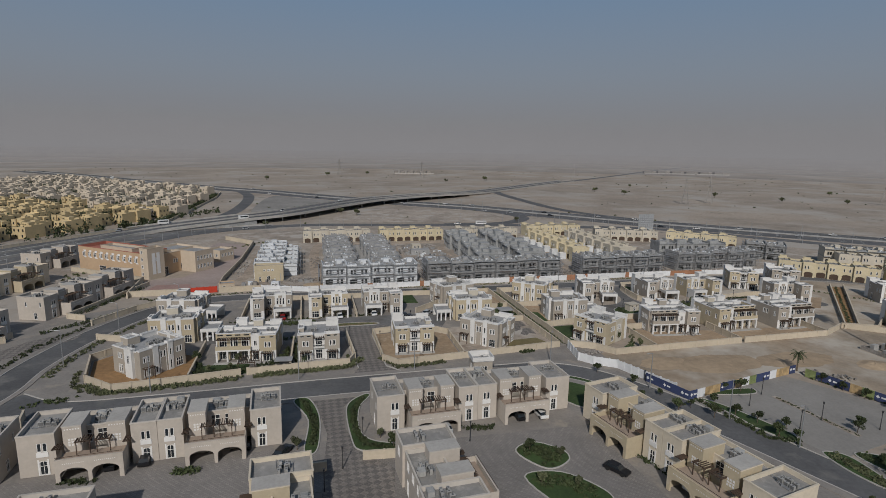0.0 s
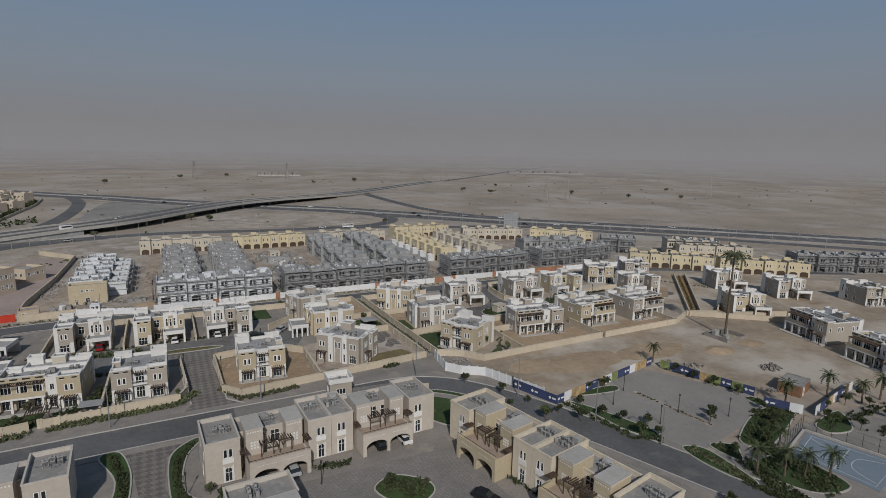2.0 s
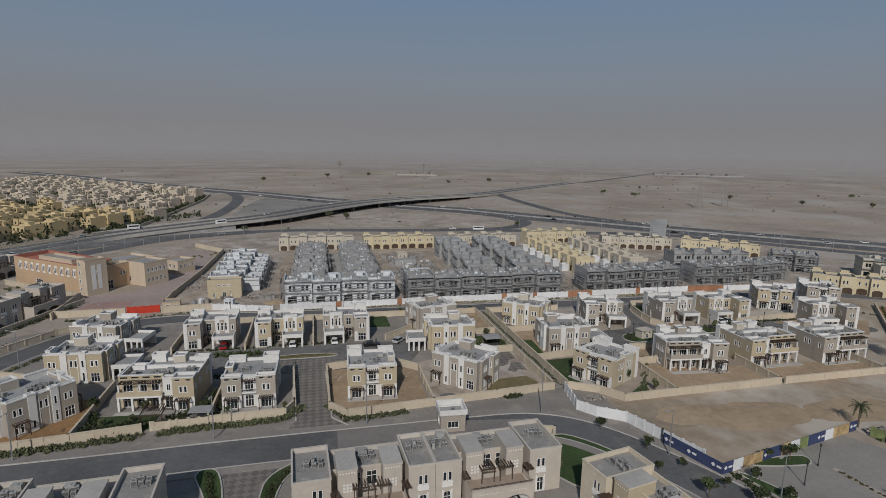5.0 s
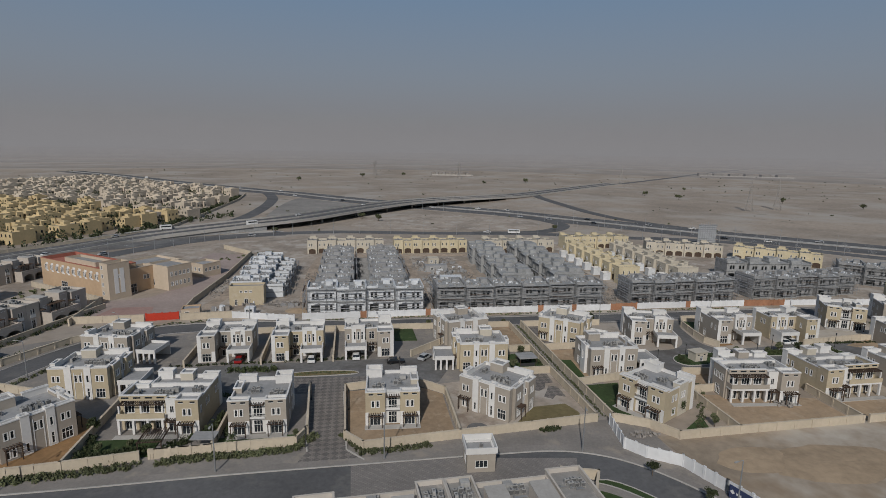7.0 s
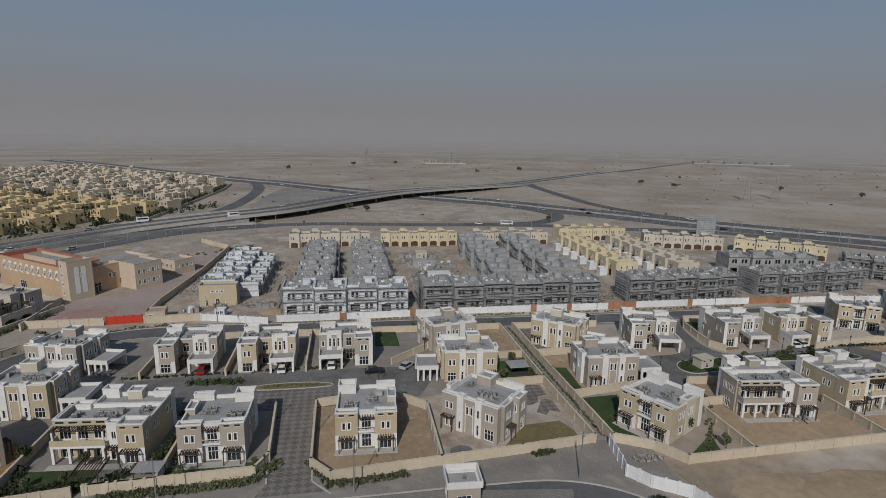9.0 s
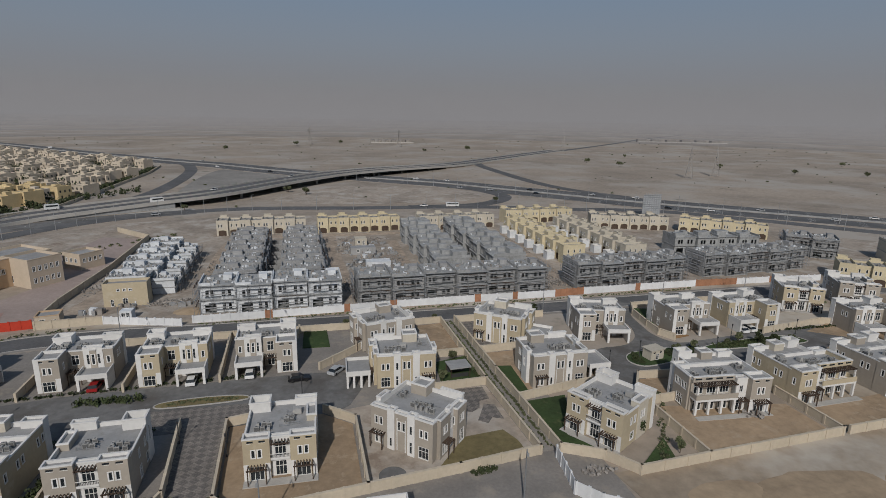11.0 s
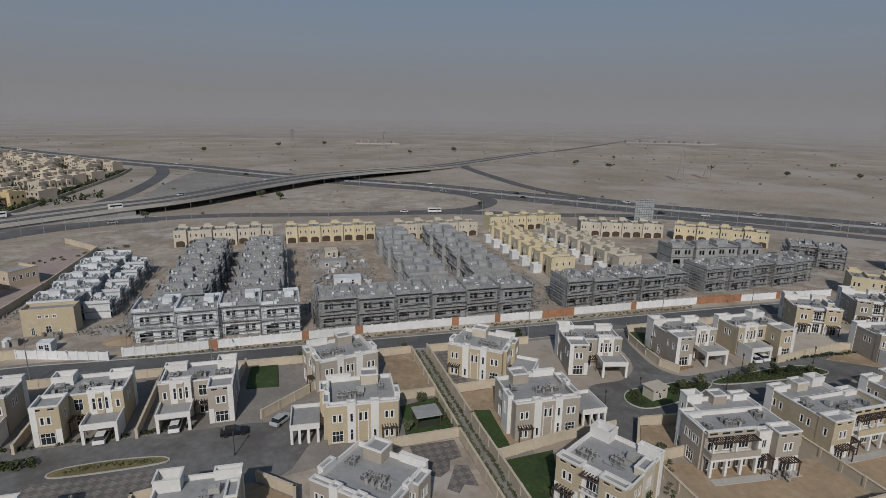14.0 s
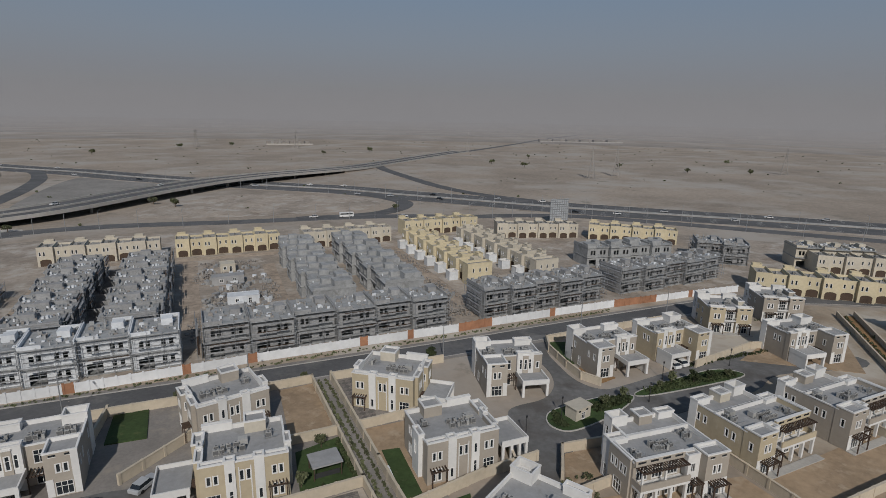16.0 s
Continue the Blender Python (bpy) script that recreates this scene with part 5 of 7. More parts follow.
def shell_row(x, y, turn, count, w, d, h, skin, scaf=(), label="bare grey concrete two-storey house shell on the building site"):
    """A terrace of shells from a plan point; scaf: sides that carry scaffolding."""
    base = pose(x, y, 0.03, 0, 0, turn)
    for i in range(count):
        v = (i * 7 + int(abs(x))) % 3
        key = (v, w, d, h, skin.name)
        m = base @ pose(w * (i + 0.5), 0 if i % 2 else 1.3, 0)
        if key in SHELLS:
            copy_thing(SHELLS[key], m)
        else:
            SHELLS[key] = shell_house(m, w - 0.06, d, h, random.Random(v + 5), skin, label)
        if "S" in scaf:
            mm = m
            k2 = ("scaf", w, h, v)
            if k2 in SHELLS:
                copy_thing(SHELLS[k2], mm)
            else:
                SHELLS[k2] = scaffold(mm, w - 0.4, h, site_rnd)
        if "N" in scaf:
            mm = m @ pose(0, d, 0, 0, 0, 180)
            k2 = ("scaf", w, h, (v + 1) % 3)
            if k2 in SHELLS:
                copy_thing(SHELLS[k2], mm)
            else:
                SHELLS[k2] = scaffold(mm, w - 0.4, h, site_rnd)
    for side, xx, tt in (("W", 0, 270), ("E", w * count, 90)):
        if side in scaf:
            scaffold(base @ (pose(xx, d / 2, 0, 0, 0, tt)), d - 0.4, h, site_rnd)


# front row along the perimeter road
shell_row(5.4, 219.4, 0, 4, 9.8, 10.5, 8.2, PRIMER, "SW", "white-primed two-storey house shell on the building site")
shell_row(49.1, 218.4, 0, 6, 10.1, 10.5, 8.4, BLOCKWORK, "SWE")
shell_row(121.2, 218.0, 1, 5, 8.5, 10.5, 8.4, BLOCKWORK, "SWE")
shell_row(173.5, 220.7, 2, 5, 9.5, 10.5, 8.2, BLOCKWORK, "SWE")
# rows running away from the road
for x0 in (8.4, 28.1):
    shell_row(x0 + 12.6, 234.9, 90, 8, 8.2, 12.2, 7.6, BLOCKWORK, "SW")
for x0 in (78.5, 99.5):
    shell_row(x0 + 12.8, 238, 90, 8, 9.0, 12.4, 7.6, CONCRETE, "")
shell_row(-10.3, 237.6, 90, 6, 9.0, 11.0, 6.6, PRIMER, "", "white-primed house shell beside the site entrance")


def terrace_house(m, main, rnd, w, label, porch=False):
    """A finished terrace house: arched garage, paired windows, parapet and roof units."""
    t = thing("terrace_house", m, label, "house", "finished terrace houses")
    block(t, -w / 2, 0, 0, 9.5, 7.2, main, {"S": [(w * 0.25, 0.05, 3.4, 2.6, "garage"), (w * 0.16 - 0.6, 4.0, 0.65, 1.4, "arch"), (w * 0.16 + 0.6, 4.0, 0.65, 1.4, "arch")]}, roof=ROOF_DARK, glazed="one")
    block(t, 0.02, 1.2, w / 2, 9.0, 6.7, main, {"S": [(w * 0.25, 0.05, 3.5, 2.6, "garage"), (w * 0.14, 4.0, 0.65, 1.3, "arch"), (w * 0.36, 4.0, 0.65, 1.3, "arch")]}, roof=ROOF_DARK, glazed="one")
    block(t, -w * 0.42, 9.5, -w * 0.12, 11.5, 7.8, main, coping=main)
    if porch:
        block(t, -w * 0.1, -3.4, w * 0.22, -0.01, 3.3, PRIMER, roof=ROOF, coping=WHITE, name="porch")
        block(t, -w * 0.46, 3.0, -w * 0.1, 7.0, 8.1, main, z0=6.4, roof=ROOF, name="stair_head")
        block(t, w * 0.12, 5.0, w * 0.4, 8.0, 7.7, CREAM_PALE, z0=5.9, roof=ROOF, name="stair_head")
    roof_clutter(t, rnd, -w / 2 + 0.3, 0.5, -0.3, 9, 6.45, 2, False)
    roof_clutter(t, rnd, 0.3, 1.5, w / 2 - 0.3, 8.5, 5.95, 1, False)
    return t


TERR = {}


def terrace(x, y, turn, count, w, main, label, porch=False):
    base = pose(x, y, 0.03, 0, 0, turn)
    for i in range(count):
        m = base @ pose(w * (i + 0.5), 0, 0)
        key = (main.name, w, porch)
        if key in TERR:
            copy_thing(TERR[key], m)
        else:
            TERR[key] = terrace_house(m, main, random.Random(9), w, label, porch)


LC, LP = "cream-yellow two-storey terrace house with arched garage", "pale beige two-storey terrace house with arched openings"
terrace(-2.4, 323.3, 0, 4, 9.8, CREAM_PALE, LP)
terrace(42.1, 321.3, 0, 4, 9.8, CREAM, LC)
terrace(90.5, 318.6, 1, 4, 9.8, CREAM_PALE, LP)
terrace(139.1, 328.1, 0, 4, 9.8, CREAM, LC)
terrace(178.0, 309.0, -20, 4, 9.8, CREAM_PALE, LP)
terrace(218.0, 292.5, -40, 4, 9.8, CREAM, LC)

terrace(131.5, 312.0, -90, 6, 9.8, CREAM, LC, True)
terrace(156.0, 308.0, -90, 6, 9.8, CREAM_PALE, LP, True)
terrace(217.5, 207.0, -42, 4, 9.8, CREAM, LC)
terrace(248.5, 179.0, -42, 4, 9.8, CREAM, LC)
terrace(262.0, 214.0, -34, 4, 9.8, CREAM_PALE, LP)
shell_row(185.0, 252.0, -8, 4, 9.4, 10.5, 7.4, CONCRETE, "")
shell_row(232.0, 243.0, -40, 2, 9.4, 12, 8.2, BLOCKWORK, "SW")
shell_row(262.0, 222.0, -34, 3, 9.4, 11, 8.2, CREAM_PALE, "")
shell_row(288.0, 165.0, -30, 6, 9.7, 10.5, 8.2, BLOCKWORK, "SW")

for x, y, m, lab in ((131.4, 252.8, CREAM, "cream end wall with small windows on a terrace"), (156.0, 248.8, CREAM_PALE, "pale beige end wall with small windows on a terrace")):
    end = thing("terrace_house", pose(x, y, 0.04), lab, "house", "finished terrace houses")
    block(end, 0, -4.0, 9.4, 0.0, 7.4, m, {"S": [(2.2, 4.2, 0.65, 1.3, "arch"), (4.7, 4.2, 0.65, 1.3, "arch"), (7.2, 4.2, 0.65, 1.3, "arch"), (4.7, 0.1, 1.1, 2.2, "arch")]}, roof=ROOF_DARK, coping=m)
gable = thing("unfinished_house", pose(-21.6, 236.8, 0.04), "tan rendered end house with three small windows", "unfinished house", "unfinished terrace houses")
block(gable, -0.2, -4.5, 11.4, 0.2, 7.0, TAN, {"S": [(4 + 1.6 * i, 4.6, 0.8, 0.6, "sash") for i in range(3)] + [(5.6, 0.1, 1.3, 2.3, "arch"), (2.2, 0.1, 0.8, 2.0, "arch")]}, roof=ROOF)
for i in range(5):
    shell_row(-3.4, 241.5 + 10.2 * i, 90, 1, 6.2, 6.6, 4.4, PRIMER, "S", "low white-primed wing of an unfinished house")

# ---- school ----
school = thing("school", pose(-64.5, 243.5, 0.05, 0, 0, 143), "peach-rendered three-storey school with red roof and white window panels", "school")


def school_block(x0, y0, x1, y1, h, m, wins=None, roof=ROOF_DARK, parapet=0.9, coping=SCHOOL_PALE):
    return block(school, x0, y0, x1, y1, h, m, wins, parapet, 0.0, roof, coping=coping)


school_block(4, -13, 43, 0, 11, SCHOOL, {"N": [(3 + 3.6 * i, 6.6, 0.7, 1.9, "sash") for i in range(10)] + [(3.9 + 3.6 * i, 6.6, 0.7, 1.9, "sash") for i in range(10)] + [(15, 0.6, 4.0, 2.6, "door")]}, REDROOF, 1.4, REDROOF)
school_block(14, -10, 34, -4, 11.3, SCHOOL_PALE)
for i in range(10):
    for z0, z1 in ((6.0, 6.5), (8.6, 9.4)):
        k = bmesh.new()
        box(k, 39.1 - 3.6 * i - 1.05, 0.003, z0, 39.1 - 3.6 * i + 0.45, 0.05, z1)
        part("window_panel", k, FRAME, school)
school_block(-0.5, -7.6, 3.99, 0.4, 13.2, SCHOOL_PALE, {"N": [(1.2, 1.6 + 3.1 * i, 0.9, 1.2, "sash") for i in range(4)], "W": [(3.4, 7.6, 0.9, 1.2, "sash"), (4.6, 7.6, 0.9, 1.2, "sash")]})
for y in (-3.2, -5.4):
    k = bmesh.new()
    box(k, -0.56, y, 2.0, -0.503, y + 1.5, 11.0)
    part("lattice_panel", k, FRAME, school)
school_block(2.5, -18.6, 8, -7.61, 9.2, SCHOOL, {"W": [(2.4, 0.1, 3.4, 3.2, "door"), (7.5, 4.4, 0.9, 1.6, "sash"), (8.8, 4.4, 0.9, 1.6, "sash")]})
school_block(-6.2, -29, 6, -18.61, 9.4, SCHOOL_PALE, {"W": [(1.6 + 1.8 * i, z, 0.9, 1.6, "sash") for i in range(5) for z in (1.6, 5.4)], "N": [(3.2, 1.2, 1.6, 2.2, "door")]}, ROOF)
school_block(6.2, -34, 22, -14, 8.4, SCHOOL_PALE, {"W": [(3 + 2.4 * i, 4.6, 1.2, 1.6, "sash") for i in range(4)]}, ROOF)
school_block(0, -48, 9, -39, 5.8, SCHOOL_PALE, {"W": [(1.6 + 2 * i, 2.6, 1.0, 1.4, "sash") for i in range(4)], "N": [(2 + 2.4 * i, 2.6, 1.0, 1.4, "sash") for i in range(3)]}, ROOF)
school_gate = thing("gatehouse", pose(-33.4, 218.0, 0.05, 0, 0, 8), "small tan rendered school gatehouse with flat roof", "gatehouse")
block(school_gate, 0, 0, 5.4, 4.6, 3.4, SCHOOL_PALE, {"S": [(1.6, 1.2, 1.2, 1.2, "sash"), (4.2, 0.1, 1.0, 2.1, "door")]}, 0.4, coping=SCHOOL)
ground_patch("school_yard", [(-66, 241), (-64.4, 219), (-34, 218.8), (-34.8, 236), (-31.6, 272), (-30.4, 322), (-50, 330), (-56, 300), (-46, 262), (-52, 246)], 0.1, mat("pinkish_paving", (0.36, 0.29, 0.26), 0.9, 0.15, 1.0, 0.06, 0.1), "pale pinkish paved school yard", "yard")
ground_patch("school_court", [(-61.7, 222), (-59.5, 233.4), (-46.8, 233.3), (-44, 220.4)], 0.13, mat("worn_pink_paint", (0.34, 0.22, 0.19), 0.9, 0.15, 1.0, 0.06, 0.1), "faded pink painted play court", "yard")
wall_line([(-34.4, 224), (-34.6, 236), (-31.4, 272), (-30, 322), (-47, 341)], 2.2, WALLSTONE, WL)
wall_line([(-66, 240), (-64.8, 215)], 2.2, WALLSTONE, WL)
wall_line([(-66, 240.6), (-101, 266)], 2.0, WALLSTONE, WL)

# ---- guard kiosk, huts, court and site clutter ----
gk = thing("guard_kiosk", pose(42.6, 126.2, 0.1, 0, 0, -3), "small white and taupe gate guard kiosk", "kiosk")
block(gk, -2.5, -2.2, 2.5, 2.2, 3.6, TAUPE, {"S": [(2.5, 0.9, 2.2, 1.3, "door")], "E": [(2, 0.2, 1.1, 2.2, "door")], "W": [(2.2, 1.0, 1.4, 1.2, "sash")]}, 0.3, coping=WHITE)
k = bmesh.new()
for x0, y0, x1, y1 in ((-2.8, -2.5, 2.8, -2.3), (-2.8, 2.3, 2.8, 2.5), (-2.8, -2.29, -2.6, 2.29), (2.6, -2.29, 2.8, 2.29)):
    box(k, x0, y0, 3.62, x1, y1, 4.7)
part("parapet", k, WHITE, gk)
ac_unit(gk, 0.3, 0.2, 3.3)
hut = thing("electrical_hut", pose(113.1, 167.1, 0.2, 0, 0, 9) @ Matrix.Scale(0.82, 4), "small cream electrical hut with louvred vents", "hut")
block(hut, -2.4, -1.7, 2.4, 1.7, 2.9, CREAM_PALE, {"S": [(1.2, 1.9, 0.8, 0.5, "slot"), (3.6, 1.9, 0.8, 0.5, "slot"), (2.4, 0.1, 1.1, 1.7, "door")], "E": [(1.7, 1.9, 0.8, 0.5, "slot")]}, 0.05, coping=CREAM_PALE)
k = bmesh.new()
box(k, -2.7, -2.0, 2.9, 2.7, 2.0, 3.1)
part("roof_slab", k, CREAM_PALE, hut)
gz = thing("garden_pavilion", pose(65.2, 169.4, 0.13, 0, 0, 2), "dark timber garden pavilion with flat grey roof", "pavilion")
k = bmesh.new()
box(k, -2.4, -2.0, 2.3, 2.4, 2.0, 2.55)
part("roof", k, ROOF, gz)
for x in (-2.2, 2.1):
    for y in (-1.8, 1.7):
        k = bmesh.new()
        box(k, x, y, 0, x + 0.14, y + 0.14, 2.3)
        part("post", k, WOOD, gz)
k = bmesh.new()
box(k, -2.0, 1.3, 0, 2.0, 1.4, 2.2)
part("screen", k, DARK_STEEL, gz)
k = bmesh.new()
box(k, -2.0, -1.3, 0, 2.0, -1.2, 0.9)
part("screen", k, DARK_STEEL, gz)
pv = thing("garden_pavilion", pose(-6.8, 138.9, 0.13, 0, 0, -6), "pale shade canopy on posts in a garden", "pavilion")
k = bmesh.new()
box(k, -2.2, -1.5, 2.1, 2.2, 1.5, 2.25)
part("roof", k, ROOF, pv)
for x in (-2.0, 1.9):
    for y in (-1.3, 1.2):
        k = bmesh.new()
        box(k, x, y, 0, x + 0.1, y + 0.1, 2.1)
        part("post", k, DARK_STEEL, pv)
pg = thing("garden_pergola", pose(-15.8, 139.5, 0.13), "dark timber garden pergola over a gate path", "pergola")
pergola(pg, 0, 2.5, 2.6, 4.0, 5.0)

court = ground_patch("ball_court", [(113.8, 65), (124.5, 68.2), (128.5, 53.5), (115, 51)], 0.13, COURT, "blue painted ball court with white lines", "court")
for pts in ([(114.8, 64.3), (123.8, 67), (127.4, 54.2), (116, 52), (114.8, 64.3)], smooth_line([(116, 64.6), (118.4, 60.6), (121.2, 61.4), (122.8, 66.6)], False, 6), smooth_line([(117, 52.4), (118.6, 57), (123, 58), (126.4, 54.2)], False, 6), [(115.4, 58.4), (125.4, 60.8)]):
    ribbon("court_line", pts, -0.06, 0.06, 0.145, LINE, "white painted court line", "court marking", thick=0.01)
wall_line([(113, 65.6), (125, 69.2), (129.4, 53)], 0.3, KERB, "low kerb round the ball court", 0.3, 6, "court_kerb")
fence = thing("court_fence", Matrix(), "dark metal mesh fence round the ball court", "fence")
fence_pts = [(112.6, 66), (125.4, 69.8), (130, 52.6)]
for (x0, y0), (x1, y1) in zip(fence_pts, fence_pts[1:]):
    n = 7
    for i in range(n):
        a, b = at(x0, y0).lerp(at(x1, y1), i / n), at(x0, y0).lerp(at(x1, y1), (i + 1) / n)
        k = bmesh.new()
        tube(k, a, a + Vector((0, 0, 3.2)), 0.05, sides=5)
        part("post", k, DARK_STEEL, fence)
        k = bmesh.new()
        for z in (0.4, 1.7, 3.1):
            tube(k, a + Vector((0, 0, z)), b + Vector((0, 0, z)), 0.025, sides=4)
        part("rail", k, DARK_STEEL, fence)

# cell tower dressed as a palm
tw = thing("palm_cell_tower", pose(163.5, 115, 0.05), "tall cell tower mast dressed as a palm tree", "tower")
k = bmesh.new()
for i in range(14):
    tube(k, (0, 0, 2 * i * 0.95), (0, 0, 2 * (i + 1) * 0.95), 0.40 - 0.011 * i, 0.375 - 0.011 * i, 10)
part("mast", k, BARK, tw, "brown bark-clad mast")


def frond_mesh(length, width, droop, name, material, rnd, leaflets=14):
    """A palm frond: a rib with leaflets on both sides."""
    k = bmesh.new()
    pts = [Vector((length * t, 0, length * (0.45 * t - droop * t * t))) for t in [i / leaflets for i in range(leaflets + 1)]]
    for i, (a, b) in enumerate(zip(pts, pts[1:])):
        w = width * math.sin(math.pi * (0.12 + 0.86 * i / leaflets)) + 0.05
        for s in (-1, 1):
            tip = (a + b) / 2 + Vector((0.25 * w, s * w, -0.35 * w))
            k.faces.new([k.verts.new(p) for p in (a, b, tip)])
        tube(k, a, b, 0.05 * (1 - 0.8 * i / leaflets), sides=3)
    return mesh_of(name, k, material)


rnd = random.Random(4)
TOWER_FROND = [frond_mesh(4.6, 1.0, 0.55 + 0.25 * j, "frond", LEAF_GREY, rnd) for j in range(3)]
for i in range(26):
    part("frond", TOWER_FROND[i % 3], None, tw).matrix_basis = pose(0, 0, 26.3 + 0.3 * (i % 3), 0, -10 + 12 * (i % 3), i * 137.5)
for i in range(9):
    k = bmesh.new()
    box(k, 0.7, -0.15, 23.2, 0.95, 0.15, 25.2)
    part("antenna", k, AC, tw).matrix_basis = pose(0, 0, 0, 0, 0, 40 * i)
cab = thing("equipment_compound", pose(163.5, 115, 0.05), "fenced equipment cabinets at the tower's foot", "compound")
wall_k = bmesh.new()
for x0, y0, x1, y1 in ((-4.5, -4, 4.5, -3.9), (-4.5, 3.9, 4.5, 4), (-4.5, -3.89, -4.4, 3.89), (4.4, -3.89, 4.5, 3.89)):
    box(wall_k, x0, y0, 0, x1, y1, 1.2)
part("fence_panel", wall_k, RUBBLE, cab)
for x, y, h in ((-2.5, 1.5, 2.2), (2.3, 1.8, 1.9), (-2.2, -2, 1.6)):
    k = bmesh.new()
    box(k, x - 0.9, y - 0.6, 0, x + 0.9, y + 0.6, h)
    part("cabinet", k, AC, cab)

# glass cylinder sign tower by the motorway
bb = thing("lattice_hoarding_tower", pose(231, 333, 0.0), "tall pale lattice advertising tower beside the motorway", "tower")
k = bmesh.new()
for i in range(9):
    x = -6 + 1.5 * i
    tube(k, (x, 0, 0), (x, 0, 13.0 + 1.4 * math.sin(math.pi * i / 8)), 0.12, sides=4)
part("frame", k, STEEL, bb)
for i in range(10):
    k = bmesh.new()
    tube(k, (-6, 0, 1.3 * i + 0.8), (6, 0, 1.3 * i + 0.8), 0.1, sides=4)
    part("rail", k, STEEL, bb)
k = bmesh.new()
box(k, -5.9, 0.3, 1.0, 5.9, 0.4, 12.8)
part("panel", k, mat("pale_mesh_panel", (0.40, 0.42, 0.44), 0.7, 0.12, 0.6, 0.2, 0.0), bb)


def rubble_pile(x, y, sx, sy, h, n, seed, label, material=RUBBLE):
    r = random.Random(seed)
    k = bmesh.new()
    for i in range(n):
        a, d = r.uniform(0, math.tau), r.random() ** 0.6
        px, py = math.cos(a) * d * sx, math.sin(a) * d * sy
        s = r.uniform(0.15, 0.6)
        bmesh.ops.create_cube(k, size=1, matrix=pose(px, py, h * (1 - d) * r.random() + s * 0.2, r.uniform(0, 90), r.uniform(0, 90), r.uniform(0, 90)) @ Matrix.Diagonal((s * r.uniform(0.5, 2.2), s, s * 0.6, 1)))
    ob = tagged(new("rubble_pile", mesh_of("rubble_pile", k, material)), label, "rubble", "rubble piles", "stuff")
    ob.matrix_basis = pose(x, y, 0.05)


for i, (x, y, sx, sy, h, n) in enumerate(((131, 103, 6, 2.5, 1, 70), (128, 107, 3, 1.5, 0.6, 40), (152, 93, 3.2, 2.2, 1.4, 90), (138, 84, 1.4, 1, 0.6, 30), (116, 140, 2.2, 1.6, 0.8, 60), (78, 132, 3, 1.2, 0.5, 40),
                                          (57, 262, 7, 12, 1.2, 220), (66, 240, 6, 7, 1.2, 150), (52, 288, 5, 8, 1.0, 120), (-4, 232, 8, 3, 0.9, 140), (118, 226, 4, 3, 1.2, 80), (35, 226, 3, 3, 0.8, 60), (-18, 236, 3, 5, 0.8, 80), (4, 268, 4, 14, 0.7, 100), (122, 250, 3, 12, 0.8, 100), (148, 236, 8, 3, 0.8, 90), (48, 238, 3, 8, 0.4, 90), (70, 270, 3, 16, 0.5, 160), (60, 305, 12, 4, 0.6, 140), (24, 236, 3, 30, 0.5, 200), (116, 232, 4, 8, 0.6, 90), (125, 285, 2, 20, 0.5, 110), (146, 270, 3, 18, 0.5, 120), (200, 240, 12, 3, 0.6, 120), (-30, 260, 3, 18, 0.4, 90), (112, 222, 2, 2, 0.8, 50), (168, 226, 3, 2, 0.8, 50))):
    rubble_pile(x, y, sx, sy, h, n, i, "loose grey rubble, boards and blocks on bare soil")
# site cabins and sheds in the open yard
for x, y, w, d, h, m, t in ((56, 246, 7, 5, 2.8, ROOF, 2), (61, 258, 9, 4.5, 2.8, PRIMER, -3), (58, 280, 10, 4, 2.9, ROOF, 0), (64, 236, 4, 5, 2.6, CREAM, 4), (59, 296, 5, 5, 3, CREAM_PALE, 0), (-13, 221.5, 3, 2.6, 2.6, PRIMER, -6)):
    cb = thing("site_cabin", pose(x, y, 0.04, 0, 0, t), "low flat-roofed site cabin on dusty soil", "cabin", "site cabins")
    block(cb, -w / 2, -d / 2, w / 2, d / 2, h, m, {"S": [(w * 0.3, 1.0, 1.0, 1.0, "sash"), (w * 0.7, 0.1, 0.9, 2.0, "door")]}, 0.08, roof=m, glazed="one")
sh = thing("rusty_shed", pose(143, 82, 0.05, 0, 0, 15), "brown flat-roofed shed beside the hoarding", "shed")
block(sh, -3.5, -2.5, 3.5, 2.5, 2.8, mat("brown_planks", (0.22, 0.115, 0.065), 0.85, 0.2, 2.0, 0.3, 0.2), {"S": [(2, 0.1, 1.4, 2.1, "door")]}, 0.08, roof=ROOF_DARK, coping=RUBBLE)
# courtyard cross walls between the unfinished rows
for i in range(10):
    for xa in (21.4,):
        k = bmesh.new()
        box(k, 0, 0, 0, 6.2, 0.25, 2.4)
        ob = tagged(new("yard_wall", mesh_of("yard_wall", k, BLOCKWORK)), "grey blockwork yard wall between unfinished houses", "wall", "yard walls", "structure")
        ob.matrix_basis = pose(xa, 240 + 6.6 * i, 0.05)

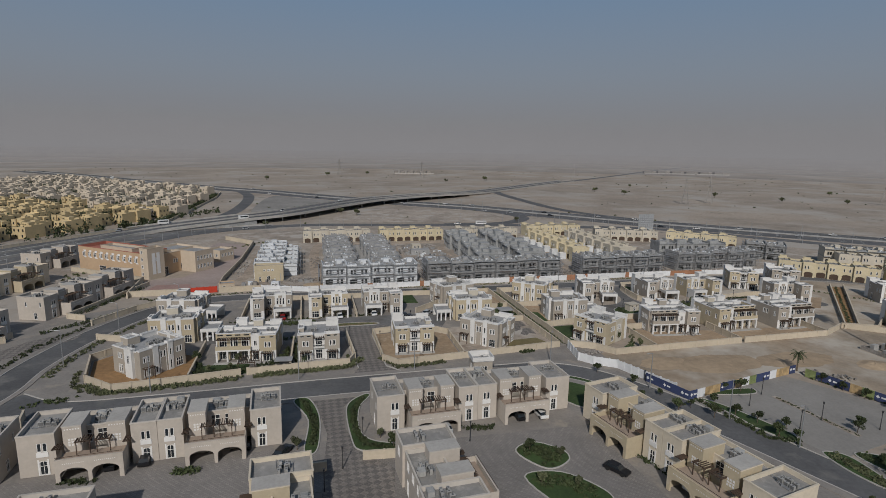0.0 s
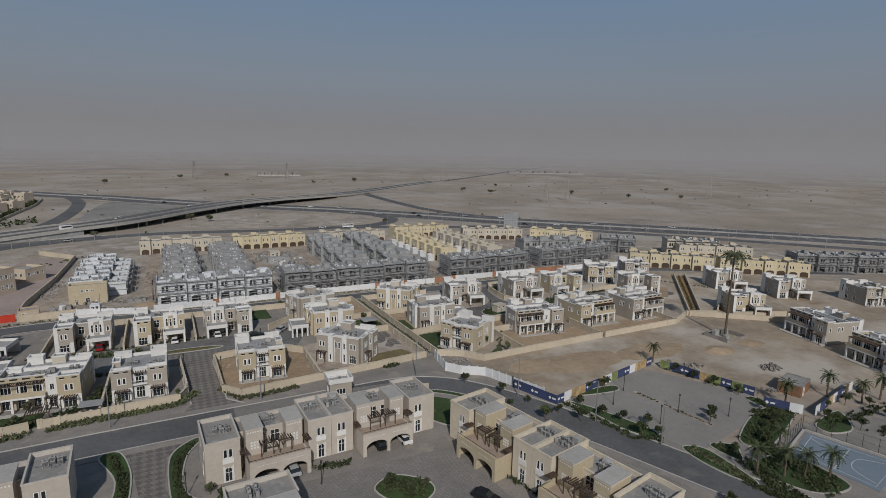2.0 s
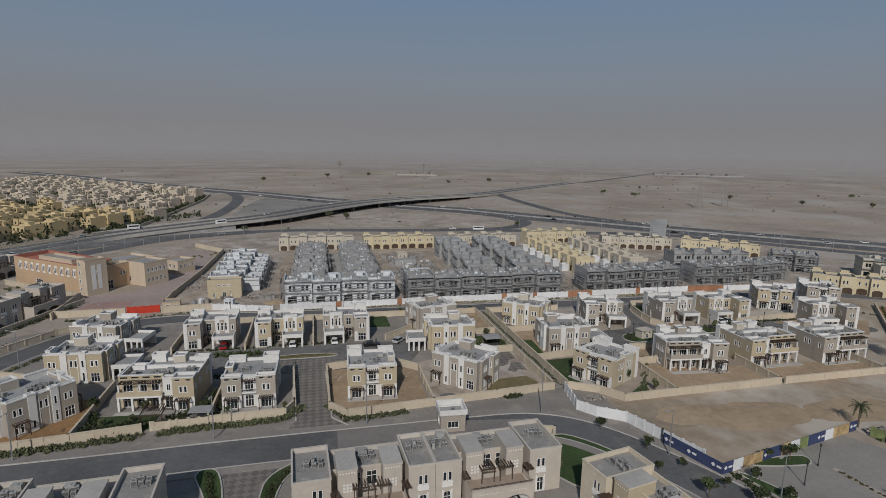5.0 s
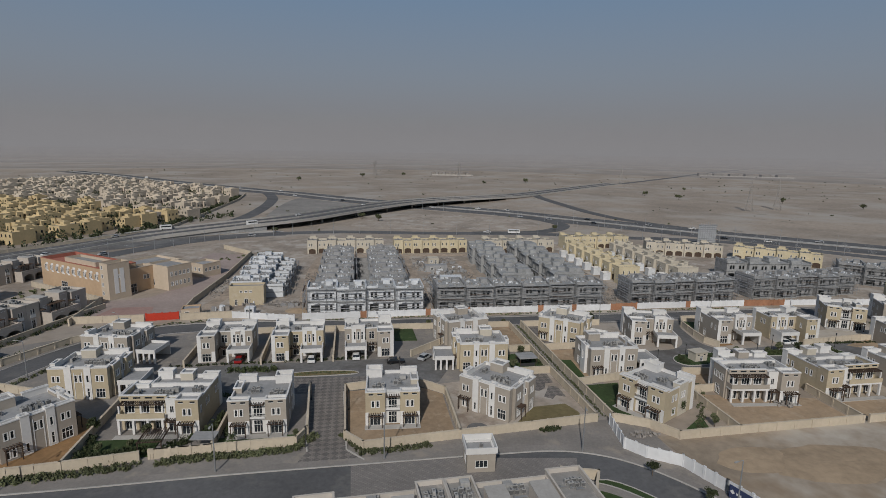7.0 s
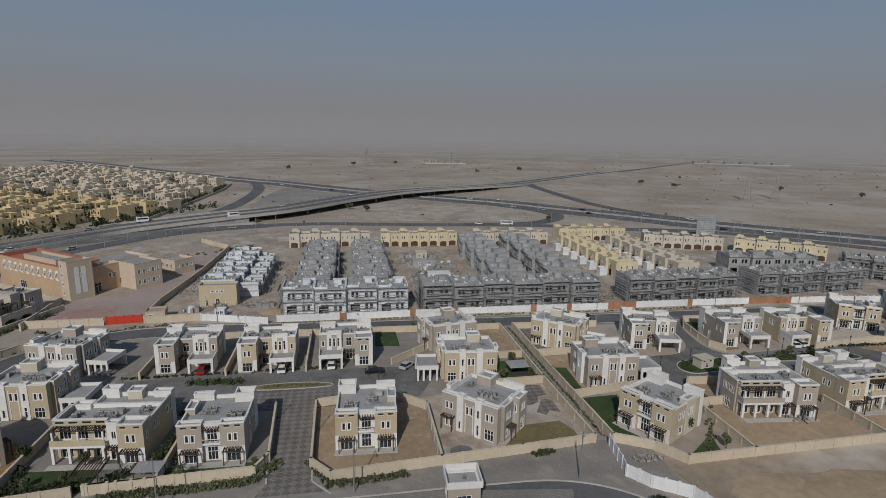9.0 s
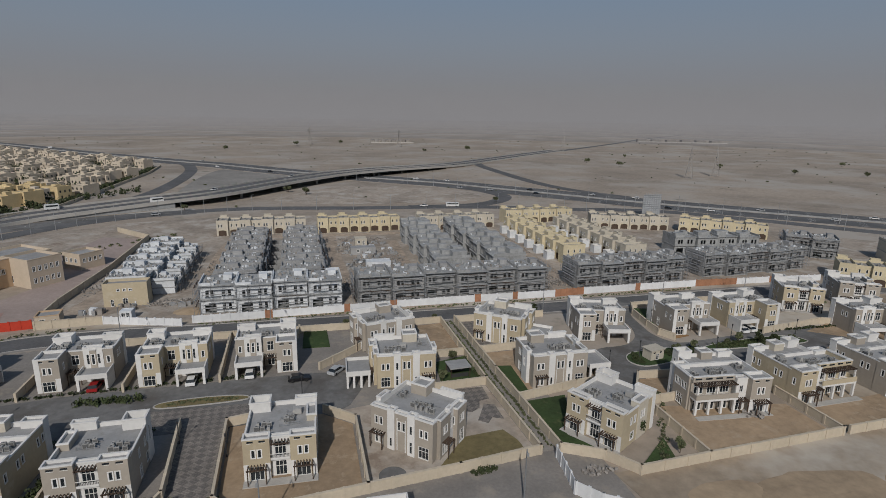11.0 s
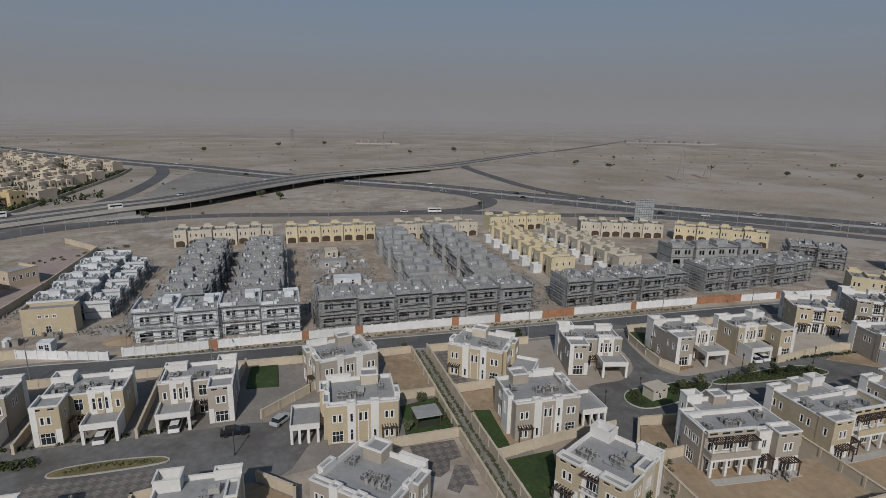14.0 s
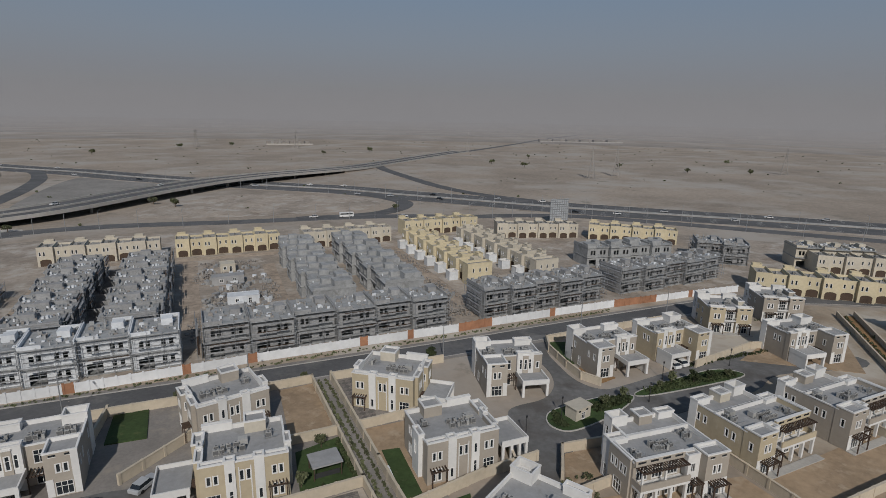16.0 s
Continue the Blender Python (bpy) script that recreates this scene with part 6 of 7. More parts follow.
# heaps of orange sand on the open lot
def sand_heap(x, y, rx, ry, h, seed):
    k = bmesh.new()
    n, rings = 20, 5
    r = random.Random(seed)
    prev = [k.verts.new((0, 0, h))]
    for j in range(1, rings + 1):
        f = j / rings
        ring = [k.verts.new((rx * f * math.cos(i * math.tau / n) * r.uniform(0.9, 1.1), ry * f * math.sin(i * math.tau / n) * r.uniform(0.9, 1.1), h * (math.cos(f * math.pi) * 0.5 + 0.5) * r.uniform(0.85, 1.1) - (0.05 if j == rings else 0))) for i in range(n)]
        for i in range(n):
            if j == 1:
                k.faces.new((prev[0], ring[i], ring[(i + 1) % n]))
            else:
                k.faces.new((prev[i], ring[i], ring[(i + 1) % n], prev[(i + 1) % n]))
        prev = ring
    ob = tagged(new("sand_heap", mesh_of("sand_heap", k, mat("orange_sand", (0.35, 0.265, 0.178), 0.95, 0.2, 0.6, 0.1, 0.3))), "low spread heap of orange-brown sand on bare ground", "sand heap", "sand heaps", "structure")
    ob.matrix_basis = pose(x, y, 0.05)


for i, q in enumerate(((151, 108, 6, 4, 0.8), (132, 116, 14, 6, 0.4), (108, 118, 16, 7, 0.25), (166, 108, 5, 3.5, 0.5), (94, 121, 9, 5, 0.2), (3, 224, 6, 3.6, 0.6))):
    sand_heap(*q, i)


# block pallets, sheeting and sheds in the open site yard
yard = random.Random(63)
STACKS = []
for v in range(5):
    k = bmesh.new()
    for i in range(5 + 2 * v):
        x, y = yard.uniform(-2.2, 2.2), yard.uniform(-1.6, 1.6)
        s = yard.uniform(0.5, 1.3)
        box(k, x, y, 0, x + s, y + s * yard.uniform(0.5, 1.0), yard.uniform(0.3, 1.4), yard.randrange(3))
    STACKS.append(mesh_of("material_stack", k, (CONCRETE, PRIMER, RUBBLE, PRIMER, CONCRETE)[v], RUBBLE, BLOCKWORK))
for i in range(64):
    x, y = (yard.uniform(51, 69), yard.uniform(234, 306)) if i < 40 else (yard.uniform(116, 122), yard.uniform(235, 300)) if i < 50 else (yard.uniform(-28, 2), yard.uniform(226, 234)) if i < 56 else (yard.uniform(155, 215), yard.uniform(236, 262))
    ob = tagged(new("material_stack", STACKS[i % 5]), "loose stack of grey and white building blocks on site soil", "building materials", "material stacks", "stuff")
    ob.matrix_basis = pose(x, y, 0.04, 0, 0, yard.uniform(0, 180)) @ Matrix.Scale(yard.uniform(0.8, 1.3), 4)

# ---- motorway, flyover and distance ----
near_line = smooth_line([(-190, 190), (-160, 240), (-131, 281), (-109, 311), (-90, 341), (-72, 364), (-51, 379), (-22, 392), (14, 396), (66, 389), (121, 384), (157, 377), (190, 364), (222, 357), (252, 344), (280, 318), (325, 270), (370, 220), (420, 160)])
ribbon("road_11", near_line, -5.5, 5.5, 0.12, ASPHALT, "dark asphalt service road along the motorway")
FLY = [(-215, 225, 0.2), (-165, 290, 0.2), (-128, 346, 0.25), (-107, 377, 0.6), (-82, 393, 2.2), (-49, 412, 3.8), (-17, 435, 4.5), (24, 487, 5.1), (64, 534, 5.1), (109, 571, 4.7), (159, 607, 3.4), (205, 648, 1.7), (240, 688, 0.5), (305, 753, 0.25), (340, 788, 0.2), (450, 890, 0.2)]
fly = smooth_line([p[:2] for p in FLY])
heights = [FLY[i // 8][2] + (FLY[min(i // 8 + 1, len(FLY) - 1)][2] - FLY[i // 8][2]) * (i % 8) / 8 for i in range(len(fly))]
HALF = 13.0
for d0, d1 in ((-HALF, -0.5), (0.5, HALF)):
    ribbon("flyover_deck", fly, d0, d1, 0, ASPHALT, "grey asphalt motorway rising onto a flyover", lift=heights, thick=0.8)
for d0, d1, hh in ((-HALF - 0.6, -HALF, 1.0), (HALF, HALF + 0.6, 1.0), (-0.5, 0.5, 0.8)):
    ribbon("flyover_barrier", fly, d0, d1, 0, KERB, "pale concrete barrier along the flyover", "barrier", lift=[h + hh for h in heights], thick=hh + 0.9 if abs(d0) > 2 else hh + 0.5)
for d in (-7.8, -4.2, 4.2, 7.8):
    dashes("lane_marking", fly, d, 4, 8, 0.3, 0, "white dashed lane marking", lift=[h + 0.03 for h in heights])
merge_line = smooth_line([(-215, 185), (-160, 262), (-121, 333), (-102, 352), (-80, 370), (-52, 382), (-22, 391)])
ribbon("road_15", merge_line, -7.5, 7.5, 0.09, ASPHALT_OLD, "dusty asphalt slip road leaving the motorway")
dashes("lane_marking", merge_line, 0, 4, 8, 0.3, 0.12, "white dashed lane marking")
ground_patch("ground_gore", [(-70, 381), (-44, 398), (-36, 405), (-24, 401), (-22, 396), (-45, 388)], 0.06, KERB, "pale paved gore beside the flyover abutment")
# embankment under the ramp
emb = [(p, h) for p, h in zip(fly, heights) if -125 < p[0] < -40]
ribbon("flyover_ramp", [p for p, h in emb], -HALF + 0.2, HALF - 0.2, 0, CONCRETE, "grey walled embankment carrying the flyover ramp", "embankment", lift=[h - 0.82 for p, h in emb], thick=6.0)
far_emb = [(p, h) for p, h in zip(fly, heights) if 172 < p[0] < 250]
ribbon("flyover_ramp", [p for p, h in far_emb], -HALF + 0.2, HALF - 0.2, 0, SAND_PALE, "sandy embankment carrying the flyover ramp", "embankment", lift=[h - 0.82 for p, h in far_emb], thick=5.0)
for i, (x, y) in enumerate(fly):
    if -20 < x < 165 and i % 5 == 0:
        a = fly[i + 1]
        ang = math.degrees(math.atan2(a[1] - y, a[0] - x))
        top = heights[i] - 0.8
        for off in (-7.6, 7.6):
            pier_k = bmesh.new()
            tube(pier_k, (0, 0, -0.5), (0, 0, top - 0.9), 0.8, sides=12)
            box(pier_k, -0.9, -3.2, top - 0.9, 0.9, 3.2, top)
            ob = tagged(new("flyover_pier", mesh_of("flyover_pier", pier_k, KERB)), "pale concrete flyover pier with hammerhead", "pier", "flyover piers")
            ob.matrix_basis = pose(x, y, 0, 0, 0, ang) @ pose(0, off, 0)
hw2 = smooth_line([(-480, 1120), (-358, 1001), (-228, 855), (-101, 727), (-43, 676), (12, 616), (75, 558), (112, 528), (152, 496), (184, 459), (217, 424), (257, 380), (293, 346), (336, 307), (380, 266), (440, 205), (520, 110)])
for s in (-1, 1):
    ribbon("road_12", hw2, s * 2.5, s * 21, 0.1, ASPHALT, "dark asphalt motorway carriageway", "road")
    for d in (6.3, 10.2, 14.1, 18):
        dashes("lane_marking", hw2, s * d, 4, 8, 0.3, 0.13, "white dashed lane marking")
    ribbon("road_shoulder", hw2, s * 21, s * 25, 0.06, SAND_PALE, "pale dusty motorway shoulder", "road")
ribbon("median_barrier", hw2, -0.4, 0.4, 0.9, CONCRETE, "grey concrete median barrier", "barrier", thick=0.9)
ramps = ([(-86, 410), (-68, 438), (-60, 475), (-57, 520), (-57, 575), (-62, 632), (-78, 688), (-110, 722)],
         [(100, 524), (129, 497), (160, 465), (172, 440), (174, 420), (160, 399), (138, 388), (100, 388)],
         [(242, 684), (234, 640), (231, 563), (231, 495), (240, 445), (262, 402)],
         [(238, 680), (300, 750), (360, 808), (456, 887), (698, 1112), (902, 1313), (1320, 1680)])
for pts in ramps:
    ribbon("road_13", smooth_line(pts), -5.5, 5.5, 0.14, ASPHALT, "dark asphalt motorway slip road", "road")
ribbon("road_14", smooth_line([(-600, 640), (-330, 900), (0, 980), (400, 860), (800, 850)]), -4, 4, 0.05, SAND_PALE, "pale dirt track across the desert", "road")
# darker graded ground inside the interchange
ground_patch("ground_interchange", smooth_line([(-42, 450), (-44, 560), (-30, 630), (10, 590), (30, 545), (-10, 480)], True), 0.05, mat("graded_gravel", (0.25, 0.235, 0.215), 0.95, 0.2, 0.5, 0.03, 0.2), "grey graded gravel inside the interchange")
ground_patch("ground_verge", smooth_line([(70, 490), (130, 470), (160, 430), (130, 402), (50, 408), (20, 430)], True), 0.05, SAND_PALE, "pale graded soil inside the loop road")
ground_patch("ground_strip", [(-180, 215), (-130, 262), (-90, 330), (-50, 362), (-10, 372), (60, 368), (140, 352), (215, 330), (180, 320), (100, 345), (-40, 345), (-60, 300), (-110, 250)], 0.045, SAND_PALE, "pale dusty strip before the motorway")


# vehicles
def car_meshes(l, w, h, paint, boxy=False):
    b = bmesh.new()
    prof = [(-l / 2, 0.35), (-l / 2, 0.85), (-l / 2 + 0.15, h * 0.62), (l / 2 - 1.0, h * 0.6), (l / 2 - 0.05, h * 0.48), (l / 2, 0.35)]
    if boxy:
        prof = [(-l / 2, 0.4), (-l / 2, h), (l / 2 - 0.2, h), (l / 2, h * 0.5), (l / 2, 0.4)]
    for y0, y1, pr, ins in ((-w / 2, w / 2, prof, 0),):
        vs = [[b.verts.new((x, y, z)) for x, z in pr] for y in (y0, y1)]
        n = len(pr)
        b.faces.new(vs[0][::-1]), b.faces.new(vs[1])
        for i in range(n):
            b.faces.new((vs[0][i], vs[0][(i + 1) % n], vs[1][(i + 1) % n], vs[1][i]))
    c = bmesh.new()
    if boxy:
        box(c, -l / 2 + 0.4, -w / 2 - 0.01, h * 0.58, l / 2 - 0.5, w / 2 + 0.01, h * 0.86)
    else:
        lo = [(-l * 0.42, -w * 0.46), (l * 0.22, -w * 0.46), (l * 0.22, w * 0.46), (-l * 0.42, w * 0.46)]
        hi = [(-l * 0.32, -w * 0.38), (l * 0.06, -w * 0.38), (l * 0.06, w * 0.38), (-l * 0.32, w * 0.38)]
        lv, hv = [c.verts.new((*p, h * 0.6)) for p in lo], [c.verts.new((*p, h - 0.04)) for p in hi]
        for i in range(4):
            c.faces.new((lv[i], lv[(i + 1) % 4], hv[(i + 1) % 4], hv[i]))
        box(b, -l * 0.33, -w * 0.385, h - 0.05, l * 0.07, w * 0.385, h)
    t = bmesh.new()
    tube(t, (0, -0.11, 0), (0, 0.11, 0), 0.33, sides=12)
    return mesh_of("body", b, paint), mesh_of("cabin_glass", c, GLASS), mesh_of("wheel", t, RUBBER)


CAR_KINDS = {}


def car(x, y, turn, kind, z=0.1):
    """kind: paint index, or bus / truck."""
    spec = {"bus": (7.8, 2.3, 2.7, CARS[0], True), "truck": (6.5, 2.4, 3.0, CARS[0], True), "lorry": (10, 2.5, 3.4, CARS[0], True)}.get(kind) or (4.6, 1.85, 1.48, CARS[kind], False)
    m = pose(x, y, z, 0, 0, turn)
    if kind in CAR_KINDS:
        return copy_thing(CAR_KINDS[kind], m)
    l, w, h, p, boxy = spec
    name = kind if isinstance(kind, str) else "car"
    name = {"lorry": "truck"}.get(name, name)
    colour = ("white", "black", "silver", "red")[kind] if not isinstance(kind, str) else "white"
    v = thing(name, m, f"{colour} {'passenger car' if name == 'car' else 'coach' if name == 'bus' else 'goods truck'} with dark windows on grey paving", name, "vehicles")
    bm_, gm, wm = car_meshes(l, w, h, p, boxy)
    part("body", bm_, None, v)
    part("cabin_glass", gm, None, v)
    for sx in (-0.31, 0.31):
        for sy in (-1, 1):
            part("wheel", wm, None, v).matrix_basis = pose(sx * l, sy * (w / 2 - 0.1), 0.33)
    CAR_KINDS[kind] = v
    return v


for c in ((9.8, 178.6, 90, 0), (21.3, 179.2, 90, 0), (31.5, 174.5, 2, 1), (39.5, 176.5, 50, 2), (53.0, 78.5, -60, 1), (26.4, 99.6, 94, 2), (21.2, 99.4, 94, 1), (43, 101.2, 94, 1), (48, 101, 94, 0), (-12.5, 101.4, 94, 1), (-35, 99.6, 94, 1), (-29.5, 99.8, 94, 1),
          (-5.5, 97.2, 60, 1), (59.5, 91, 12, 1), (60.5, 86, 12, 1), (63.5, 71, 12, 0), (-8.6, 180.4, 90, 3), (147.2, 176.2, 87, 0), (149.8, 176.4, 87, 0), (-29.4, 167.2, 98, 0)):
    car(*c)
rv = random.Random(77)
def traffic(line, offs, picks, lift=None, z=0.14):
    for i, o in enumerate(picks):
        k = int(o * (len(line) - 2))
        d = offs[i % len(offs)]
        p = offsets(line, d)
        a, b = p[k], p[k + 1]
        ang = math.degrees(math.atan2(b[1] - a[1], b[0] - a[0]))
        kind = rv.choice((0, 0, 2, 0, 1, "truck", 0, 2, 2, 0, 1, "lorry"))
        car(a[0], a[1], ang + (180 if d > 0 else 0), kind, (lift[k] + 0.04) if lift else z)
traffic(hw2, (-12, 8, -8, 12, 16, -16), (0.06, 0.1, 0.13, 0.18, 0.22, 0.27, 0.33, 0.38, 0.42, 0.47, 0.5, 0.54, 0.57, 0.6, 0.62, 0.66, 0.69, 0.72, 0.75, 0.78, 0.82, 0.85, 0.88))
traffic(fly, (-11, 8, 11), (0.12, 0.2, 0.26, 0.34, 0.42, 0.5, 0.72), heights)
traffic(near_line, (-2.5, 2.5), (0.1, 0.2, 0.36, 0.55, 0.62), None, 0.15)
car(126, 384, -6, "bus", 0.15)


# far estate of ochre houses
FAR = {}


def far_mesh(material, rnd):
    """A far house as one mesh: stepped blocks with recessed dark openings."""
    k = bmesh.new()
    w, d = rnd.uniform(11, 12.6), rnd.uniform(8, 10)
    thirds = [-w / 2, -w / 6, w / 6, w / 2]
    for i in range(3):
        a, b, top = thirds[i] + 0.01, thirds[i + 1] - 0.01, 6.4 + rnd.choice((0.0, 0.5, 1.1))
        f0 = (0.0, 0.9, 0.0)[i]
        box(k, a, f0, 0, b, d, top)
        for x0, y0, x1, y1 in ((a, f0, b, f0 + 0.25), (a, d - 0.25, b, d), (a, f0 + 0.26, a + 0.25, d - 0.26), (b - 0.25, f0 + 0.26, b, d - 0.26)):
            box(k, x0, y0, top, x1, y1, top + 0.6)
        box(k, a + 0.26, f0 + 0.26, top, b - 0.26, d - 0.26, top + 0.05, 1)
    box(k, thirds[0] + 0.4, -2.2, 0, thirds[1], -0.02, 3.4)
    box(k, thirds[2], -1.6, 0, thirds[3] - 0.5, -0.02, 3.2)
    box(k, thirds[1], d * 0.4, 7.0, thirds[2] - 0.4, d * 0.75, 9.0)
    box(k, -w / 2 + 0.9, -2.23, 0.1, -w / 2 + 2.4, -2.203, 2.2, 2)
    for z, n in ((4.2, 3), (0.9, 2)):
        for i in range(n):
            x, y = -w / 2 + w * (i + 0.5) / n, d * (i + 0.5) / n
            box(k, x - 0.5, -0.03, z, x + 0.5, -0.003, z + 1.5, 2)
            box(k, w / 2 + 0.003, y - 0.5, z, w / 2 + 0.03, y + 0.5, z + 1.5, 2)
            box(k, -w / 2 - 0.03, y - 0.5, z, -w / 2 - 0.003, y + 0.5, z + 1.5, 2)
    return mesh_of("far_villa", k, material, ROOF_DARK, GLASS)


fr = random.Random(5)
for row in range(18):
    for col in range(52):
        # rows run along the motorway, deeper rows lie farther from it
        px = -146 - 24.0 * row - (6 if row % 2 else 0) + 6.7 * col + fr.uniform(-1.2, 1.2)
        py = 336 + 9.8 * row + 11.2 * col + fr.uniform(-1.2, 1.2)
        limit = -101 if py > 410 else -101 - (410 - py) * 0.68
        if px > limit or py > 660 - 0.98 * (px + 97) or fr.random() < 0.13 or px < -0.72 * py - 120:
            continue
        tone = GOLD if py + 0.69 * px + fr.uniform(-32, 32) < 385 else SANDY
        v = fr.randrange(4)
        key = (tone.name, v)
        m = pose(px, py, 0, 0, 0, 60 + (180 if row % 2 else 0) + fr.choice((0, 0, 0, -90)) + fr.uniform(-2, 2))
        lab = ("ochre yellow" if tone is GOLD else "pale sandy") + " two-storey house in the far estate"
        if key in FAR:
            copy_thing(FAR[key], m)
        else:
            FAR[key] = tagged(new("far_villa", far_mesh(tone, random.Random(v + 3))), lab, "house", "ochre estate houses")
            FAR[key].matrix_basis = m
wall_line([(-185, 280), (-146, 340), (-112, 384), (-97, 410), (-94, 470), (-90, 600), (-94, 660)], 1.8, WALLSTONE, "long beige wall round the far estate")


# power pylons, far walls, painted haze rings
PYLON = mat("weathered_pylon_steel", (0.33, 0.31, 0.29), 0.8, 0.1, 1.0, 0.2, 0.0)


def pylon(m):
    p = thing("power_pylon", m, "grey steel lattice power pylon in the desert haze", "pylon", "power pylons")
    k = bmesh.new()
    H = 34
    for s in ((-1, -1), (1, -1), (1, 1), (-1, 1)):
        tube(k, (s[0] * 4, s[1] * 4, 0), (s[0] * 0.8, s[1] * 0.8, H * 0.7), 0.22, sides=4)
        tube(k, (s[0] * 0.8, s[1] * 0.8, H * 0.7), (0, 0, H), 0.2, sides=4)
    for i in range(8):
        z0, z1 = H * 0.7 * i / 8, H * 0.7 * (i + 1) / 8
        r0, r1 = 4 - 3.2 * i / 8, 4 - 3.2 * (i + 1) / 8
        for a, b in (((-1, -1), (1, -1)), ((1, -1), (1, 1)), ((1, 1), (-1, 1)), ((-1, 1), (-1, -1))):
            tube(k, (a[0] * r0, a[1] * r0, z0), (b[0] * r1, b[1] * r1, z1), 0.12, sides=3)
            tube(k, (b[0] * r0, b[1] * r0, z0), (a[0] * r1, a[1] * r1, z1), 0.12, sides=3)
    part("lattice_mast", k, PYLON, p)
    for z, l in ((H * 0.7, 8), (H * 0.8, 9.5), (H * 0.9, 7)):
        k = bmesh.new()
        for s in (-1, 1):
            tube(k, (0, 0, z + 1.2), (s * l, 0, z), 0.18, sides=4)
            tube(k, (0, 0, z), (s * l, 0, z), 0.18, sides=4)
        part("cross_arm", k, PYLON, p)
    return p


first = None
for x, y, t in ((62, 1050, 60), (470, 905, 60), (397, 507, 40), (436, 517, 40), (640, 480, 40), (205, 980, 60)):
    m = pose(x, y, -4, 0, 0, t)
    first = copy_thing(first, m) if first else pylon(m)
for x, y, l, t in ((215, 1100, 80, -6), (900, 1150, 200, -20)):
    cp = thing("far_compound", pose(x, y, 0, 0, 0, t), "long low walled compound far out in the desert", "compound")
    k = bmesh.new()
    box(k, -l / 2, 0, 0, l / 2, 0.6, 2.2)
    part("wall", k, KERB, cp)
    for i in range(6):
        k = bmesh.new()
        box(k, -l / 2 + l * i / 6, 8, 0, -l / 2 + l * (i + 0.6) / 6, 24, 6)
        part("shed", k, RUBBLE, cp)

# haze is imitated by glowing see-through rings that thin out with height
HAZE_GLOW = bpy.data.materials.new("painted_haze_glow")
HAZE_GLOW.use_nodes = True
hn, hl = HAZE_GLOW.node_tree.nodes, HAZE_GLOW.node_tree.links
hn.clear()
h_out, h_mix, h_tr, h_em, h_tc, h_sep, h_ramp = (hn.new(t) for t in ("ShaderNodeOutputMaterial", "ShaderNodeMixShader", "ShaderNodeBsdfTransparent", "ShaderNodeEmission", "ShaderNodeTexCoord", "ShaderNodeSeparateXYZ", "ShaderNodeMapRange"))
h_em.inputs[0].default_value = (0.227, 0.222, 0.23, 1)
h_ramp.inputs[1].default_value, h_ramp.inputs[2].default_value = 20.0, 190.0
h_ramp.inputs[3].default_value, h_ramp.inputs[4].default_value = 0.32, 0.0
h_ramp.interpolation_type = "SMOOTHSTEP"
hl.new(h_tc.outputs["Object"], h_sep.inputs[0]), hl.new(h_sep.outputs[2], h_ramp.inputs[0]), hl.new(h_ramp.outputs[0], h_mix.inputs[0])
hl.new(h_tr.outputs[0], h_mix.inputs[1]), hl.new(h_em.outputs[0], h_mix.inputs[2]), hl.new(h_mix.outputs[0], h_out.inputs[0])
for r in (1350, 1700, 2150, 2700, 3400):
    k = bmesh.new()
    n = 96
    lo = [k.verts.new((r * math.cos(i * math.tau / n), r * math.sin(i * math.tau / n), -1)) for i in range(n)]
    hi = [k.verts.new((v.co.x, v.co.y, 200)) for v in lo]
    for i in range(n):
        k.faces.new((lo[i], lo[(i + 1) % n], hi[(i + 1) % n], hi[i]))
    tagged(new("backdrop", mesh_of("backdrop", k, HAZE_GLOW)), "glowing sheet imitating dusty grey-brown haze over the far desert", "haze", kind="structure")

# ---- planting ----
def leaf_cloud(bm, centre, rx, ry, rz, n, size, rnd, mi=0):
    """Small leaf-clump quads scattered in an uneven ellipsoid."""
    for _ in range(n):
        d = Vector((rnd.gauss(0, 1), rnd.gauss(0, 1), rnd.gauss(0, 1))).normalized() * (rnd.random() ** 0.45)
        c = Vector(centre) + Vector((d.x * rx, d.y * ry, d.z * rz))
        q = Euler((rnd.uniform(0, 6.3), rnd.uniform(0, 6.3), rnd.uniform(0, 6.3)))
        s = size * rnd.uniform(0.6, 1.4)
        vs = []
        for a, b in ((-1, -0.6), (1, -0.6), (0.7, 0.7), (-0.7, 0.7)):
            v = Vector((a * s, b * s, 0.0))
            v.rotate(q)
            vs.append(bm.verts.new(c + v))
        bm.faces.new(vs).material_index = mi


veg = random.Random(31)


def tree_proto(h, r, material, label, name="tree"):
    t = thing(name, Matrix(), label, "tree", "street trees")
    k = bmesh.new()
    tube(k, (0, 0, 0), (0.05, 0, h * 0.45), 0.05 * h * 0.6, 0.03 * h * 0.6, 7)
    for i in range(5):
        a = i * 1.3
        tube(k, (0.05, 0, h * (0.36 + 0.03 * i)), (math.cos(a) * r * 0.6, math.sin(a) * r * 0.6, h * (0.62 + 0.05 * (i % 3))), 0.02 * h, 0.008 * h, 5)
    part("trunk", k, BARK, t)
    k = bmesh.new()
    for i in range(9):
        a = veg.uniform(0, math.tau)
        d = veg.uniform(0.1, 0.75) * r
        leaf_cloud(k, (math.cos(a) * d, math.sin(a) * d, h * veg.uniform(0.5, 0.85)), r * 0.5, r * 0.5, h * 0.17, 55, 0.13 + 0.03 * r, veg)
    part("crown", k, material, t)
    return t


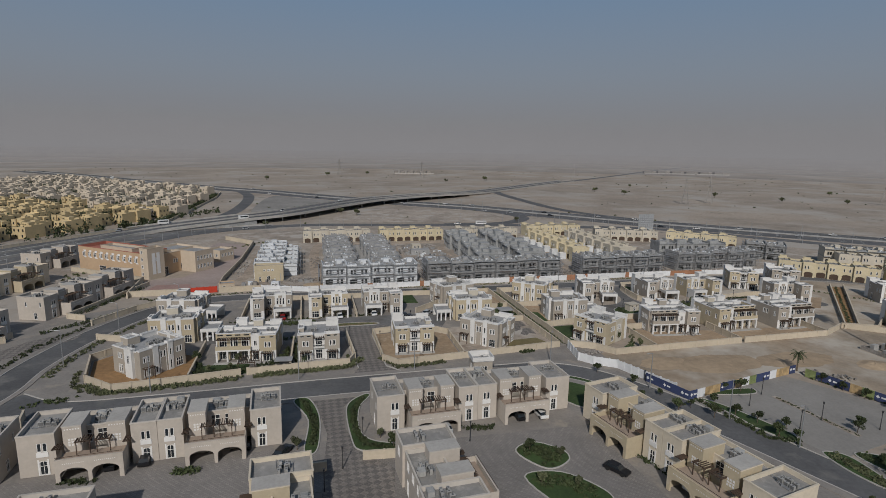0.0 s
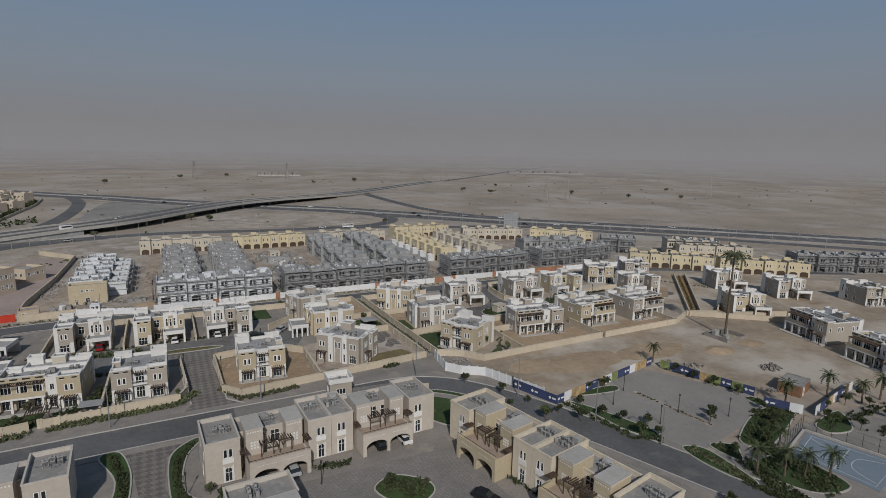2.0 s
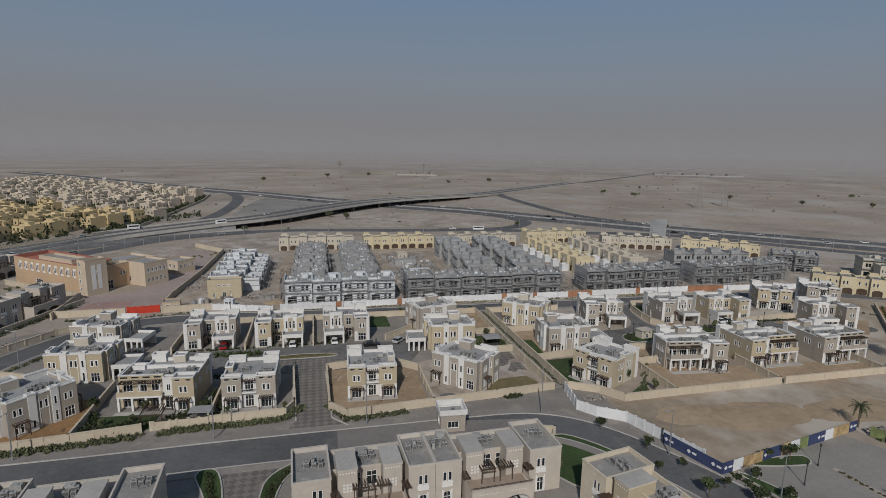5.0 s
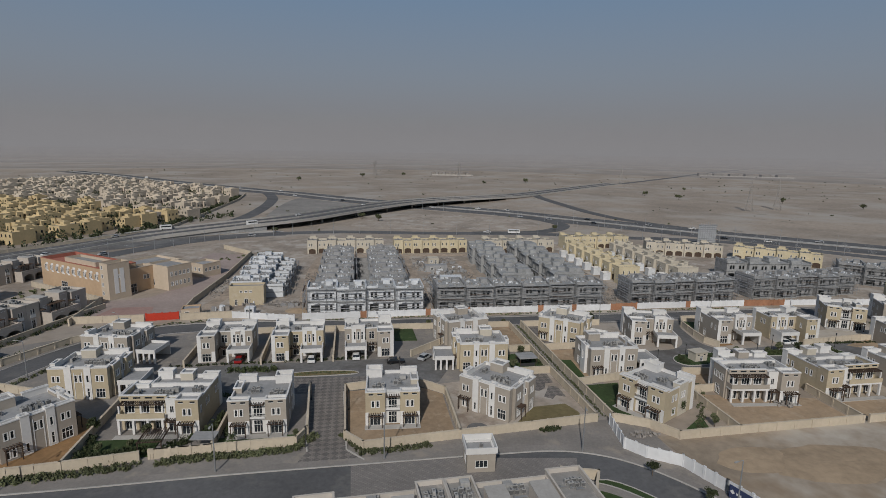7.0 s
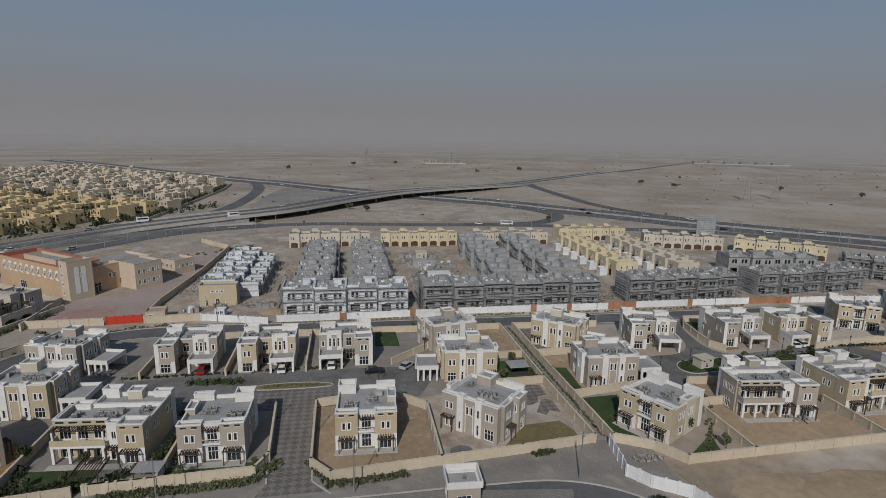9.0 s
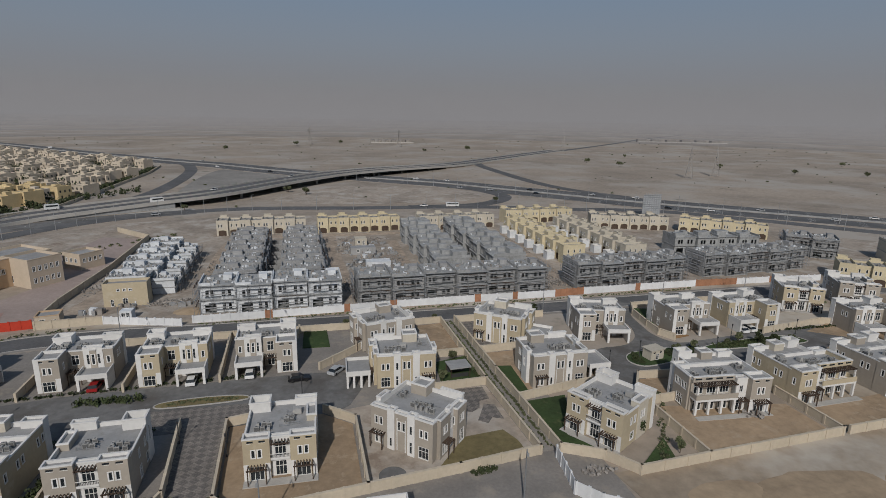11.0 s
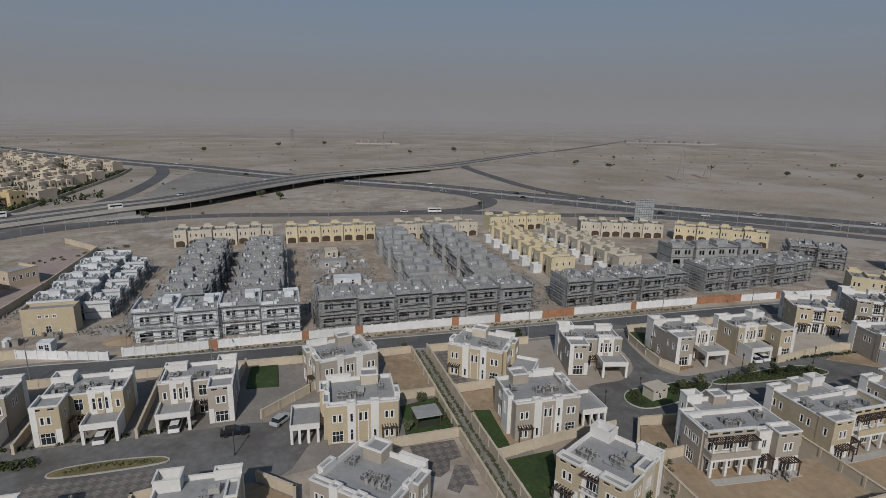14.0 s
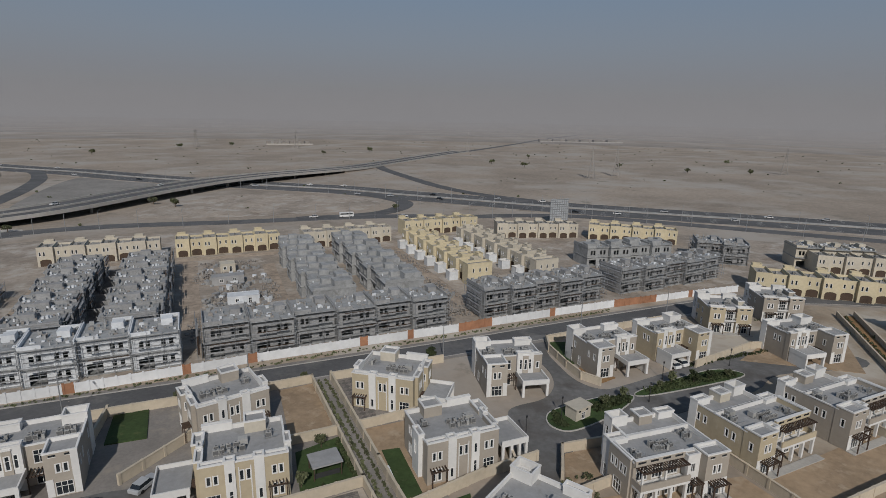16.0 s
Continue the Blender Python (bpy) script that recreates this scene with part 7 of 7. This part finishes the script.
TREES = [tree_proto(3.6, 1.5, LEAF, "small round green street tree in a planting bed"), tree_proto(4.4, 1.9, LEAF, "small round green street tree in a planting bed"), tree_proto(3.2, 1.2, LEAF_GREY, "young dusty grey-green tree in bare soil")]
first_use = [True, True, True]


def tree(i, x, y, s=1.0):
    m = pose(x, y, 0.1, 0, 0, veg.uniform(0, 360)) @ Matrix.Scale(s, 4)
    if first_use[i]:
        first_use[i] = False
        TREES[i].matrix_basis = m
        return
    t = copy_thing(TREES[i], m)
    t.matrix_basis = m


for x, y in ((72, 119), (77, 110.5), (80, 104), (83, 97), (85, 92), (78.5, 95.5), (75, 104), (90, 98), (90.5, 92), (92.5, 88), (93.5, 84), (92, 82), (95, 80.5), (97, 85), (101, 102), (97, 103), (88, 60), (110, 80), (113, 82), (122, 74), (126, 79), (128, 86), (127, 92), (126.4, 97), (125.5, 102), (104, 70), (112, 69), (118, 73), (135, 70), (140, 73), (146, 72), (150, 69), (154, 73), (136, 64), (142, 60), (148, 64)):
    tree(veg.choice((0, 1)), x, y, veg.uniform(0.5, 0.8))
for x, y in ((13, 99), (15, 95), (-3, 98), (40, 88), (45, 85), (44, 76), (38, 78), (120, 168), (126, 169), (136, 169), (140, 169.5), (145, 168), (149, 167.5), (154, 167), (-25, 139), (-20, 140), (-18.5, 144), (-29, 147), (9.7, 139), (87, 138), (90, 139.6), (94, 133), (66, 176), (61, 167), (28, 202.0), (44, 201.6), (52, 201.4), (92, 200.2), (97, 200), (-12, 203.6), (68, 201)):
    tree(veg.choice((0, 2, 2)), x, y, veg.uniform(0.6, 0.95))


def palm_proto():
    t = thing("palm_tree", Matrix(), "date palm with grey-green fronds in a park bed", "palm", "park palms")
    k = bmesh.new()
    for i in range(6):
        tube(k, (0.03 * i, 0, i), (0.03 * (i + 1), 0, i + 1), 0.27 - 0.015 * i, 0.23 - 0.015 * i, 8)
    part("trunk", k, BARK, t)
    fm = [frond_mesh(2.6, 0.55, 0.6 + 0.3 * j, "frond", LEAF, veg, 10) for j in range(3)]
    for i in range(18):
        part("frond", fm[i % 3], None, t).matrix_basis = pose(0.18, 0, 6.0, 0, -25 + 22 * (i % 3), i * 137.5)
    return t


palms = [(100.5, 63.5, 0.85), (104.5, 61, 0.85), (107, 59, 0.8), (111, 57, 0.85), (112.6, 67, 0.7), (125.6, 109.4, 0.8), (133, 78, 0.9), (147, 76.5, 0.9), (151, 71, 0.8), (157, 70, 0.9), (-1.6, 137.4, 0.45)]
pp = None
for x, y, s in palms:
    m = pose(x, y, 0.1, 0, 0, veg.uniform(0, 360)) @ Matrix.Scale(s, 4)
    if pp is None:
        pp = palm_proto()
        pp.matrix_basis = m
    else:
        c = copy_thing(pp, m)
        c.matrix_basis = m


def hedge(pts, width, height, density, material, label, clump=0.5, size=0.16):
    """A planted strip of low uneven shrubs along a line."""
    k = bmesh.new()
    for (x0, y0), (x1, y1) in zip(pts, pts[1:]):
        a, b = at(x0, y0), at(x1, y1)
        n = max(1, int((b - a).length * density))
        for i in range(n):
            p = a.lerp(b, (i + veg.random()) / n)
            s = veg.uniform(0.5, 1.2)
            p += Vector((veg.uniform(-1, 1) * width / 2, veg.uniform(-1, 1) * width / 2, height * 0.3))
            leaf_cloud(k, p, clump * s, clump * s, height * 0.5 * s, int(22 * s), size, veg)
    ob = new("shrubs", mesh_of("shrubs", k, material))
    return tagged(ob, label, "shrubs", kind="stuff")


HL, HG = "low uneven green shrubs in a roadside bed", "dusty grey-green shrubs along a boundary wall"
hedge([(-53, 137), (-45.5, 130.8), (-29, 132.2), (-17, 133.8)], 2.0, 1.0, 7, LEAF_GREY, HG)
hedge([(-56.5, 146), (-54.6, 137.6), (-52, 134), (-45.8, 130.2)], 1.2, 0.6, 2.4, LEAF_GREY, HG)
hedge([(-14, 134.2), (9, 135.4), (13, 140)], 1.8, 1.2, 10, LEAF_GREY, HG)
hedge([(18.4, 140), (22.2, 132.8), (30, 133.3), (35, 134)], 1.5, 0.9, 6, LEAF_GREY, HG)
hedge([(57.5, 136), (62, 136.4)], 0.8, 1.3, 5, LEAF, HL)
hedge([(71.6, 140), (71.2, 170), (70.6, 200)], 0.5, 0.7, 2.4, LEAF_GREY, "clipped shrubs along the narrow alley", 0.35)
hedge([(73.2, 140), (72.6, 170), (72.3, 200)], 0.4, 0.6, 2.2, LEAF_GREY, "clipped shrubs along the narrow alley", 0.35)
hedge([(87.5, 101), (88.5, 92), (90, 83), (95, 79)], 1.6, 0.9, 4, LEAF, HL)
hedge([(125.4, 105), (130.5, 86)], 1.2, 0.8, 3.5, LEAF, HL)
hedge([(106.6, 97), (109, 79)], 0.4, 0.5, 1.6, LEAF_GREY, HL, 0.3)
hedge([(110.5, 71), (118, 73.6), (130, 76.4)], 4.2, 0.9, 12, LEAF, HL)
hedge([(97, 74), (97.6, 68), (97.2, 63)], 2.6, 0.8, 9, LEAF_GREY, HL)
hedge([(102.5, 72.5), (104, 70)], 2.4, 0.8, 9, LEAF, HL)
hedge([(131, 68.4), (138, 69.4)], 3, 0.7, 7, LEAF, HL)
hedge([(104, 64), (110, 64), (111, 56), (105, 57)], 3.4, 0.9, 7, LEAF, HL)
hedge([(135, 69), (145, 68), (155, 67), (148, 61), (138, 62)], 3, 1.0, 3.5, LEAF, HL)
hedge([(128.6, 83), (130, 78)], 1.6, 1.0, 5, LEAF, HL)
hedge([(7, 170), (13, 170.3), (20, 169.5)], 1.0, 0.4, 5, LEAF_GREY, "dry low shrubs in the street strip", 0.35)
hedge([(39.5, 88.5), (44, 87), (42, 84)], 3.2, 1.1, 14, LEAF, HL)
hedge([(38, 79), (43, 78), (45, 73)], 3.4, 0.9, 10, LEAF, HL)
hedge([(11.4, 117), (8.6, 111), (8.4, 102), (10, 97), (14.6, 94.8)], 1.0, 0.8, 7, LEAF, HL)
hedge([(-2, 118.4), (0.3, 110), (0.1, 99)], 1.0, 0.9, 6, LEAF, HL)
hedge([(-24, 95), (-20, 94.5)], 1.6, 1.2, 8, LEAF, HL)
hedge([(30, 98.5), (37, 98)], 1.4, 1.1, 4, LEAF, HL)
hedge([(107.8, 167.6), (108.6, 165.2), (109.4, 169.6)], 1.4, 0.8, 9, LEAF, HL)
hedge([(117.5, 168.0), (127, 168.6)], 3.0, 1.2, 16, LEAF, HL)
hedge([(133, 168.9), (145, 168.6), (157, 167.6)], 2.4, 1.2, 14, LEAF, HL)
hedge([(-28, 136.5), (-17, 138.5)], 2.4, 1.6, 8, LEAF, "dense green garden shrubs before a villa")
hedge([(-28.5, 145), (-27, 139)], 1.4, 1.6, 5, LEAF, "dense green garden shrubs before a villa")
hedge([(-4, 142), (-3.6, 156)], 0.8, 1.4, 3, LEAF, HL)
hedge([(6, 212.2), (34, 212.2), (74, 212.2), (110, 211.2), (160, 211)], 1.4, 0.6, 1.5, LEAF_GREY, "sparse young shrubs in the verge before the hoarding", 0.35)
hedge([(-48, 203), (-36, 213.6), (-22, 215.6)], 2.0, 0.6, 1.6, LEAF_GREY, HG)
hedge([(-64, 190), (-52, 208), (-60, 214)], 3, 0.7, 1.4, LEAF_GREY, HG)
hedge([(98, 152), (104, 152), (90, 132), (95, 138)], 1.0, 0.8, 1.2, LEAF_GREY, HG)
hedge([(-25, 178.6), (-2, 178.8), (12, 178.8), (24, 178.8)], 0.8, 0.8, 1.6, LEAF, HL)
hedge([(-26, 160), (-12, 160), (6, 160.5)], 1.6, 1.3, 2.4, LEAF, HL)
hedge([(-78, 178), (-70, 186), (-62, 195)], 1.6, 1.4, 2.6, LEAF, HL)
hedge([(150, 174.6), (182, 173)], 1.0, 1.0, 2.2, LEAF, HL)
hedge([(180, 196), (200, 186), (216, 160)], 2.0, 1.0, 1.2, LEAF_GREY, HG)
hedge([(-100, 250), (-70, 290), (-50, 305), (-20, 330)], 6, 1.2, 0.5, LEAF_GREY, HG, 0.9, 0.3)
hedge([(-118, 384), (-104, 408), (-99, 440), (-97, 500), (-95, 560), (-96, 640)], 5, 4, 0.45, LEAF, "dark trees along the edge of the far estate", 1.8, 0.6)
hedge([(174.6, 134.5), (222, 181)], 0.8, 0.8, 1.6, LEAF_GREY, "dry shrubs along a narrow alley", 0.4)
hedge([(-62.5, 143), (-61.5, 156), (-56.5, 174), (-47, 193)], 2.2, 0.8, 2.6, LEAF_GREY, HG)
hedge([(-76, 150), (-74, 166), (-66, 186)], 2.0, 0.8, 2.0, LEAF, HL)
hedge([(-60, 128), (-52, 129.6)], 2.5, 0.8, 4, LEAF, HL)
hedge([(-42, 96), (-36, 95)], 1.2, 0.9, 3, LEAF, HL)
hedge([(57, 95), (58.6, 88)], 1.0, 0.9, 4, LEAF, HL)
hedge([(60, 82), (61.6, 76)], 1.0, 0.9, 4, LEAF, HL)
hedge([(-63, 229), (-75, 195)], 2.4, 1.8, 2.6, LEAF, "dense green garden planting behind a wall")
hedge([(-85, 174), (-92, 158)], 2.4, 1.8, 2.2, LEAF, "dense green garden planting behind a wall")
# trees between the far houses
k = bmesh.new()
for _ in range(760):
    r, c = veg.uniform(0, 14), veg.uniform(0, 34)
    px, py = -158 - 25.8 * r + 6.6 * c, 330 + 10.5 * r + 11.4 * c
    if px < (-109 if py > 420 else -109 - (420 - py) * 0.72) and px > -0.78 * py - 140 and py < 626 - 0.87 * (px + 98):
        s = veg.uniform(1.8, 4.4)
        leaf_cloud(k, (px + 4, py - 6, s * 1.2), s * 1.2, s * 1.2, s, 46, 0.55, veg)
tagged(new("estate_trees", mesh_of("estate_trees", k, LEAF)), "dark green trees between the far ochre houses", "trees", kind="stuff")
# desert trees and scrub
for x, y, s in ((378.7, 666.6, 7), (397, 623, 7), (497, 580, 7), (541, 522, 6), (603, 493, 6), (38.6, 1012, 9), (114, 1057, 8), (40, 448, 6), (28, 462, 5), (-28, 396, 4), (160, 398, 4), (480, 740, 6), (300, 900, 8), (-60, 900, 8), (220, 860, 6), (700, 600, 6)):
    t = thing("desert_tree", pose(x, y, 0), "lone dusty desert tree on bare sand", "tree", "desert trees")
    k = bmesh.new()
    tube(k, (0, 0, 0), (0, 0, s * 0.5), 0.25, 0.15, 6)
    part("trunk", k, BARK, t)
    k = bmesh.new()
    for i in range(6):
        leaf_cloud(k, (veg.uniform(-1, 1) * s * 0.3, veg.uniform(-1, 1) * s * 0.3, s * veg.uniform(0.45, 0.75)), s * 0.3, s * 0.3, s * 0.2, 40, s * 0.07, veg)
    part("crown", k, LEAF_GREY, t)
k = bmesh.new()
for _ in range(380):
    px, py = veg.uniform(-500, 1100), veg.uniform(380, 1300)
    s = veg.uniform(0.4, 1.5)
    leaf_cloud(k, (px, py, s * 0.4), s, s, s * 0.5, 7, s * 0.45, veg)
tagged(new("desert_scrub", mesh_of("desert_scrub", k, LEAF_GREY)), "scattered low dry scrub across the desert", "scrub", kind="stuff")


# ---- street lamps ----
def lamp_proto(h, name="street_lamp"):
    t = thing(name, Matrix(), "slim grey street lamp with short arm" if h > 6 else "short dark garden lamp post", "street lamp", "street lamps")
    k = bmesh.new()
    tube(k, (0, 0, 0), (0, 0, h), 0.09 if h < 6 else 0.14, 0.06 if h < 6 else 0.08, 8)
    tube(k, (0, 0, 0), (0, 0, 0.5), 0.16, 0.12, 8)
    part("pole", k, DARK_STEEL if h < 6 else STEEL, t)
    k = bmesh.new()
    if h > 6:
        tube(k, (0, 0, h), (1.6, 0, h + 0.25), 0.05, 0.04, 6)
        part("arm", k, STEEL, t)
        k = bmesh.new()
        box(k, 1.4, -0.16, h + 0.2, 2.2, 0.16, h + 0.32)
    else:
        tube(k, (0, 0, h), (0, 0, h + 0.5), 0.14, 0.2, 8)
    part("lamp_head", k, AC if h > 6 else DARK_STEEL, t)
    return t


LAMPS = {}


def lamp(x, y, h, turn=0):
    m = pose(x, y, 0.1, 0, 0, turn)
    if h in LAMPS:
        return copy_thing(LAMPS[h], m)
    LAMPS[h] = lamp_proto(h)
    LAMPS[h].matrix_basis = m


for x, y, t in ((-36, 129.5, -90), (-3, 130.2, -90), (26, 130.4, -90), (63, 128, -110), (80, 108, 200), (88, 91, 200), (93, 78, 200), (-62, 152, 180), (-56, 176, 170), (-43, 196, 150), (-10, 204, 90), (25, 202.3, 90), (57, 201.2, 90), (100, 200.1, 90), (140, 200.2, 90), (170, 199.6, 90), (-75, 122, 180)):
    lamp(x, y, 9.0, t)
for x, y in ((11.4, 155.7), (11.7, 136.2), (19.6, 150), (5, 90), (9.6, 100), (30, 94), (1.6, 84), (97, 95), (99.5, 84), (104.6, 99.4), (107.4, 86), (116, 80), (110, 168), (130, 165.8), (140, 172), (126, 186), (160, 171), (100, 165), (-22, 170), (32, 168), (101, 60), (120, 69.5)):
    lamp(x, y, 3.8)
ni = [p for i, p in enumerate(offsets(near_line, -8)) if i % 3 == 0 and -150 < p[0] < 380]
for x, y in ni:
    lamp(x, y, 9.0, 60)
ni = [p for i, p in enumerate(offsets(hw2, -19)) if i % 4 == 0 and p[0] > 0]
for x, y in ni:
    lamp(x, y, 9.0, 60)

GB = "tall leafy garden bushes behind a boundary wall"
hedge([(-28, 137), (-24, 136), (-18, 137.6)], 2.4, 2.6, 7, LEAF, GB, 0.7, 0.2)
hedge([(-13.6, 138), (-8, 142.6), (-5.6, 150)], 1.2, 2.2, 4, LEAF, GB, 0.6, 0.2)
hedge([(-4.6, 138), (8.5, 138.8)], 0.8, 1.0, 4, LEAF_GREY, GB)
hedge([(62.5, 165.4), (69, 165.2), (69, 177)], 0.7, 1.2, 2.4, LEAF, GB, 0.4)
hedge([(-10, 174), (-6, 173.4), (2, 173.6)], 1.6, 1.8, 4, LEAF, "dark round bushes beside the cross street", 0.7, 0.2)

PB = "dense dark green park shrubs between paths"
hedge([(112, 70), (109, 62), (106.5, 55)], 4.6, 1.0, 14, LEAF, PB)
hedge([(102.6, 67), (100.6, 60), (99.6, 53)], 3.4, 1.0, 12, LEAF, PB)
hedge([(96.6, 64), (97.6, 58), (100, 51)], 1.6, 0.8, 7, LEAF, PB)
hedge([(121.5, 77.4), (126, 78.4), (131.5, 76.4)], 3.0, 1.0, 8, LEAF, PB)
EB = "dark trees and bushes among the far estate houses"
for i in range(5):
    x, y = -150 - 24 * i, 348 + 11 * i
    hedge([(x, y), (x + 40, y + 69), (x + 80, y + 138)], 9, 5, 0.35, LEAF, EB, 1.7, 0.6)
